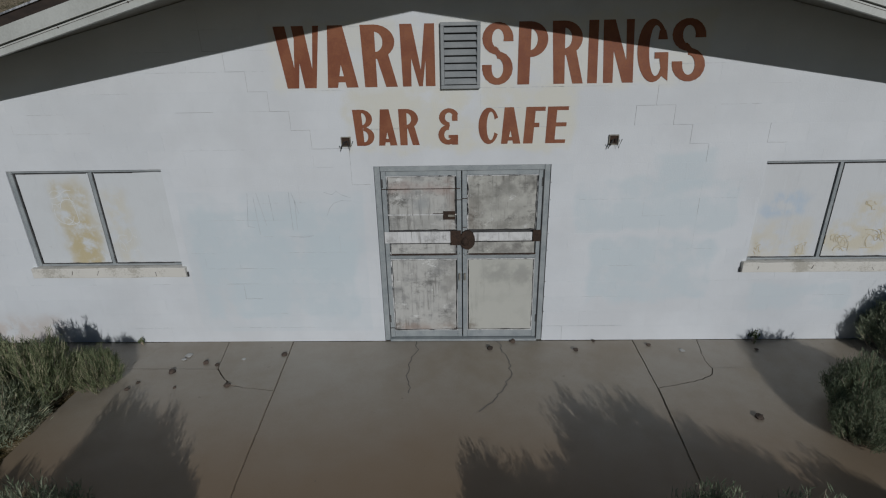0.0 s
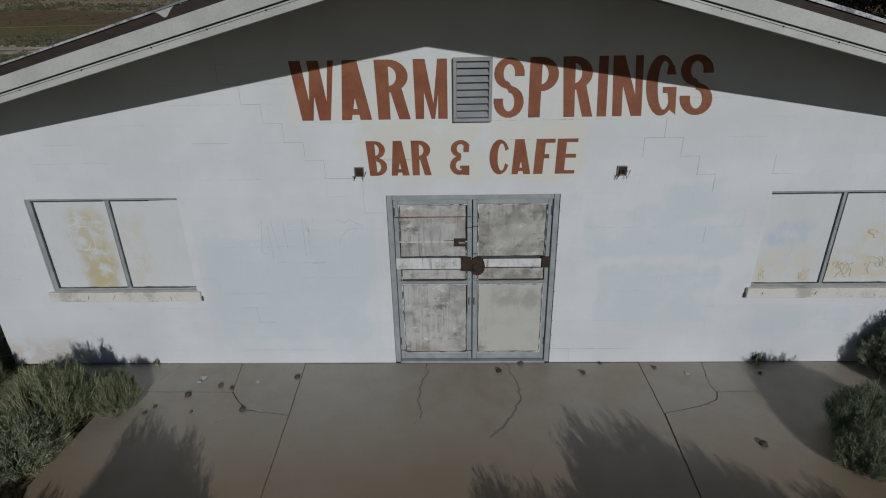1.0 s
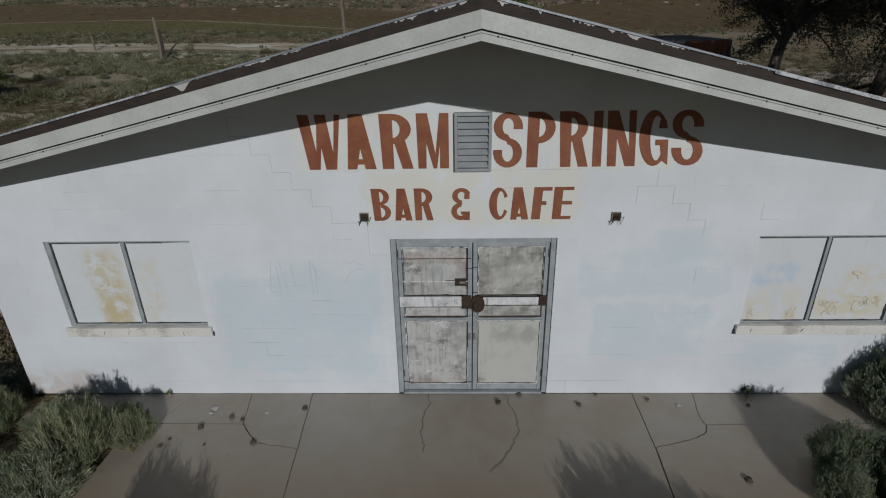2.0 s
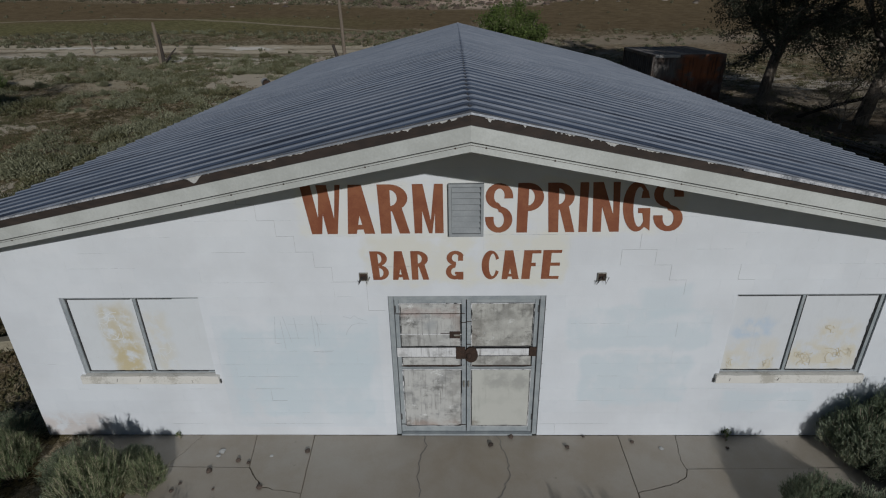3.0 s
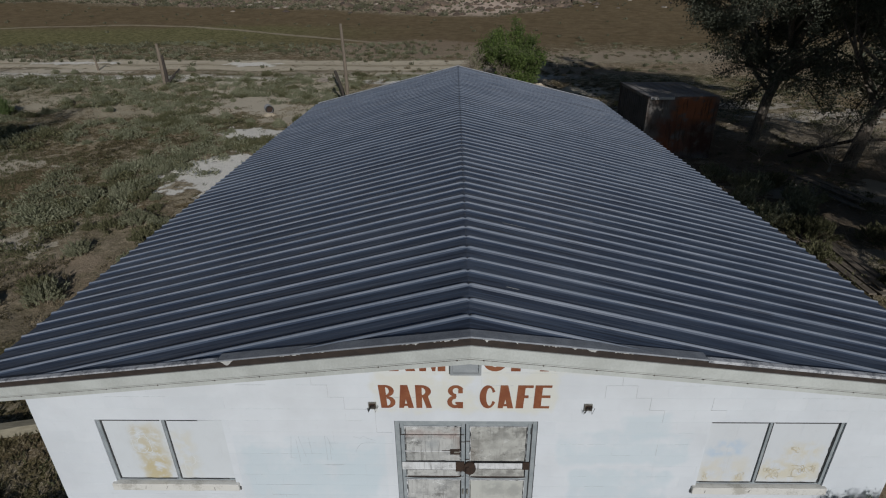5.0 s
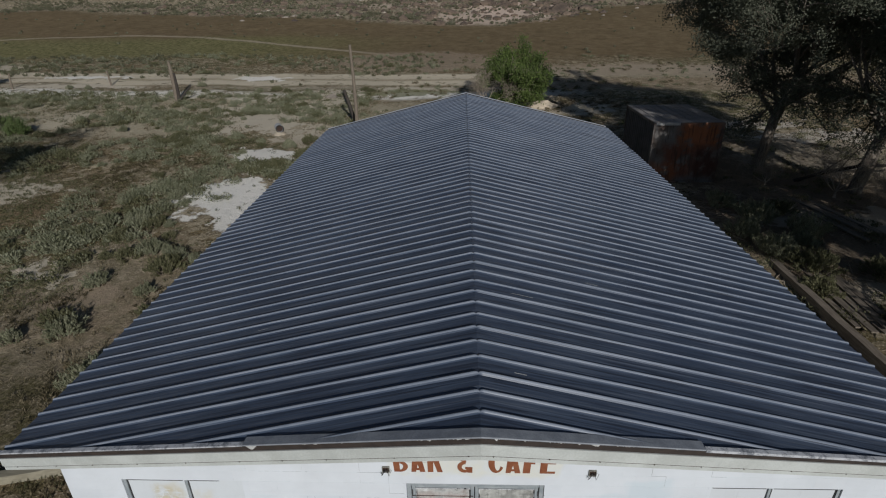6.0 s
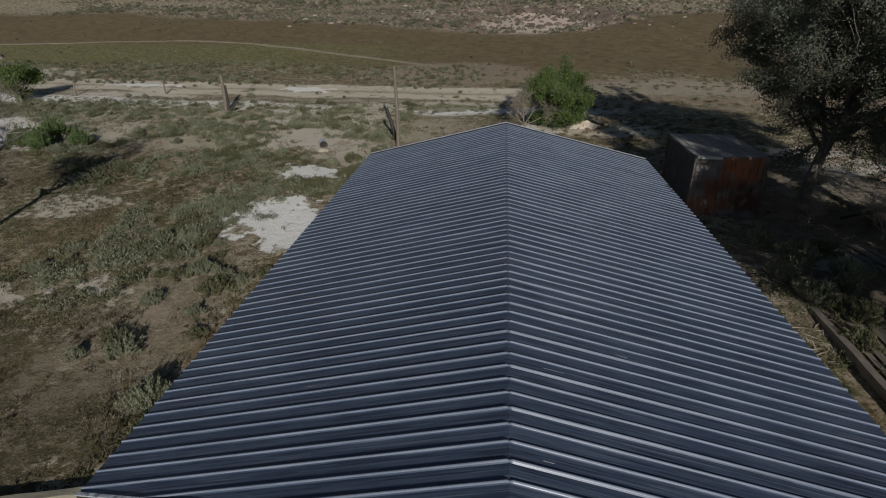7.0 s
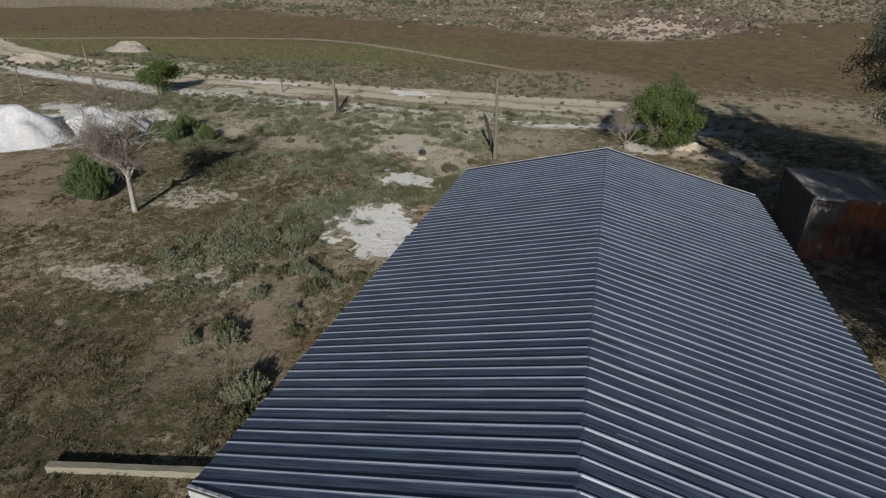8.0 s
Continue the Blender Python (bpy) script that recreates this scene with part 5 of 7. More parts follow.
def build_scratches():
    def strokes(name, x0, z0, w, h, y, count, material, seed, width, label, step=0.045):
        rng = random.Random(seed)
        t = thing(name, (x0, y, z0), label, "mark")
        for k in range(count):
            bm = bmesh.new()
            x, z, a = rng.uniform(0, w), rng.uniform(0, h), rng.uniform(0, 6.3)
            turn = rng.uniform(-0.5, 0.5)
            pts = [(x, z)]
            for _ in range(rng.randint(4, 9)):
                a += turn + rng.uniform(-0.15, 0.15)
                x, z = min(w, max(0, x + step * math.cos(a))), min(h, max(0, z + step * math.sin(a)))
                pts.append((x, z))
            for (xa, za), (xb, zb) in zip(pts, pts[1:]):
                d = Vector((xb - xa, zb - za))
                if d.length < 0.004:
                    continue
                d = d.normalized() * width
                lift = -0.00001 * (k * 10 + len(bm.faces))
                bm.faces.new([bm.verts.new(p) for p in ((xa - d.y, lift, za + d.x), (xa + d.y, lift, za - d.x), (xb + d.y, lift, zb - d.x), (xb - d.y, lift, zb + d.x))])
            bmesh.ops.recalc_face_normals(bm, faces=bm.faces)
            part("stroke", bm, material, t)
    # long scratches that spell no word, and a curved one
    for group in ((((-2.42, 1.95), (-2.47, 1.55), (-2.39, 1.54)), ((-2.32, 1.95), (-2.25, 1.56)), ((-2.36, 1.90), (-2.34, 1.45)), ((-2.18, 1.93), (-2.16, 1.62))),
                  (((-1.95, 1.96), (-1.95, 1.50)), ((-1.89, 1.86), (-1.90, 1.50)), ((-1.92, 1.95), (-1.86, 1.70))), (((-1.98, 1.415), (-1.72, 1.43)), ((-1.90, 1.405), (-1.74, 1.418))),
                  (((-1.54, 1.67), (-1.50, 1.76), (-1.45, 1.82), (-1.36, 1.85), (-1.25, 1.845)), ((-1.55, 1.95), (-1.46, 1.92), (-1.41, 1.96), (-1.36, 1.92), (-1.25, 1.88)))):
        t = thing("paint_scratches", (0, -0.0062, 0), "faint grey scratches in the white wall paint", "mark")
        for pts in group:
            bm = bmesh.new()
            for (xa, za), (xb, zb) in zip(pts, pts[1:]):
                d = Vector((xb - xa, zb - za)).normalized() * 0.0026
                bm.faces.new([bm.verts.new(p) for p in ((xa - d.y, 0, za + d.x), (xa + d.y, 0, za - d.x), (xb + d.y, 0, zb - d.x), (xb - d.y, 0, zb + d.x))])
            bmesh.ops.recalc_face_normals(bm, faces=bm.faces)
            part("stroke", bm, M["scratch"], t)
    strokes("chalk_marks", -4.72, 1.55, 0.26, 0.45, 0.0315, 9, M["chalk"], 63, 0.004, "white chalk strokes on the stained window board")
    strokes("chalk_marks", -4.05, 1.25, 0.22, 0.30, 0.0315, 6, M["chalk"], 64, 0.004, "white chalk strokes on the stained window board")
    for x, z, w, h, count, seed in ((4.14, 1.16, 0.30, 0.20, 16, 66), (4.58, 1.20, 0.34, 0.22, 20, 67), (4.50, 1.66, 0.12, 0.10, 6, 68), (3.84, 1.12, 0.13, 0.15, 8, 69), (3.38, 1.10, 0.08, 0.18, 5, 70)):
        strokes("ochre_marks", x, z, w, h, 0.0315, count, M["ochre"], seed, 0.004, "ochre spray dabs on the window board", 0.018)


build_scratches()


# ---------------------------------------------------------------- pavement
def ragged_edges(poly):
    """The polygon with its edges broken up: cracks wander, cut joints stay nearly straight."""
    out = []
    for (xa, ya), (xb, yb) in zip(poly, poly[1:] + poly[:1]):
        if (round(xb, 2), round(yb, 2)) < (round(xa, 2), round(ya, 2)):
            xa, ya, xb, yb, back = xb, yb, xa, ya, True
        else:
            back = False
        length = math.hypot(xb - xa, yb - ya)
        amount = 0.022 if length < 0.5 else 0.004
        n = max(1, round(length / 0.06))
        row = []
        for k in range(n + 1):
            u = k / n
            x, y = xa + (xb - xa) * u, ya + (yb - ya) * u
            d = amount * min(1.0, 8 * u * (1 - u)) * noise.noise((round(x, 1) * 7.3 + x * 9, y * 16, 2.5))
            row.append((x - (yb - ya) / length * d, y + (xb - xa) / length * d))
        row = row[::-1] if back else row
        out += row[:-1]
    return out


def build_pavement():
    pv = thing("pavement", (0, 0, 0), "tan concrete slabs with open joints and cracks before the doors", "pavement", kind="structure")
    slabs = (
        [(-2.13, -0.01), (-2.07, -0.99), (-2.0, -2.3), (-1.95, -2.75), (1.97, -2.75), (2.0, -2.3), (2.085, -0.97), (2.10, -0.01)],
        [(-2.95, -0.01), (-2.86, -0.58), (-2.74, -0.74), (-2.60, -0.90), (-2.38, -0.95), (-2.08, -1.0), (-2.14, -0.01)],
        [(-3.72, -0.01), (-3.83, -0.27), (-3.98, -0.58), (-2.87, -0.59), (-2.96, -0.01)],
        [(-5.3, -0.01), (-5.3, -0.58), (-3.99, -0.58), (-3.84, -0.27), (-3.73, -0.01)],
        [(-4.25, -0.59), (-4.3, -2.0), (-4.0, -2.75), (-1.96, -2.75), (-2.01, -2.3), (-2.08, -1.01), (-2.38, -0.96), (-2.61, -0.91), (-2.75, -0.75), (-2.87, -0.60)],
        [(2.11, -0.01), (2.095, -0.97), (2.35, -0.90), (2.62, -0.82), (2.77, -0.72), (2.82, -0.61), (2.80, -0.45), (2.89, -0.01)],
        [(2.90, -0.01), (2.81, -0.45), (2.83, -0.60), (5.6, -0.56), (5.6, -0.01)],
        [(2.10, -0.98), (2.012, -2.3), (1.982, -2.75), (4.0, -2.75), (4.1, -2.4), (5.6, -1.6), (5.6, -0.57), (2.835, -0.61), (2.78, -0.73), (2.63, -0.83), (2.36, -0.91)])
    for i, poly in enumerate(slabs):
        bm = bmesh.new()
        poly = ragged_edges(poly)
        face = bm.faces.new([bm.verts.new((x, y, 0.004 * ((i * 5) % 3 - 1))) for x, y in poly])
        if face.normal.z < 0 or area(poly) < 0:
            face.normal_flip()
        inner = bmesh.ops.inset_region(bm, faces=[face], thickness=0.004, use_even_offset=True)
        rim = inner["faces"]
        bmesh.ops.delete(bm, geom=rim, context="FACES")
        ext = bmesh.ops.extrude_face_region(bm, geom=bm.faces[:])
        bmesh.ops.translate(bm, vec=(0, 0, -0.09), verts=[g for g in ext["geom"] if isinstance(g, bmesh.types.BMVert)])
        bmesh.ops.recalc_face_normals(bm, faces=bm.faces)
        part("slab", bm, M["concrete"], pv)
    for x0, x1, y0, y1 in ((-3.95, 3.95, -2.70, -0.02), (-5.25, -3.955, -0.55, -0.02), (3.955, 5.55, -1.5, -0.02)):
        part("joint_soil", box(x0, x1, y0, y1, -0.06, -0.009), M["joint_soil"], pv, "soil-filled joints")
    # hairline cracks in the wide slab
    for pts in (((-0.58, -0.02), (-0.56, -0.25), (-0.62, -0.45), (-0.63, -0.8), (-0.60, -1.05)), ((0.42, -0.02), (0.47, -0.22), (0.54, -0.45), (0.55, -0.7), (0.44, -0.95), (0.36, -1.1), (0.15, -1.35))):
        bm = bmesh.new()
        fine = [(xa + (xb - xa) * k / 5 + 0.05 * noise.noise((xa * 9 + k * 0.9, ya * 7 + k * 1.7, 4)) * (k > 0), ya + (yb - ya) * k / 5) for (xa, ya), (xb, yb) in zip(pts, pts[1:]) for k in range(5)] + [pts[-1]]
        for (xa, ya), (xb, yb) in zip(fine, fine[1:]):
            d = Vector((xb - xa, yb - ya)).normalized() * 0.005
            bm.faces.new([bm.verts.new(p) for p in ((xa - d.y, ya + d.x, 0.0005), (xa + d.y, ya - d.x, 0.0005), (xb + d.y, yb - d.x, 0.0005), (xb - d.y, yb + d.x, 0.0005))])
        bmesh.ops.recalc_face_normals(bm, faces=bm.faces)
        part("crack", bm, M["joint"], pv, "hairline crack")


build_pavement()

# ---------------------------------------------------------------- plants
def leaf_mesh(name, centres, dirs, length, width, rng):
    """Narrow leaves, one quad each, at centres along dirs."""
    n = len(centres)
    dirs = dirs / np.linalg.norm(dirs, axis=1, keepdims=True)
    side = np.cross(dirs, rng.normal(size=(n, 3)))
    side /= np.linalg.norm(side, axis=1, keepdims=True) + 1e-9
    ln = length * rng.uniform(0.6, 1.3, (n, 1))
    wd = width * rng.uniform(0.6, 1.3, (n, 1))
    base, tip = centres - dirs * ln * 0.5, centres + dirs * ln * 0.5
    mid = centres + np.cross(side, dirs) * wd * 0.25
    v = np.stack((base, mid + side * wd * 0.5, tip, mid - side * wd * 0.5), 1).reshape(-1, 3)
    me = bpy.data.meshes.new(name)
    me.from_pydata(v.tolist(), [], [(4 * i, 4 * i + 1, 4 * i + 2, 4 * i + 3) for i in range(n)])
    return me


def shrub_parts(r, h, sprays, per, leaf, width, material, seed, spread=0.5, stem=0.008, stalks=None):
    """Leafy sprays that fan up and out from one root: stems, and leaves along their outer parts."""
    rng = np.random.default_rng(seed)
    bm, cs, ds = bmesh.new(), [], []
    lobes = rng.uniform(0.65, 1.15, 9)
    for k in range(sprays):
        a = rng.uniform(0, 2 * math.pi)
        out = math.sqrt(rng.uniform(0.02, 1.0))
        lob = lobes[int(a / (2 * math.pi) * 9) % 9]
        tip = np.array((math.cos(a) * r * out * lob, math.sin(a) * r * out * lob, h * (1.0 - 0.62 * out ** 2) * rng.uniform(0.75, 1.12) * (0.6 + 0.4 * lob)))
        root = np.array((tip[0] * 0.25 + rng.normal() * 0.03 * r, tip[1] * 0.25 + rng.normal() * 0.03 * r, 0.0))
        bend = (root + tip) * 0.5 + np.array((tip[0] * 0.12, tip[1] * 0.12, -0.05 * h))
        if stalks is not None and k % 2:
            stalks.append((tuple(bend * 0.35 + tip * 0.65), tuple(tip - bend)))
        if k % 3 == 0:
            tube(bm, [root - np.array((0, 0, 0.04)), bend, tip], [stem, stem * 0.7, stem * 0.3], 4)
        s = rng.uniform(0.35, 1.0, per) ** 0.7
        p = (1 - s)[:, None] ** 2 * root + (2 * s * (1 - s))[:, None] * bend + (s ** 2)[:, None] * tip
        along = tip - bend
        along = along / np.linalg.norm(along)
        d = along[None] * 1.0 + rng.normal(size=(per, 3)) * spread + np.array((0, 0, 0.15))
        cs.append(p + rng.normal(size=(per, 3)) * (0.035 * r))
        ds.append(d)
    leaves = leaf_mesh("foliage", np.concatenate(cs), np.concatenate(ds), leaf, width, rng)
    leaves.materials.append(material)
    return bm, leaves


def shrub(name, at, r, h, sprays, per, leaf, width, material, seed, label, category="shrub", group="", spread=0.5, pale_stalks=0.0):
    s = thing(name, at, label, category, group)
    stalks = [] if pale_stalks else None
    bm, leaves = shrub_parts(r, h, sprays, per, leaf, width, material, seed, spread, 0.008, stalks)
    if stalks:
        rng = np.random.default_rng(seed + 500)
        cs, ds = np.array([c for c, d in stalks]), np.array([d for c, d in stalks])
        cs, ds = np.repeat(cs, 5, axis=0), np.repeat(ds, 5, axis=0)
        me = leaf_mesh("bare_growth", cs + rng.normal(size=cs.shape) * 0.05 * r, ds / np.linalg.norm(ds, axis=1, keepdims=True) + rng.normal(size=ds.shape) * 0.16, pale_stalks, 0.007, rng)
        me.materials.append(M["straw_pale"])
        t = new("bare_growth", me)
        t.parent = s
        t["kind"] = "stuff"
    part("rootstock", bm, M["dead_twig"], s)
    f = new("foliage", leaves)
    f.parent = s
    return s


def on_ground(x, y, sink=0.0):
    return (x, y, ground_z(x, y) - sink)


def build_near_shrubs():
    lab = "grey-green rabbitbrush with upright leafy stems beside the pavement"
    a = shrub("rabbitbrush", on_ground(-4.62, -1.15), 0.50, 0.84, 230, 40, 0.085, 0.008, M["brush_near"], 1, lab, group="brush beside the pavement", pale_stalks=0.26)
    b = shrub("rabbitbrush", on_ground(-4.75, -1.65), 0.75, 0.58, 260, 38, 0.070, 0.009, M["sage_near"], 2, lab, group="brush beside the pavement", pale_stalks=0.14)
    for s, x, y, k, rz in ((b, -6.45, -0.15, 0.72, 300), (b, -5.25, -0.62, 0.62, 210), (b, -4.45, -0.55, 0.50, 60), (a, -6.0, -0.7, 0.85, 70), (b, -5.7, -1.75, 0.95, 140), (a, -4.85, -2.55, 0.7, 200), (a, -4.08, -0.88, 0.60, 30), (a, -6.9, -1.5, 1.0, 250), (b, -7.4, -0.3, 0.8, 10),
                           (b, 6.6, -0.8, 1.0, 20), (b, 6.4, -2.4, 1.1, 80)):
        copy_thing(s, pose(*on_ground(x, y), 0, 0, rz) @ Matrix.Scale(k, 4))
    lab2 = "grey sagebrush growing at the outer edge of the pavement"
    c = shrub("sagebrush", on_ground(-2.95, -3.35), 0.62, 0.95, 620, 46, 0.075, 0.0085, M["sage_near"], 3, lab2, group="sage along the pavement edge", spread=0.42, pale_stalks=0.10)
    for x, y, k, rz in ((-2.62, -3.45, 0.95, 260), (-2.25, -3.75, 0.75, 30), (0.52, -3.3, 0.66, 40), (2.2, -3.42, 1.04, 190), (1.68, -3.38, 1.0, 110), (2.65, -3.55, 0.9, 300), (3.05, -3.65, 0.82, 20), (3.5, -3.5, 0.7, 75), (0.95, -3.5, 0.66, 330), (5.50, -0.45, 1.2, 60), (5.12, -0.42, 0.85, 160), (5.95, -0.5, 1.2, 10), (3.98, -1.35, 0.72, 220), (4.35, -1.62, 0.78, 130), (3.72, -1.72, 0.55, 280), (5.5, -1.5, 0.95, 340), (4.5, -2.3, 0.85, 100), (1.25, -3.45, 0.66, 250), (-2.2, -3.4, 0.5, 150)):
        copy_thing(c, pose(*on_ground(x, y), 0, 0, rz) @ Matrix.Scale(k, 4))
    g = shrub("dry_grass_tuft", on_ground(-3.9, -2.75), 0.34, 0.30, 150, 14, 0.10, 0.006, M["straw"], 5, "tuft of bleached dry grass at the pavement edge", "grass", "dry grass tufts", 0.35)
    for x, y, k, rz in ((-4.3, -2.5, 0.9, 90), (-3.4, -2.85, 0.8, 200), (-4.7, -2.9, 1.1, 20), (-3.0, -2.9, 0.6, 70)):
        copy_thing(g, pose(*on_ground(x, y), 0, 0, rz) @ Matrix.Scale(k, 4))
    w = shrub("weed", (3.55, -0.06, 0.0), 0.11, 0.17, 16, 14, 0.035, 0.010, M["sage_dark"], 6, "small dark weed rooted at the foot of the wall", "weed", "weeds at the wall foot")
    copy_thing(w, pose(-4.05, -0.06, 0.0, 0, 0, 70) @ Matrix.Scale(0.6, 4))


build_near_shrubs()


def build_field_shrubs():
    lab = "low silvery sagebrush clump on dry ground"
    kinds = [shrub("sagebrush", on_ground(-9.1, 4.7), 0.75, 0.85, 130, 20, 0.13, 0.030, M["sage"], 11, "silvery sagebrush close under the roof edge", group="sage in the field"),
             shrub("sagebrush", on_ground(-11.3, 6.8), 0.60, 0.65, 110, 20, 0.12, 0.030, M["sage"], 12, lab, group="sage in the field"),
             shrub("greasewood", on_ground(-10.2, 10.4), 0.70, 0.60, 120, 20, 0.12, 0.030, M["sage_green"], 13, "dull green brush clump on dry ground", group="sage in the field")]
    rng = random.Random(5)
    spots = [(-8.6, 3.9, 0.8), (-8.2, 6.0, 0.6), (-11.9, 7.4, 0.7), (-12.6, 6.5, 0.6), (-11.6, 14.4, 1.0), (-12.3, 13.3, 1.0), (-13.0, 12.2, 1.0), (-11.2, 12.0, 1.1), (-12.8, 14.6, 0.9), (-13.6, 13.6, 0.9),
             (-12.2, 16.4, 0.9), (-10.5, 11.2, 0.8), (-11.0, 20.3, 0.8), (-10.2, 20.2, 0.7), (-9.4, 20.5, 0.9), (-8.6, 22.4, 0.9), (-8.2, 23.0, 0.9), (-7.7, 22.0, 0.8), (-8.4, 9.2, 0.5), (-7.6, 11.0, 0.5), (-7.4, 13.0, 0.5),
             (-10.8, 13.0, 1.0), (-11.6, 11.0, 0.9), (-13.2, 11.2, 0.8), (-14.2, 12.6, 0.8), (-14.6, 14.4, 0.8), (-13.4, 15.4, 0.9), (-12.9, 17.4, 0.9), (-13.8, 18.6, 0.8), (-10.2, 9.0, 0.6), (-9.6, 8.0, 0.5), (-12.0, 9.4, 0.6), (-15.4, 16.0, 0.7), (-14.9, 19.6, 0.8), (-9.9, 24.2, 0.8), (-8.9, 25.0, 0.9), (-7.8, 24.0, 0.9), (-13.4, 25.6, 0.8),
             (10.6, 11.6, 1.0), (11.3, 10.6, 1.2), (10.8, 9.2, 0.9), (10.2, 13.0, 0.9), (11.2, 14.2, 1.1), (11.9, 12.2, 1.0), (9.2, 7.0, 0.4), (10.4, 15.6, 0.9), (12.4, 15.0, 1.0), (12.4, 13.0, 1.1), (13.4, 10.2, 1.0), (12.0, 7.0, 0.9)]
    for _ in range(170):
        x, y = rng.uniform(-34, -6.8), rng.uniform(11, 40)
        if noise.noise((x * 0.13, y * 0.13, 11)) > -0.12 and not (-13 < x < -7 and 12 < y < 24) and not (-34 < x < -23 and 12 < y < 22) and not (-13 < x < -9 and 25 < y < 29):
            spots.append((x, y, rng.uniform(0.25, 0.78)))
    for i, (x, y, k) in enumerate(spots):
        if -15.5 < x < -10 and 10 < y < 20:
            x, y, k = x + rng.uniform(-0.7, 0.7), y + rng.uniform(-0.7, 0.7), k * rng.uniform(0.45, 0.85)
        copy_thing(kinds[2 if 19 < y < 24 and x > -12 else rng.choice((0, 1, 2, 2))], pose(*on_ground(x, y, 0.02), 0, 0, rng.uniform(0, 360)) @ Matrix.Scale(k * 1.05, 4))


build_field_shrubs()


def scatter_stuff(name, spots, blades, height, width, material, seed, label, category):
    """Countless small upright blades, in tufts at spots (x, y, size)."""
    rng = np.random.default_rng(seed)
    cs, ds = [], []
    for x, y, k in spots:
        z = ground_z(x, y)
        n = blades
        d = rng.normal(size=(n, 3)) * 0.55 + np.array((0, 0, 1.0))
        d /= np.linalg.norm(d, axis=1, keepdims=True)
        c = np.array((x, y, z)) + rng.normal(size=(n, 3)) * np.array((0.09, 0.09, 0.0)) * k + d * (height * k * 0.45)
        cs.append(c)
        ds.append(d * k)
    cs, ds = np.concatenate(cs), np.concatenate(ds)
    me = leaf_mesh(name, cs, ds, height, width, rng)
    me.materials.append(material)
    tagged(new(name, me), label, category, kind="stuff")


def build_grass():
    rng = random.Random(9)
    dry, green, scrub = [], [], []
    while len(dry) < 9000:
        x, y = rng.uniform(-36, -6.6), rng.uniform(-3, 40)
        if rng.random() < 0.18 + 1.9 * noise.noise((x * 0.55, y * 0.55, 2)) and not (-12.3 < x < -7.0 and 12.6 < y < 20) and not (-13 < x < -6.8 and 21 < y < 24.5):
            dry.append((x, y, rng.uniform(0.5, 1.2)))
    while len(dry) < 11000:
        x, y = rng.uniform(6.6, 24), rng.uniform(-3, 30)
        if not (7.8 < x < 11 and 17.5 < y < 22.5):
            dry.append((x, y, rng.uniform(0.5, 1.2)))
    while len(green) < 4500:
        x, y = rng.uniform(-40, -6.4), rng.uniform(-2, 40)
        if (noise.noise((x * 0.1, y * 0.1, 5)) > 0.02 or x > -7.6) and not (-12.3 < x < -7.0 and 12.6 < y < 19.6) and not (-13 < x < -6.8 and 21.5 < y < 24.5):
            green.append((x, y, rng.uniform(0.5, 1.1)))
    while len(scrub) < 6000:
        x, y = rng.uniform(-110, 75), rng.uniform(40, 150)
        edge = 84 + max(-0.33 * x, 1.25 * (x - 8))
        band = (45 < y < 57 and x < -2) or y > min(edge, 112) + 2
        if (band or rng.random() < 0.03) and noise.noise((x * 0.07, y * 0.12, 8)) > -0.15:
            scrub.append((x, y, rng.uniform(0.4, 1.25)))
    scatter_stuff("dry_grass", dry, 8, 0.12, 0.022, M["straw"], 21, "short bleached dry grass over the field", "grass")
    scatter_stuff("green_grass", green, 9, 0.12, 0.026, M["sage_green"], 22, "thin dull green spring growth over the field", "grass")
    scatter_stuff("far_scrub", scrub, 14, 0.36, 0.13, M["sage_far"], 23, "scattered far desert scrub on the slope", "scrub")


build_grass()


def dome_stuff(name, spots, leaves, leaf, width, material, seed, label, category):
    """Countless low round bushes, each a dome of small leaves with a few lobes."""
    rng = np.random.default_rng(seed)
    cs, ds = [], []
    for x, y, r in spots:
        n = int(leaves * (0.5 + r))
        lobes = rng.normal(size=(5, 3)) * np.array((0.5, 0.5, 0.12))
        d = rng.normal(size=(n, 3))
        d[:, 2] = np.abs(d[:, 2])
        d /= np.linalg.norm(d, axis=1, keepdims=True)
        c = lobes[rng.integers(0, 5, n)] + d * rng.uniform(0.35, 0.75, (n, 1))
        c[:, 2] = np.maximum(c[:, 2], 0.02) * 0.95
        cs.append(np.array((x, y, ground_z(x, y))) + c * r)
        ds.append(d + rng.normal(size=(n, 3)) * 0.5 + np.array((0, 0, 0.4)))
    me = leaf_mesh(name, np.concatenate(cs), np.concatenate(ds), leaf, width, rng)
    me.materials.append(material)
    tagged(new(name, me), label, category, kind="stuff")


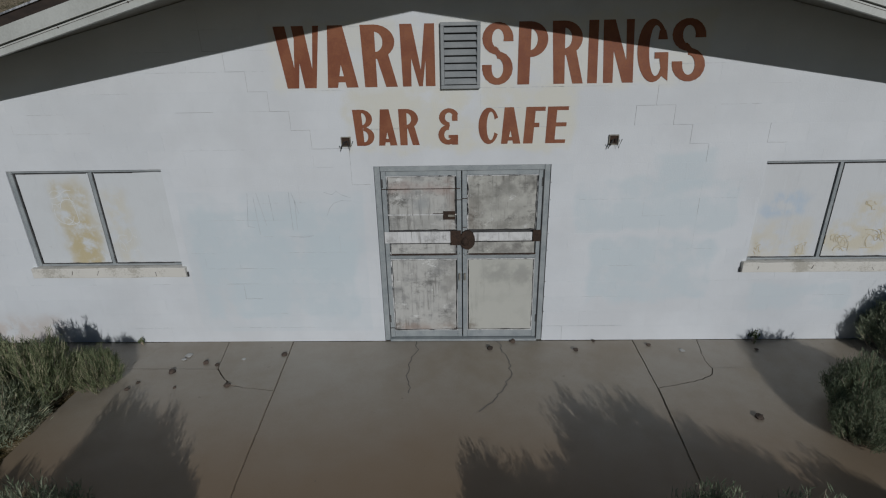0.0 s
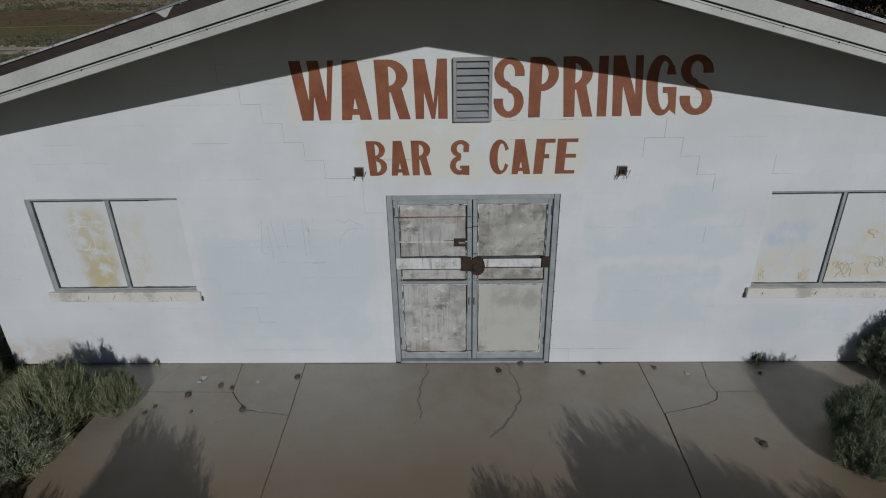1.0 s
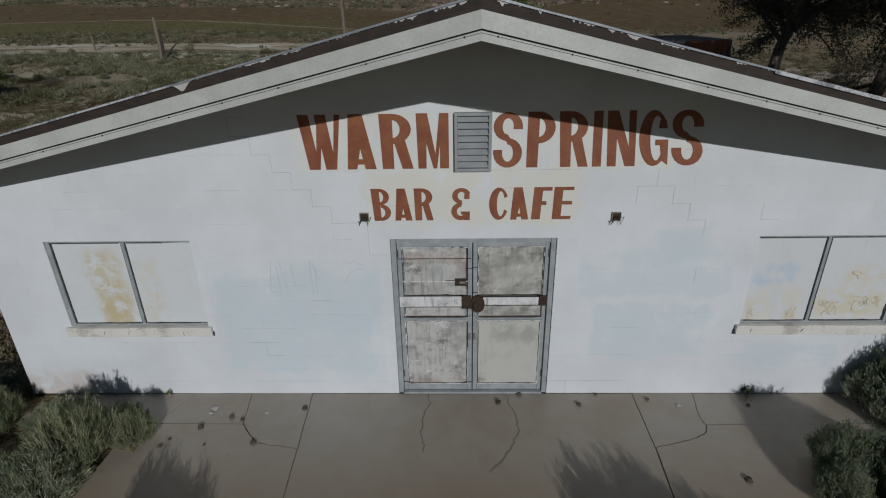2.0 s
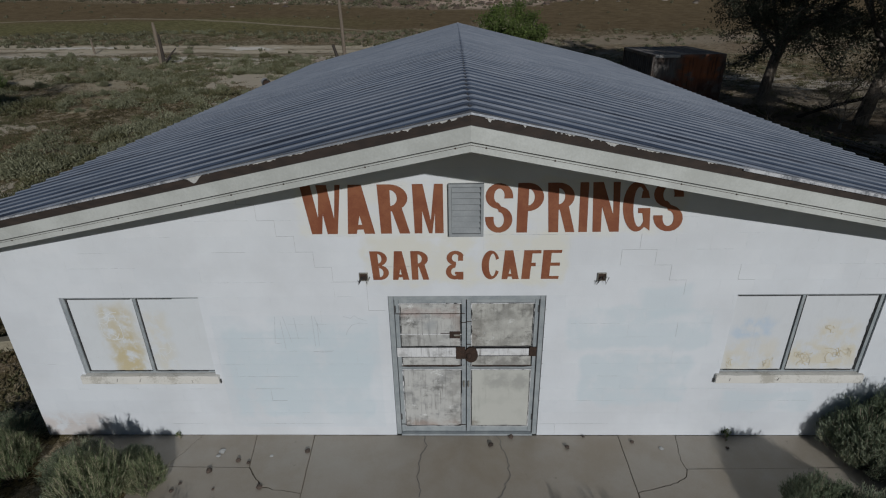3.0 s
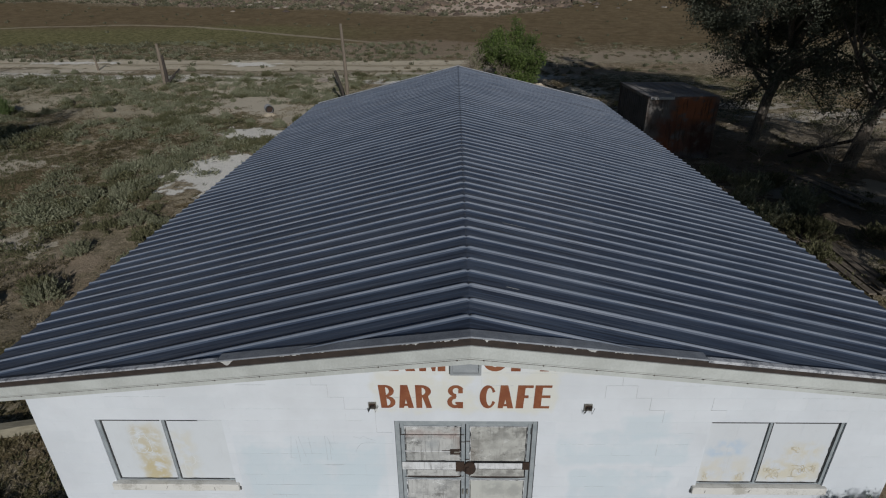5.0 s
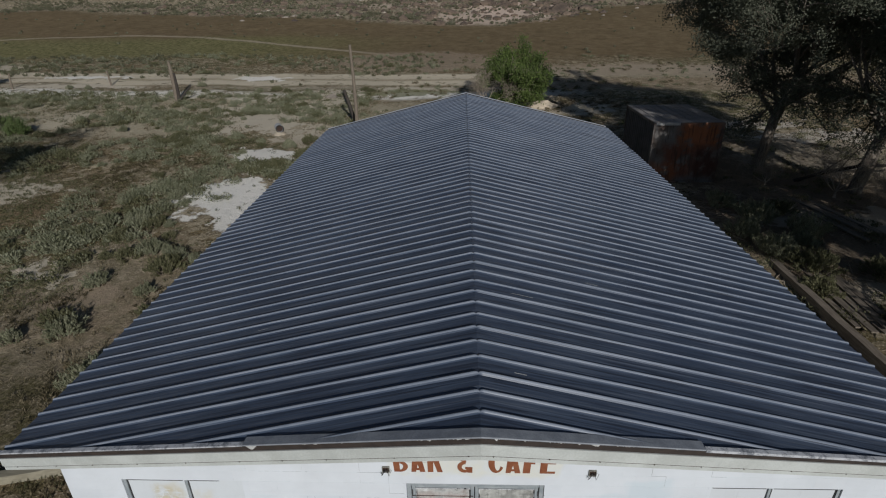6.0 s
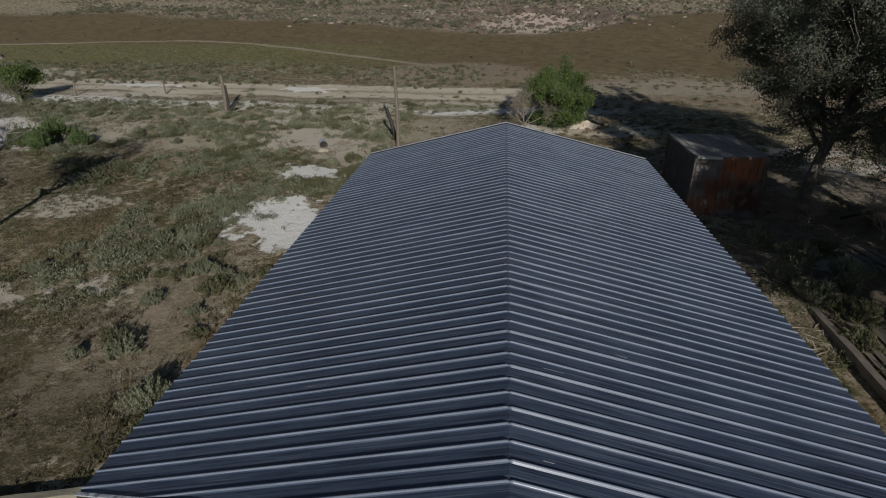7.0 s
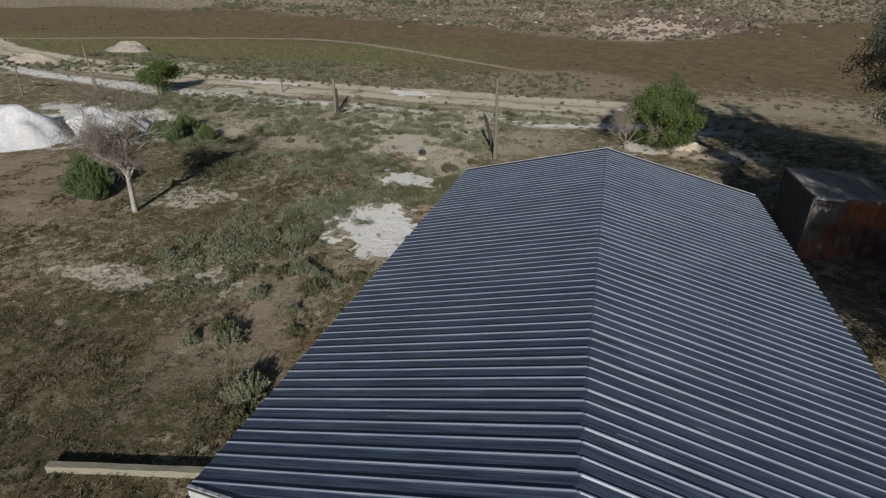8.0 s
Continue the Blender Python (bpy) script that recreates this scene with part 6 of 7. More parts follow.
def build_sage_belt():
    rng = random.Random(77)
    pale, dull = [], []
    while len(pale) + len(dull) < 620:
        x, y = rng.uniform(-44, -7.2), rng.uniform(19, 37.5)
        thick = noise.noise((x * 0.16, y * 0.2, 31)) + 0.045 * (y - 25)
        if thick < -0.05 or (-13 < x < -7 and y < 24.5) or (-28 < x < -24.5 and 26.5 < y < 32) or (-15 < x < -11.5 and 28 < y < 31.5) or (-46 < x < -31 and y < 31):
            continue
        (pale if rng.random() < 0.62 else dull).append((x, y, rng.uniform(0.22, 0.55)))
    for _ in range(110):
        u = rng.random()
        x, y = -15.5 + 5.0 * u + rng.gauss(0, 1.1), 11.0 + 11.0 * u + rng.gauss(0, 1.0)
        if x < -7 and not (-12 < x and 13.6 < y < 24.4):
            (pale if rng.random() < 0.75 else dull).append((x, y, rng.choice((0.2, 0.3, 0.45, 0.6)) * rng.uniform(0.8, 1.2)))
    for _ in range(60):
        (pale if rng.random() < 0.4 else dull).append((rng.uniform(-10.6, -7.2), rng.gauss(20.6, 0.6), rng.uniform(0.22, 0.50)))
    for _ in range(42):
        u = rng.random()
        pale.append((-17.5 + 6.5 * u + rng.gauss(0, 1.6), 12.0 + 9.0 * u + rng.gauss(0, 1.6), rng.uniform(0.35, 0.62)))
    for _ in range(420):
        x, y = rng.uniform(-70, -2), rng.uniform(46, 58)
        if noise.noise((x * 0.1, y * 0.2, 3)) > -0.1:
            (pale if rng.random() < 0.5 else dull).append((x, y, rng.uniform(0.25, 0.5)))
    slope = []
    while len(slope) < 420:
        x, y = rng.uniform(-100, 70), rng.uniform(86, 140)
        if y > min(84 + max(-0.33 * x, 1.25 * (x - 8)), 112) and noise.noise((x * 0.06, y * 0.09, 41)) > -0.1 and ((x - 5) / 9) ** 2 + ((y - 98) / 11) ** 2 > 1:
            slope.append((x, y, rng.uniform(0.35, 1.0)))
    dome_stuff("slope_scrub", slope, 90, 0.30, 0.12, M["sage_far"], 29, "dark round scrub on the stony slope", "scrub")
    dome_stuff("sage_belt", pale, 190, 0.13, 0.045, M["sage"], 25, "belt of low pale sagebrush before the track", "scrub")
    dome_stuff("greasewood_belt", dull, 190, 0.13, 0.045, M["sage_green"], 26, "low dull green brush among the sage", "scrub")


build_sage_belt()


def build_tufts():
    rng = random.Random(44)
    brown, olive = [], []
    while len(brown) + len(olive) < 4800:
        x, y = rng.uniform(-34, -6.7), rng.uniform(-2.5, 24)
        if rng.random() > 0.25 + 1.7 * noise.noise((x * 0.5, y * 0.5, 17)) or (-12.3 < x < -7.0 and 12.6 < y < 24.4):
            continue
        (olive if noise.noise((x * 0.12, y * 0.12, 5)) > 0.05 else brown).append((x, y, rng.uniform(0.07, 0.19)))
    for _ in range(70):
        olive.append((rng.uniform(-12.2, -7.4), rng.uniform(13.4, 24.2), rng.uniform(0.05, 0.17)))
    dome_stuff("dry_tufts", brown, 24, 0.085, 0.028, M["tuft"], 27, "small brown dried tufts over the bare soil", "grass")
    dome_stuff("olive_tufts", olive, 24, 0.085, 0.028, M["sage_green"], 28, "small olive tufts over the bare soil", "grass")


build_tufts()


def build_shade_litter():
    """Fallen sticks and low growth under the shade trees."""
    rng = np.random.default_rng(91)
    xy = rng.uniform((8.6, 5.0), (23.0, 30.0), (2600, 2))
    keep = [not (7.9 < x < 11.9 and 18.0 < y < 23.4) and noise.noise((x * 0.35, y * 0.35, 6)) > -0.15 for x, y in xy]
    xy = xy[np.array(keep)]
    cs = np.array([(x, y, ground_z(x, y) + 0.03) for x, y in xy])
    ds = rng.normal(size=cs.shape) * np.array((1, 1, 0.12))
    me = leaf_mesh("fallen_sticks", cs, ds, 0.75, 0.035, rng)
    me.materials.append(M["dead_twig"])
    tagged(new("fallen_sticks", me), "grey fallen sticks strewn under the shade trees", "sticks", kind="stuff")
    low = [(x, y, k) for x, y, k in zip(rng.uniform(7.4, 22, 420), rng.uniform(3, 30, 420), rng.uniform(0.12, 0.42, 420)) if noise.noise((x * 0.3, y * 0.3, 14)) > 0.0 and not (7.9 < x < 11.9 and 17.8 < y < 23.4)]
    dome_stuff("shade_growth", low, 110, 0.10, 0.035, M["sage_green"], 92, "low dull green growth in the tree shade", "scrub")


build_shade_litter()


def build_back_growth():
    """Weeds and small brush on the bare ground between the building and the flat."""
    rng = random.Random(57)
    weed, straw, sage = [], [], []
    while len(weed) + len(straw) + len(sage) < 560:
        x, y = rng.uniform(-8, 26), rng.uniform(28, 56)
        if noise.noise((x * 0.16, y * 0.22, 19)) < -0.08 or (41 < y < 46 and x < 4 and rng.random() < 0.8):
            continue
        rng.choice((weed, straw, straw, sage)).append((x, y, rng.uniform(0.10, 0.34)))
    for _ in range(90):
        straw.append((rng.gauss(6.4, 1.6), rng.gauss(33.6, 1.3), rng.uniform(0.10, 0.30)))
    dome_stuff("back_weeds", weed, 90, 0.11, 0.04, M["sage_green"], 93, "low green weeds on the bare ground behind the building", "weeds")
    dome_stuff("back_straw", straw, 90, 0.11, 0.035, M["straw"], 94, "bleached straw clumps on the bare ground behind the building", "grass")
    dome_stuff("back_sage", sage, 110, 0.12, 0.04, M["sage"], 95, "small pale sage on the bare ground behind the building", "scrub")


build_back_growth()


# ---------------------------------------------------------------- trees
def grow(bm, start, direction, length, radius, depth, rng, tips, kink=0.35, up=0.15, sides=6):
    pts, radii, p, d = [start], [radius], Vector(start), Vector(direction).normalized()
    n = 5
    for i in range(n):
        d = (d + Vector((rng.gauss(0, kink), rng.gauss(0, kink), rng.gauss(0, kink) + up)) * 0.35).normalized()
        p = p + d * (length / n)
        pts.append(p.copy())
        radii.append(radius * (1 - 0.55 * (i + 1) / n))
        if depth == 0 or (i >= 2 and depth <= 1):
            tips.append(p.copy())
    tube(bm, pts, radii, sides if depth > 1 else 4)
    if depth > 0:
        for k in range(rng.choice((2, 3, 3))):
            i = rng.choice((2, 3, 4, 5))
            nd = (d + Vector((rng.gauss(0, 0.75), rng.gauss(0, 0.75), rng.gauss(0.1, 0.45)))).normalized()
            grow(bm, pts[i], nd, length * rng.uniform(0.6, 0.8), radii[i] * 0.72, depth - 1, rng, tips, kink, up, sides)


def tree(name, at, height, trunk_h, trunk_r, limbs, depth, per, blob, leaf, width, bark, leaves, seed, label, group="", lean=(0, 0), category="tree", flat=0.8, twigs=0, rise=0.0, twig_paint=None, twig_len=0.55, skirt=0, twig_width=0.012, reach=(1.5, 2.4), spring=0.25, span=(0.42, 0.6), droop=-0.05, bias=(0, 0, 0)):
    rng, nrng = random.Random(seed), np.random.default_rng(seed)
    t = thing(name, at, label, category, group)
    bm, tips = bmesh.new(), []
    top = Vector((lean[0], lean[1], trunk_h))
    mid = Vector((lean[0] * 0.35 + rng.uniform(-0.1, 0.1), lean[1] * 0.35, trunk_h * 0.5))
    tube(bm, [(0, 0, -0.25), (0, 0, 0.15), mid, top], [trunk_r * 1.5, trunk_r * 1.1, trunk_r * 0.9, trunk_r * 0.72], 9)
    part("trunk", bm, bark, t, "", True)
    for k in range(limbs):
        bm = bmesh.new()
        a = 2 * math.pi * (k + rng.uniform(-0.3, 0.3)) / limbs
        d = Vector((math.cos(a), math.sin(a), rng.uniform(0.45, 1.3) + rise)) + Vector(bias)
        grow(bm, top.lerp(mid, rng.uniform(0, spring) * 2), d, (height - trunk_h) * rng.uniform(*span), trunk_r * 0.5, depth, rng, tips)
        part("limb", bm, bark, t, "", True)
    for k in range(skirt):
        bm = bmesh.new()
        a = 2 * math.pi * (k + rng.uniform(-0.35, 0.35)) / skirt
        start = mid.lerp(top, rng.uniform(0.2, 1.0))
        grow(bm, start, Vector((math.cos(a), math.sin(a), rng.uniform(-0.1, 0.7))), rng.uniform(*reach), trunk_r * 0.3, 1, rng, tips, 0.4, droop)
        part("limb", bm, bark, t, "", True)
    if twigs:
        cs = np.repeat(np.array([tuple(p) for p in tips]), twigs, axis=0)
        ds = nrng.normal(size=cs.shape) + np.array((0, 0, 0.5))
        me = leaf_mesh("twigs", cs + ds / np.linalg.norm(ds, axis=1, keepdims=True) * 0.25, ds, twig_len, twig_width, nrng)
        me.materials.append(twig_paint or bark)
        c = new("twig", me)
        c.parent = t
        c["kind"] = "stuff"
    if leaves:
        cs, ds = [], []
        for p in tips:
            m = int(per * nrng.uniform(0.4, 1.4))
            off = nrng.normal(size=(m, 3)) * np.array((blob, blob, blob * flat)) * 0.55
            cs.append(np.array(p) + off)
            ds.append(nrng.normal(size=(m, 3)) + np.array((0, 0, -0.4)))
        me = leaf_mesh("crown", np.concatenate(cs), np.concatenate(ds), leaf, width, nrng)
        me.materials.append(leaves)
        c = new("crown", me)
        c.parent = t
    return t


def build_trees():
    lab = "tall dark-leaved shade tree with a pale forked trunk"
    near = "shade trees beside the building"
    a = tree("shade_tree", on_ground(14.5, 20.9), 13.4, 4.3, 0.25, 9, 4, 54, 0.40, 0.125, 0.06, M["bark"], M["tree_leaf"], 31, lab, near, (1.2, 0.4), flat=0.9, rise=0.15, twigs=1, skirt=18, reach=(1.9, 3.0), droop=-0.22, spring=0.5, span=(0.34, 0.52), twig_paint=M["dead_twig"])
    b = tree("shade_tree", on_ground(16.8, 17.2), 12.4, 4.2, 0.26, 9, 4, 46, 0.40, 0.125, 0.06, M["bark"], M["tree_leaf"], 32, lab, near, (1.5, 0.4), flat=0.9, rise=0.15, twigs=1, skirt=11, reach=(2.0, 3.2), droop=-0.22, spring=0.5, span=(0.34, 0.52), twig_paint=M["dead_twig"])
    c = tree("shade_tree", on_ground(13.95, 4.9), 11.2, 4.2, 0.26, 8, 3, 46, 0.40, 0.17, 0.08, M["bark"], M["tree_leaf"], 33, "tall thinly leaved shade tree with a pale forked trunk", near, (0.3, 1.2), flat=0.9, rise=0.2, twigs=1, skirt=8, reach=(2.0, 3.2), droop=-0.1, spring=0.5, span=(0.4, 0.56))
    for s, x, y, k, rz in ((c, 16.0, 7.0, 0.95, 200), (c, 20.5, -3.5, 0.95, 330)):
        copy_thing(s, pose(*on_ground(x, y), 0, 0, rz) @ Matrix.Scale(k, 4))
    dry = tree("dead_brush", on_ground(15.6, 16.6), 2.2, 0.3, 0.05, 5, 3, 0, 0, 0, 0, M["dead_twig"], None, 61, "tangle of bare grey dead branches beside a tree", "dead brush", twigs=2, category="brush")
    for x, y, k, rz in ((18.4, 16.2, 0.9, 100), (13.4, 18.0, 0.6, 220), (16.8, 14.2, 0.8, 170)):
        copy_thing(dry, pose(*on_ground(x, y), 0, 0, rz) @ Matrix.Scale(k, 4))
    fallen = thing("fallen_branch", on_ground(15.0, 18.6), "long bare fallen branch propped among the trees", "branch")
    bm, tips = bmesh.new(), []
    tube(bm, [(0, 0, 0.0), (0.9, -0.3, 0.45), (2.2, -0.7, 0.9), (3.6, -1.0, 1.0), (5.6, -1.3, 1.1)], [0.10, 0.09, 0.08, 0.06, 0.03], 7)
    rng = random.Random(71)
    for k in range(7):
        x = 0.9 + 0.65 * k
        grow(bm, Vector((x, -0.3 * x, min(1.0, 0.42 * x))), Vector((rng.uniform(-0.2, 1), rng.uniform(-0.6, 0.6), rng.uniform(0.2, 1.0))), rng.uniform(0.9, 1.5), 0.035, 1, rng, tips)
    part("limb", bm, M["dark_post"], fallen, "", True)
    tree("green_tree", on_ground(2.8, 33.2), 3.9, 0.6, 0.16, 8, 3, 64, 0.38, 0.16, 0.07, M["bark"], M["green_leaf"], 45, "low bright green tree with bare lower twigs", "", (0.7, 0), twigs=4, twig_paint=M["dead_twig"], rise=0.05, span=(0.40, 0.56), bias=(0.4, 0, 0))
    copy_thing(dry, pose(*on_ground(1.4, 32.2), 0, 0, 50) @ Matrix.Scale(1.2, 4))
    tree("small_tree", on_ground(-40.5, 37.0), 3.2, 1.2, 0.09, 5, 2, 44, 0.55, 0.20, 0.10, M["bark"], M["green_leaf"], 42, "small round green tree by the track")
    tree("dead_tree", on_ground(-22.25, 14.37), 7.8, 4.1, 0.125, 9, 3, 0, 0, 0, 0, M["dead"], None, 51, "bare bleached dead tree leaning over, with thin spreading branches", "", (1.8, -1.25), twigs=4, rise=1.0,
         twig_paint=M["bare_twig"], twig_len=0.6, skirt=12, twig_width=0.016, reach=(0.9, 1.6), spring=0.75, span=(0.38, 0.54), droop=0.08, bias=(0.75, -0.6, 0))
    s = shrub("green_bush", on_ground(-26.2, 15.6), 1.35, 2.3, 260, 30, 0.17, 0.055, M["sage_dark"], 43, "bright green bush behind the dead tree", group="green bushes in the field")
    for x, y, k in ((-28.4, 24.6, 0.7), (-26.6, 25.6, 0.55), (-30.2, 25.0, 0.6), (-29.3, 26.8, 0.65), (-27.4, 16.6, 0.8), (-25.3, 14.9, 0.6), (-31.5, 24.0, 0.5)):
        copy_thing(s, pose(*on_ground(x, y), 0, 0, x * 40) @ Matrix.Scale(k, 4))


build_trees()


# ---------------------------------------------------------------- things in the field
def build_container():
    x0, x1, y0, y1, z0, z1 = 8.3, 11.4, 18.55, 22.9, 0.56, 3.33
    c = thing("storage_container", ((x0 + x1) / 2, (y0 + y1) / 2, z0), "rust-streaked steel storage container under the trees", "container")
    ox, oy = (x0 + x1) / 2, (y0 + y1) / 2
    h = z1 - z0

    def wavy(length, height, pitch=0.28, depth=0.035):
        bm = bmesh.new()
        pts, x = [], 0.0
        while x < length - pitch:
            pts += [(x, 0), (x + pitch * 0.3, 0), (x + pitch * 0.5, depth), (x + pitch * 0.8, depth)]
            x += pitch
        pts.append((length, 0))
        rows = [[bm.verts.new((px, py, z)) for px, py in pts] for z in (0.0, height)]
        for i in range(len(pts) - 1):
            bm.faces.new((rows[0][i], rows[0][i + 1], rows[1][i + 1], rows[1][i]))
        return bm
    # the side turned from the sun gets its shade as a dark grey colour
    for length, at, rz, label in ((x1 - x0 - 0.2, (x0 - ox + 0.1, y0 - oy + 0.04, 0.12), 0, "rusty front with light and shade in its colour"), (y1 - y0 - 0.2, (x0 - ox + 0.04, y1 - oy - 0.1, 0.12), -90, "side with its shade put into dark grey"),
                                  (y1 - y0 - 0.2, (x1 - ox - 0.04, y0 - oy + 0.1, 0.12), 90, ""), (x1 - x0 - 0.2, (x1 - ox - 0.1, y1 - oy - 0.04, 0.12), 180, "")):
        p = part("wall_panel", wavy(length, h - 0.24, depth=0.035 if label != "rusty front with light and shade in its colour" else 0.012), M["shaded_sheet"] if label == "side with its shade put into dark grey" else M["rust"], c, label)
        p.matrix_basis = pose(*at, 0, 0, rz)
    for x in (x0, x1):
        for y in (y0, y1):
            part("corner_post", box(*sorted((x - ox, x - ox + (0.1 if x == x0 else -0.1))), *sorted((y - oy, y - oy + (0.1 if y == y0 else -0.1))), 0, h, 0.01), M["rust"], c)
    for z in (0.0, h - 0.115):
        for y in (y0, y1 - 0.09):
            split = x0 - ox + 1.15
            # left stretch of the top rail: whitish highlight put into its colour
            part("rail", box(x0 - ox + 0.102, split, y - oy, y - oy + 0.09, z, z + 0.115, 0.008), M["highlight_steel"] if z else M["rust"], c, "rail stretch with a whitish highlight in its colour" if z else "")
            part("rail", box(split + 0.002, x1 - ox - 0.102, y - oy, y - oy + 0.09, z, z + 0.115, 0.008), M["rust"], c)
        for x in (x0, x1 - 0.09):
            part("rail", box(x - ox, x - ox + 0.09, y0 - oy + 0.102, y1 - oy - 0.102, z, z + 0.115, 0.008), M["rust"], c)
    part("top", box(x0 - ox + 0.04, x1 - ox - 0.04, y0 - oy + 0.04, y1 - oy - 0.04, h - 0.03, h + 0.012, 0.01), M["roof_sheet"], c, "dusty pale sheet top")
    bm = bmesh.new()
    for k in range(7):
        x = x0 - ox + 0.3 + k * 0.36
        add_box(bm, x, x + 0.05, y0 - oy + 0.1, y1 - oy - 0.1, h + 0.013, h + 0.03)
    tagged(part("top_rib", bm, M["roof_sheet"], c), kind="stuff")


build_container()


def build_posts():
    p = thing("fence_post", on_ground(-21.4, 34.9), "weathered split wooden post with a leaning brace", "post")
    bm = bmesh.new()
    tube(bm, [(0, 0, -0.3), (0.03, 0, 1.0), (0.0, 0.02, 2.1), (-0.03, 0.0, 2.9)], [0.17, 0.16, 0.14, 0.09], 8)
    part("post", bm, M["post"], p)
    bm = bmesh.new()
    tube(bm, [(0.22, -0.1, -0.2), (0.24, -0.05, 1.0), (0.20, 0.0, 2.1)], [0.13, 0.12, 0.08], 7)
    part("brace", bm, M["dark_post"], p)
    bm = bmesh.new()
    tube(bm, [(0.3, -0.1, 0.2), (0.75, 0.1, 0.75), (1.15, 0.25, 1.15)], [0.08, 0.07, 0.04], 6)
    part("broken_limb", bm, M["dark_post"], p)
    q = thing("utility_pole", on_ground(-6.7, 28.0), "slender grey wooden pole standing behind the building", "pole")
    bm = bmesh.new()
    tube(bm, [(0, 0, -0.3), (0.02, 0, 1.6), (0.0, 0.03, 3.2), (-0.05, 0.0, 4.95)], [0.12, 0.11, 0.10, 0.08], 8)
    part("shaft", bm, M["post"], q)
    r = thing("leaning_post", on_ground(-7.1, 29.4), "short blackened post leaning beside the pole", "post")
    bm = bmesh.new()
    tube(bm, [(0.1, 0, -0.2), (-0.2, 0, 1.0), (-0.55, 0.1, 2.1)], [0.11, 0.11, 0.09], 7)
    part("shaft", bm, M["dark_post"], r)
    for i, (x, y, h, lean) in enumerate(((-53.5, 33.5, 2.6, 0.15), (-49.0, 37.5, 2.4, -0.1), (-44.5, 33.8, 4.6, -0.5), (-37.5, 39.5, 1.3, 0.1), (-30.0, 41.0, 1.2, -0.1))):
        f = thing("track_post", on_ground(x, y), "old grey wooden post beside the track", "post", "posts beside the track")
        bm = bmesh.new()
        tube(bm, [(0, 0, -0.2), (lean * 0.4, 0, h * 0.5), (lean, 0.02, h)], [0.09, 0.085, 0.06], 6)
        part("shaft", bm, M["post"], f)
        if i == 0:
            part("rail", box(-2.6, 0.1, -0.05, 0.05, 2.0, 2.15, 0.01), M["post"], f)


build_posts()


def mound(name, at, rx, ry, h, material, seed, label):
    bm = bmesh.new()
    n, rings = 40, 14
    prev = [bm.verts.new((0, 0, h))] * n
    for j in range(1, rings + 1):
        s = j / rings
        ring = []
        for i in range(n):
            a = 2 * math.pi * i / n
            k = 1 + 0.22 * noise.noise((math.cos(a) * 1.3 + seed, math.sin(a) * 1.3, s * 1.5))
            z = h * (0.5 + 0.5 * math.cos(math.pi * s ** 1.5)) * (1 + 0.45 * noise.noise((math.cos(a) * s * 3 + seed, math.sin(a) * s * 3, 4))) + 0.10 * noise.noise((math.cos(a) * s * 9 + seed, math.sin(a) * s * 9, 2)) - 0.25 * s
            ring.append(bm.verts.new((rx * s * k * math.cos(a), ry * s * k * math.sin(a), z)))
        for i in range(n):
            if j == 1:
                bm.faces.new((prev[0], ring[i], ring[(i + 1) % n]))
            else:
                bm.faces.new((prev[i], ring[i], ring[(i + 1) % n], prev[(i + 1) % n]))
        prev = ring
    ob = part(name, bm, material, None, "", True)
    ob.location = at
    return tagged(ob, label, "mound")


mound("spoil_mound", on_ground(-40.5, 22.5), 6.0, 3.4, 1.9, M["white_pile"], 1, "bright white mound of alkali spoil")
mound("spoil_mound", on_ground(-36.2, 26.2), 5.6, 2.6, 1.25, M["white_pile"], 5, "bright white mound of alkali spoil")
mound("soil_mound", on_ground(-66.5, 60.0), 4.6, 2.0, 1.15, M["stone"], 9, "tan soil mound beside the track")
for x, y, rx, ry, h, seed in ((5.4, 33.4, 2.2, 1.1, 0.36, 21), (7.8, 32.4, 1.8, 0.9, 0.34, 22), (6.6, 35.4, 2.0, 1.0, 0.30, 24)):
    mound("soil_mound", on_ground(x, y), rx, ry, h, M["ground"], seed, "low pale hump of bare soil behind the building")
mound("soil_mound", on_ground(-72.0, 50.0), 6.0, 2.4, 0.9, M["bank"], 12, "pale soil bank beside the track")


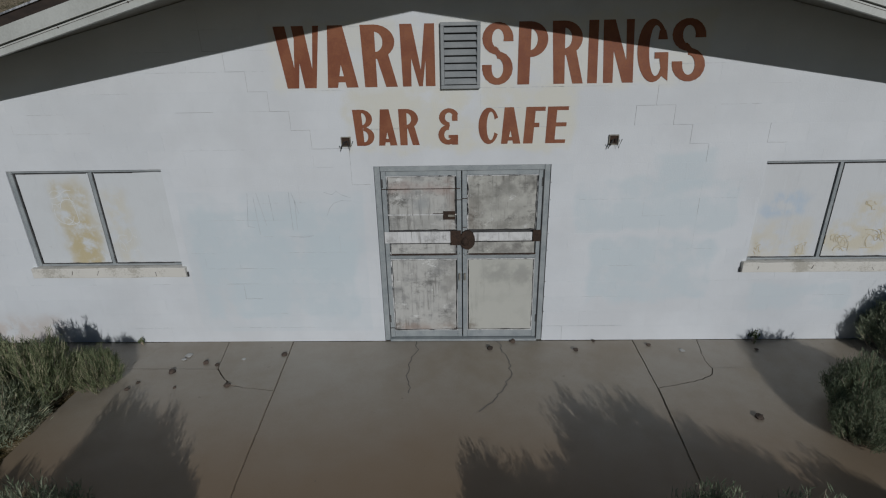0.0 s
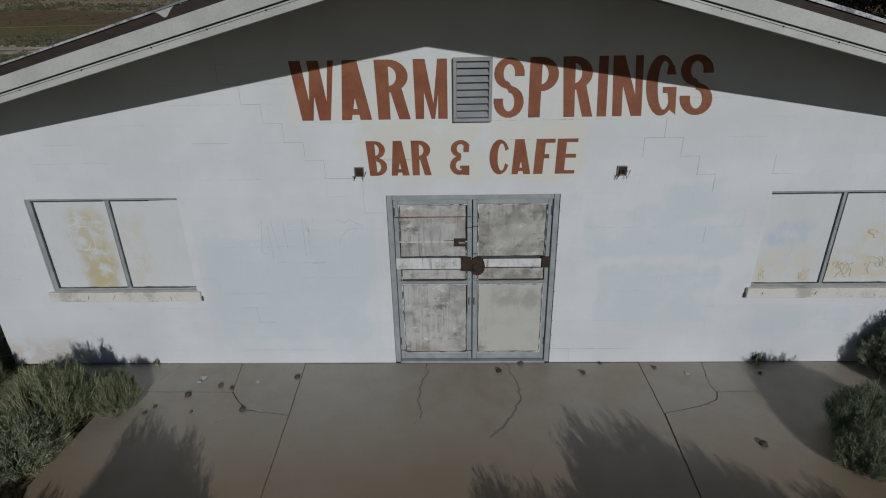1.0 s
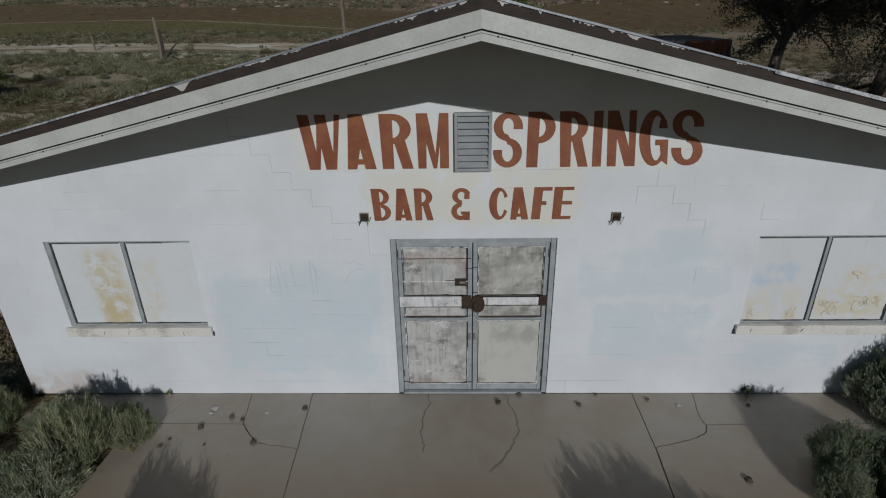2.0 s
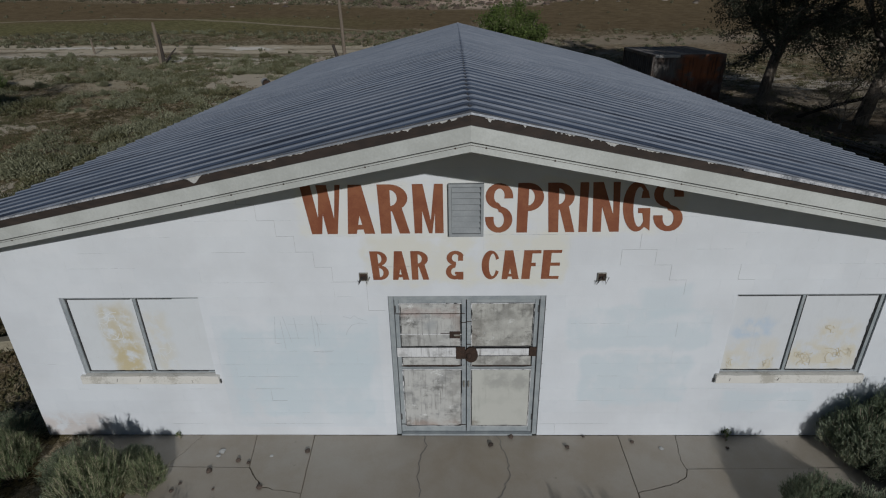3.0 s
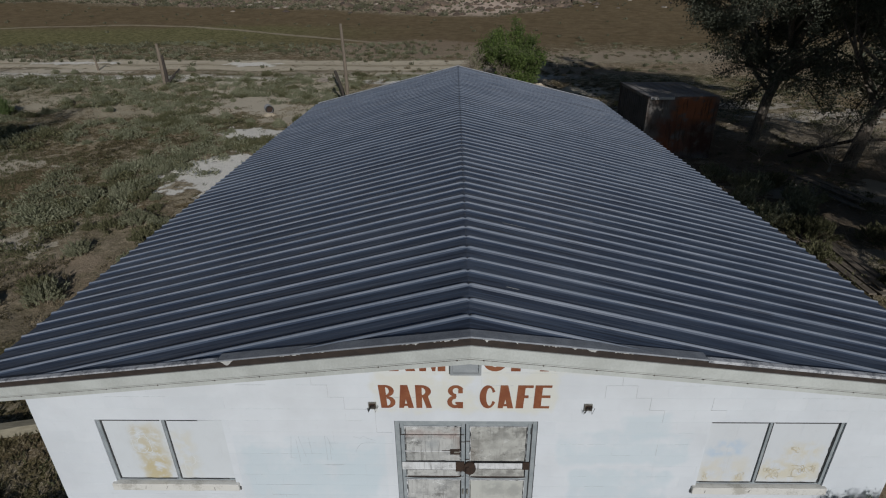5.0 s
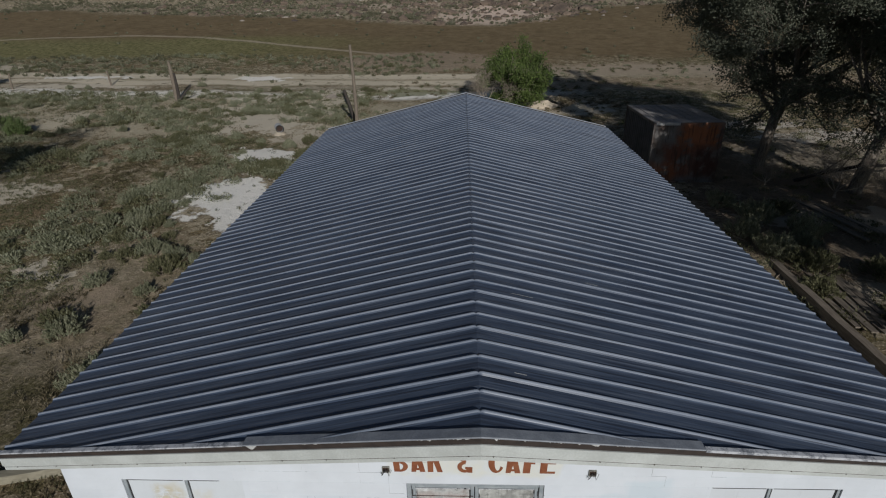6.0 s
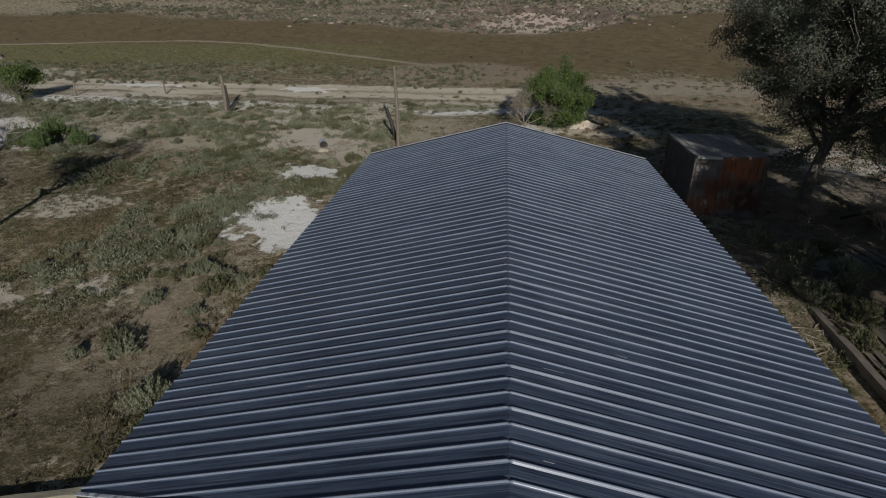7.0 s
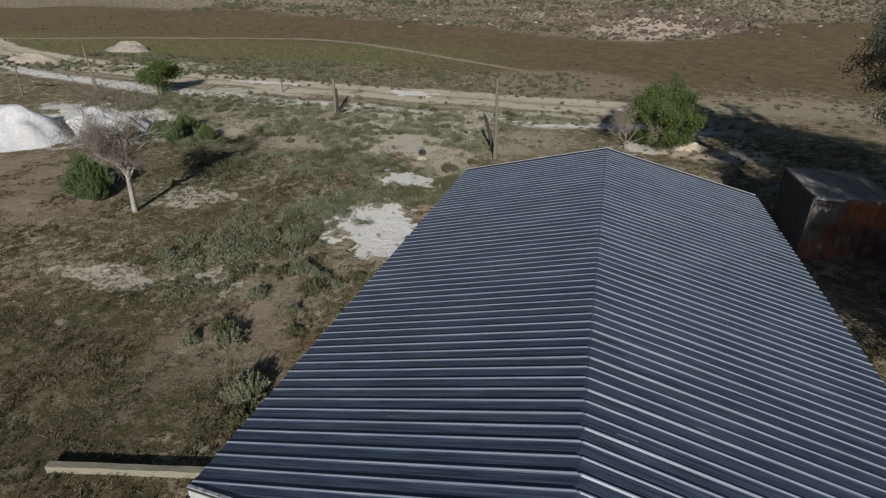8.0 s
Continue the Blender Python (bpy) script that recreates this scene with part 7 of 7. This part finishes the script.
def build_small():
    b = thing("timber_beam", (-8.0, 2.15, -0.03), "long pale weathered timber beam lying on the ground", "beam")
    bm = box(-4.45, 0.9, -0.10, 0.10, 0.0, 0.24, 0.012)
    bmesh.ops.subdivide_edges(bm, edges=[e for e in bm.edges if e.calc_length() > 2], cuts=16)
    for v in bm.verts:
        v.co += Vector((0, 0.012, 0.010)) * noise.noise(v.co * 3.0)
    part("timber", bm, M["beam"], b)
    b.rotation_euler.z = radians(14)
    c = thing("timber_beam", on_ground(10.18, 7.9, -0.02), "long dark weathered timber lying along the eave side", "beam")
    bm = box(-0.12, 0.12, -3.2, 3.2, 0.0, 0.30, 0.012)
    bmesh.ops.subdivide_edges(bm, edges=[e for e in bm.edges if e.calc_length() > 2], cuts=16)
    for v in bm.verts:
        v.co += Vector((0.02, 0, 0.012)) * noise.noise(v.co * 1.7)
    part("timber", bm, M["lumber"], c)
    c.rotation_euler.z = radians(-2)
    for x, y, rz, n in ((10.75, 8.9, -3, 3), (11.3, 9.6, -6, 3), (13.9, 14.6, 8, 4)):
        rng = random.Random(int(x * 10))
        for k in range(n):
            p = thing("plank", on_ground(x + k * 0.24, y + rng.uniform(-0.4, 0.4)), "old grey plank lying in the shade", "plank", "planks beside the building")
            p.rotation_euler.z = radians(rz + rng.uniform(-4, 4))
            p.location.z += 0.03 + 0.04 * (k % 2)
            part("board", box(-0.10, 0.10, -2.4 + rng.uniform(0, 1), 2.2, 0, 0.045, 0.006), M["lumber"], p)
    q = thing("culvert_pipe", on_ground(-11.4, 27.3), "short concrete culvert pipe end in a pale bank", "pipe")
    bm = bmesh.new()
    n = 20
    rings = [[bm.verts.new((r * math.cos(a), y, 0.40 + r * math.sin(a))) for a in (2 * math.pi * i / n for i in range(n))] for r, y in ((0.45, 0.9), (0.45, -0.5), (0.36, -0.5), (0.36, 0.85))]
    for a, c in zip(rings, rings[1:]):
        for i in range(n):
            bm.faces.new((a[i], a[(i + 1) % n], c[(i + 1) % n], c[i]))
    bm.faces.new(rings[-1])
    bmesh.ops.recalc_face_normals(bm, faces=bm.faces)
    part("shell", bm, M["pale_stone"], q, "grey concrete barrel")
    bm = bmesh.new()
    ring = [(0.42 * math.cos(2 * math.pi * i / 20), -0.52, 0.40 + 0.42 * math.sin(2 * math.pi * i / 20)) for i in range(21)]
    tube(bm, ring, [0.06] * 21, 6)
    part("collar", bm, M["black"], q, "dark rubber collar")
    bm = bmesh.new()
    bmesh.ops.create_circle(bm, cap_ends=True, segments=18, radius=0.355, matrix=pose(0, -0.30, 0.40, 90))
    part("plug", bm, M["steel_rust"], q, "rust-brown end plate")
    q.rotation_euler.z = radians(25)
    q.scale = (0.52, 0.52, 0.52)
    mound("soil_mound", on_ground(-11.2, 26.6), 1.0, 0.5, 0.16, M["bank"], 15, "small pale bank of soil round the pipe")


build_small()


def rock(name, at, size, material, seed, label, category, group, squash=0.6):
    bm = bmesh.new()
    bmesh.ops.create_icosphere(bm, subdivisions=2, radius=size)
    for v in bm.verts:
        v.co *= 1 + 0.45 * noise.noise(v.co * (1.6 / size) + Vector((seed * 3.1, 0, 0)))
        v.co.z *= squash
    ob = part(name, bm, material)
    ob.location = at
    return tagged(ob, label, category, group)


def build_litter():
    for i, (x, y, s) in enumerate(((2.92, -1.45, 0.042), (-3.37, -0.66, 0.040), (-3.05, -0.48, 0.034), (-3.66, -0.86, 0.022), (-3.72, -0.98, 0.028), (-2.16, -0.32, 0.036), (0.33, -0.20, 0.036),
                                   (1.36, -0.24, 0.032), (2.26, -0.14, 0.026), (-2.62, -0.92, 0.036), (0.62, -0.05, 0.036), (-2.9, -0.52, 0.026), (1.62, -0.04, 0.02), (-3.2, -0.95, 0.018), (3.5, -0.25, 0.022))):
        rock("stone", (x, y, 0.006 + s * 0.3), s, M["stone_dark"], i, "small dark stone on the concrete", "stone", "stones on the pavement", 0.55)
    for i, (x, y, s) in enumerate(((-3.33, -0.32, 0.045), (2.62, -0.26, 0.032), (-2.63, -0.40, 0.024), (-3.35, -0.40, 0.03))):
        rock("paint_chip", (x, y, 0.004 + s * 0.12), s, M["flake"], 30 + i, "pale flake of paint on the concrete", "chip", "chips on the pavement", 0.2)
    rng = random.Random(17)
    for i in range(90):
        x, y = rng.uniform(-40, 45), rng.uniform(86, 128)
        s = rng.uniform(0.25, 0.75)
        rock("boulder", on_ground(x, y, s * 0.2), s, M["stone"] if rng.random() < 0.7 else M["stone_dark"], i, "rough boulder on the stony slope", "rock", "boulders on the slope")
    for i, (x, y, s) in enumerate(((-16.2, 9.9, 0.22), (-15.4, 10.4, 0.18), (-18.6, 9.9, 0.3), (-19.3, 9.6, 0.25), (-13.9, 10.1, 0.2), (-10.2, 36.8, 0.5), (-9.4, 37.2, 0.35), (3.6, 32.0, 0.35), (18.6, 17.2, 0.4), (-6.6, 10.6, 0.12))):
        rock("boulder", on_ground(x, y, s * 0.2), s, M["stone"], 60 + i, "pale stone on the dry ground", "rock", "stones in the field")


build_litter()


def build_slope_rocks():
    """Countless boulders on the stony slope, one joined mesh."""
    rng = random.Random(88)
    verts, faces = [], []
    base = bmesh.new()
    bmesh.ops.create_icosphere(base, subdivisions=1, radius=1.0)
    bv, bf = [v.co.copy() for v in base.verts], [[v.index for v in f.verts] for f in base.faces]
    base.free()
    count = 0
    while count < 900:
        x, y = rng.uniform(-75, 60), rng.uniform(86, 150)
        edge = 84 + max(-0.33 * x, 1.25 * (x - 8))
        near = math.exp(-((x - 8) / 20) ** 2 - ((y - 106) / 14) ** 2)
        if y < min(edge, 112) + 1 or rng.random() > 0.16 + 0.84 * near or (((x - 5) / 9) ** 2 + ((y - 98) / 11) ** 2 < 1 and rng.random() < 0.7):
            continue
        count += 1
        r = rng.uniform(0.18, 0.5) * (1.0 + 1.3 * rng.random() ** 4)
        if near > 0.3 and rng.random() < 0.14:
            r *= 1.6
        n0, seed = len(verts), rng.uniform(0, 99)
        for v in bv:
            k = r * (1 + 0.45 * noise.noise(v * 1.3 + Vector((seed, 0, 0))))
            verts.append((x + v.x * k * 1.2, y + v.y * k, ground_z(x, y) + v.z * k * 0.75 + r * 0.1))
        faces += [[n0 + i for i in f] for f in bf]
    me = bpy.data.meshes.new("slope_rocks")
    me.from_pydata(verts, [], faces)
    me.materials.append(M["stone_slope"])
    tagged(new("slope_rocks", me), "dark brown boulders strewn over the stony slope", "rocks", kind="stuff")


build_slope_rocks()
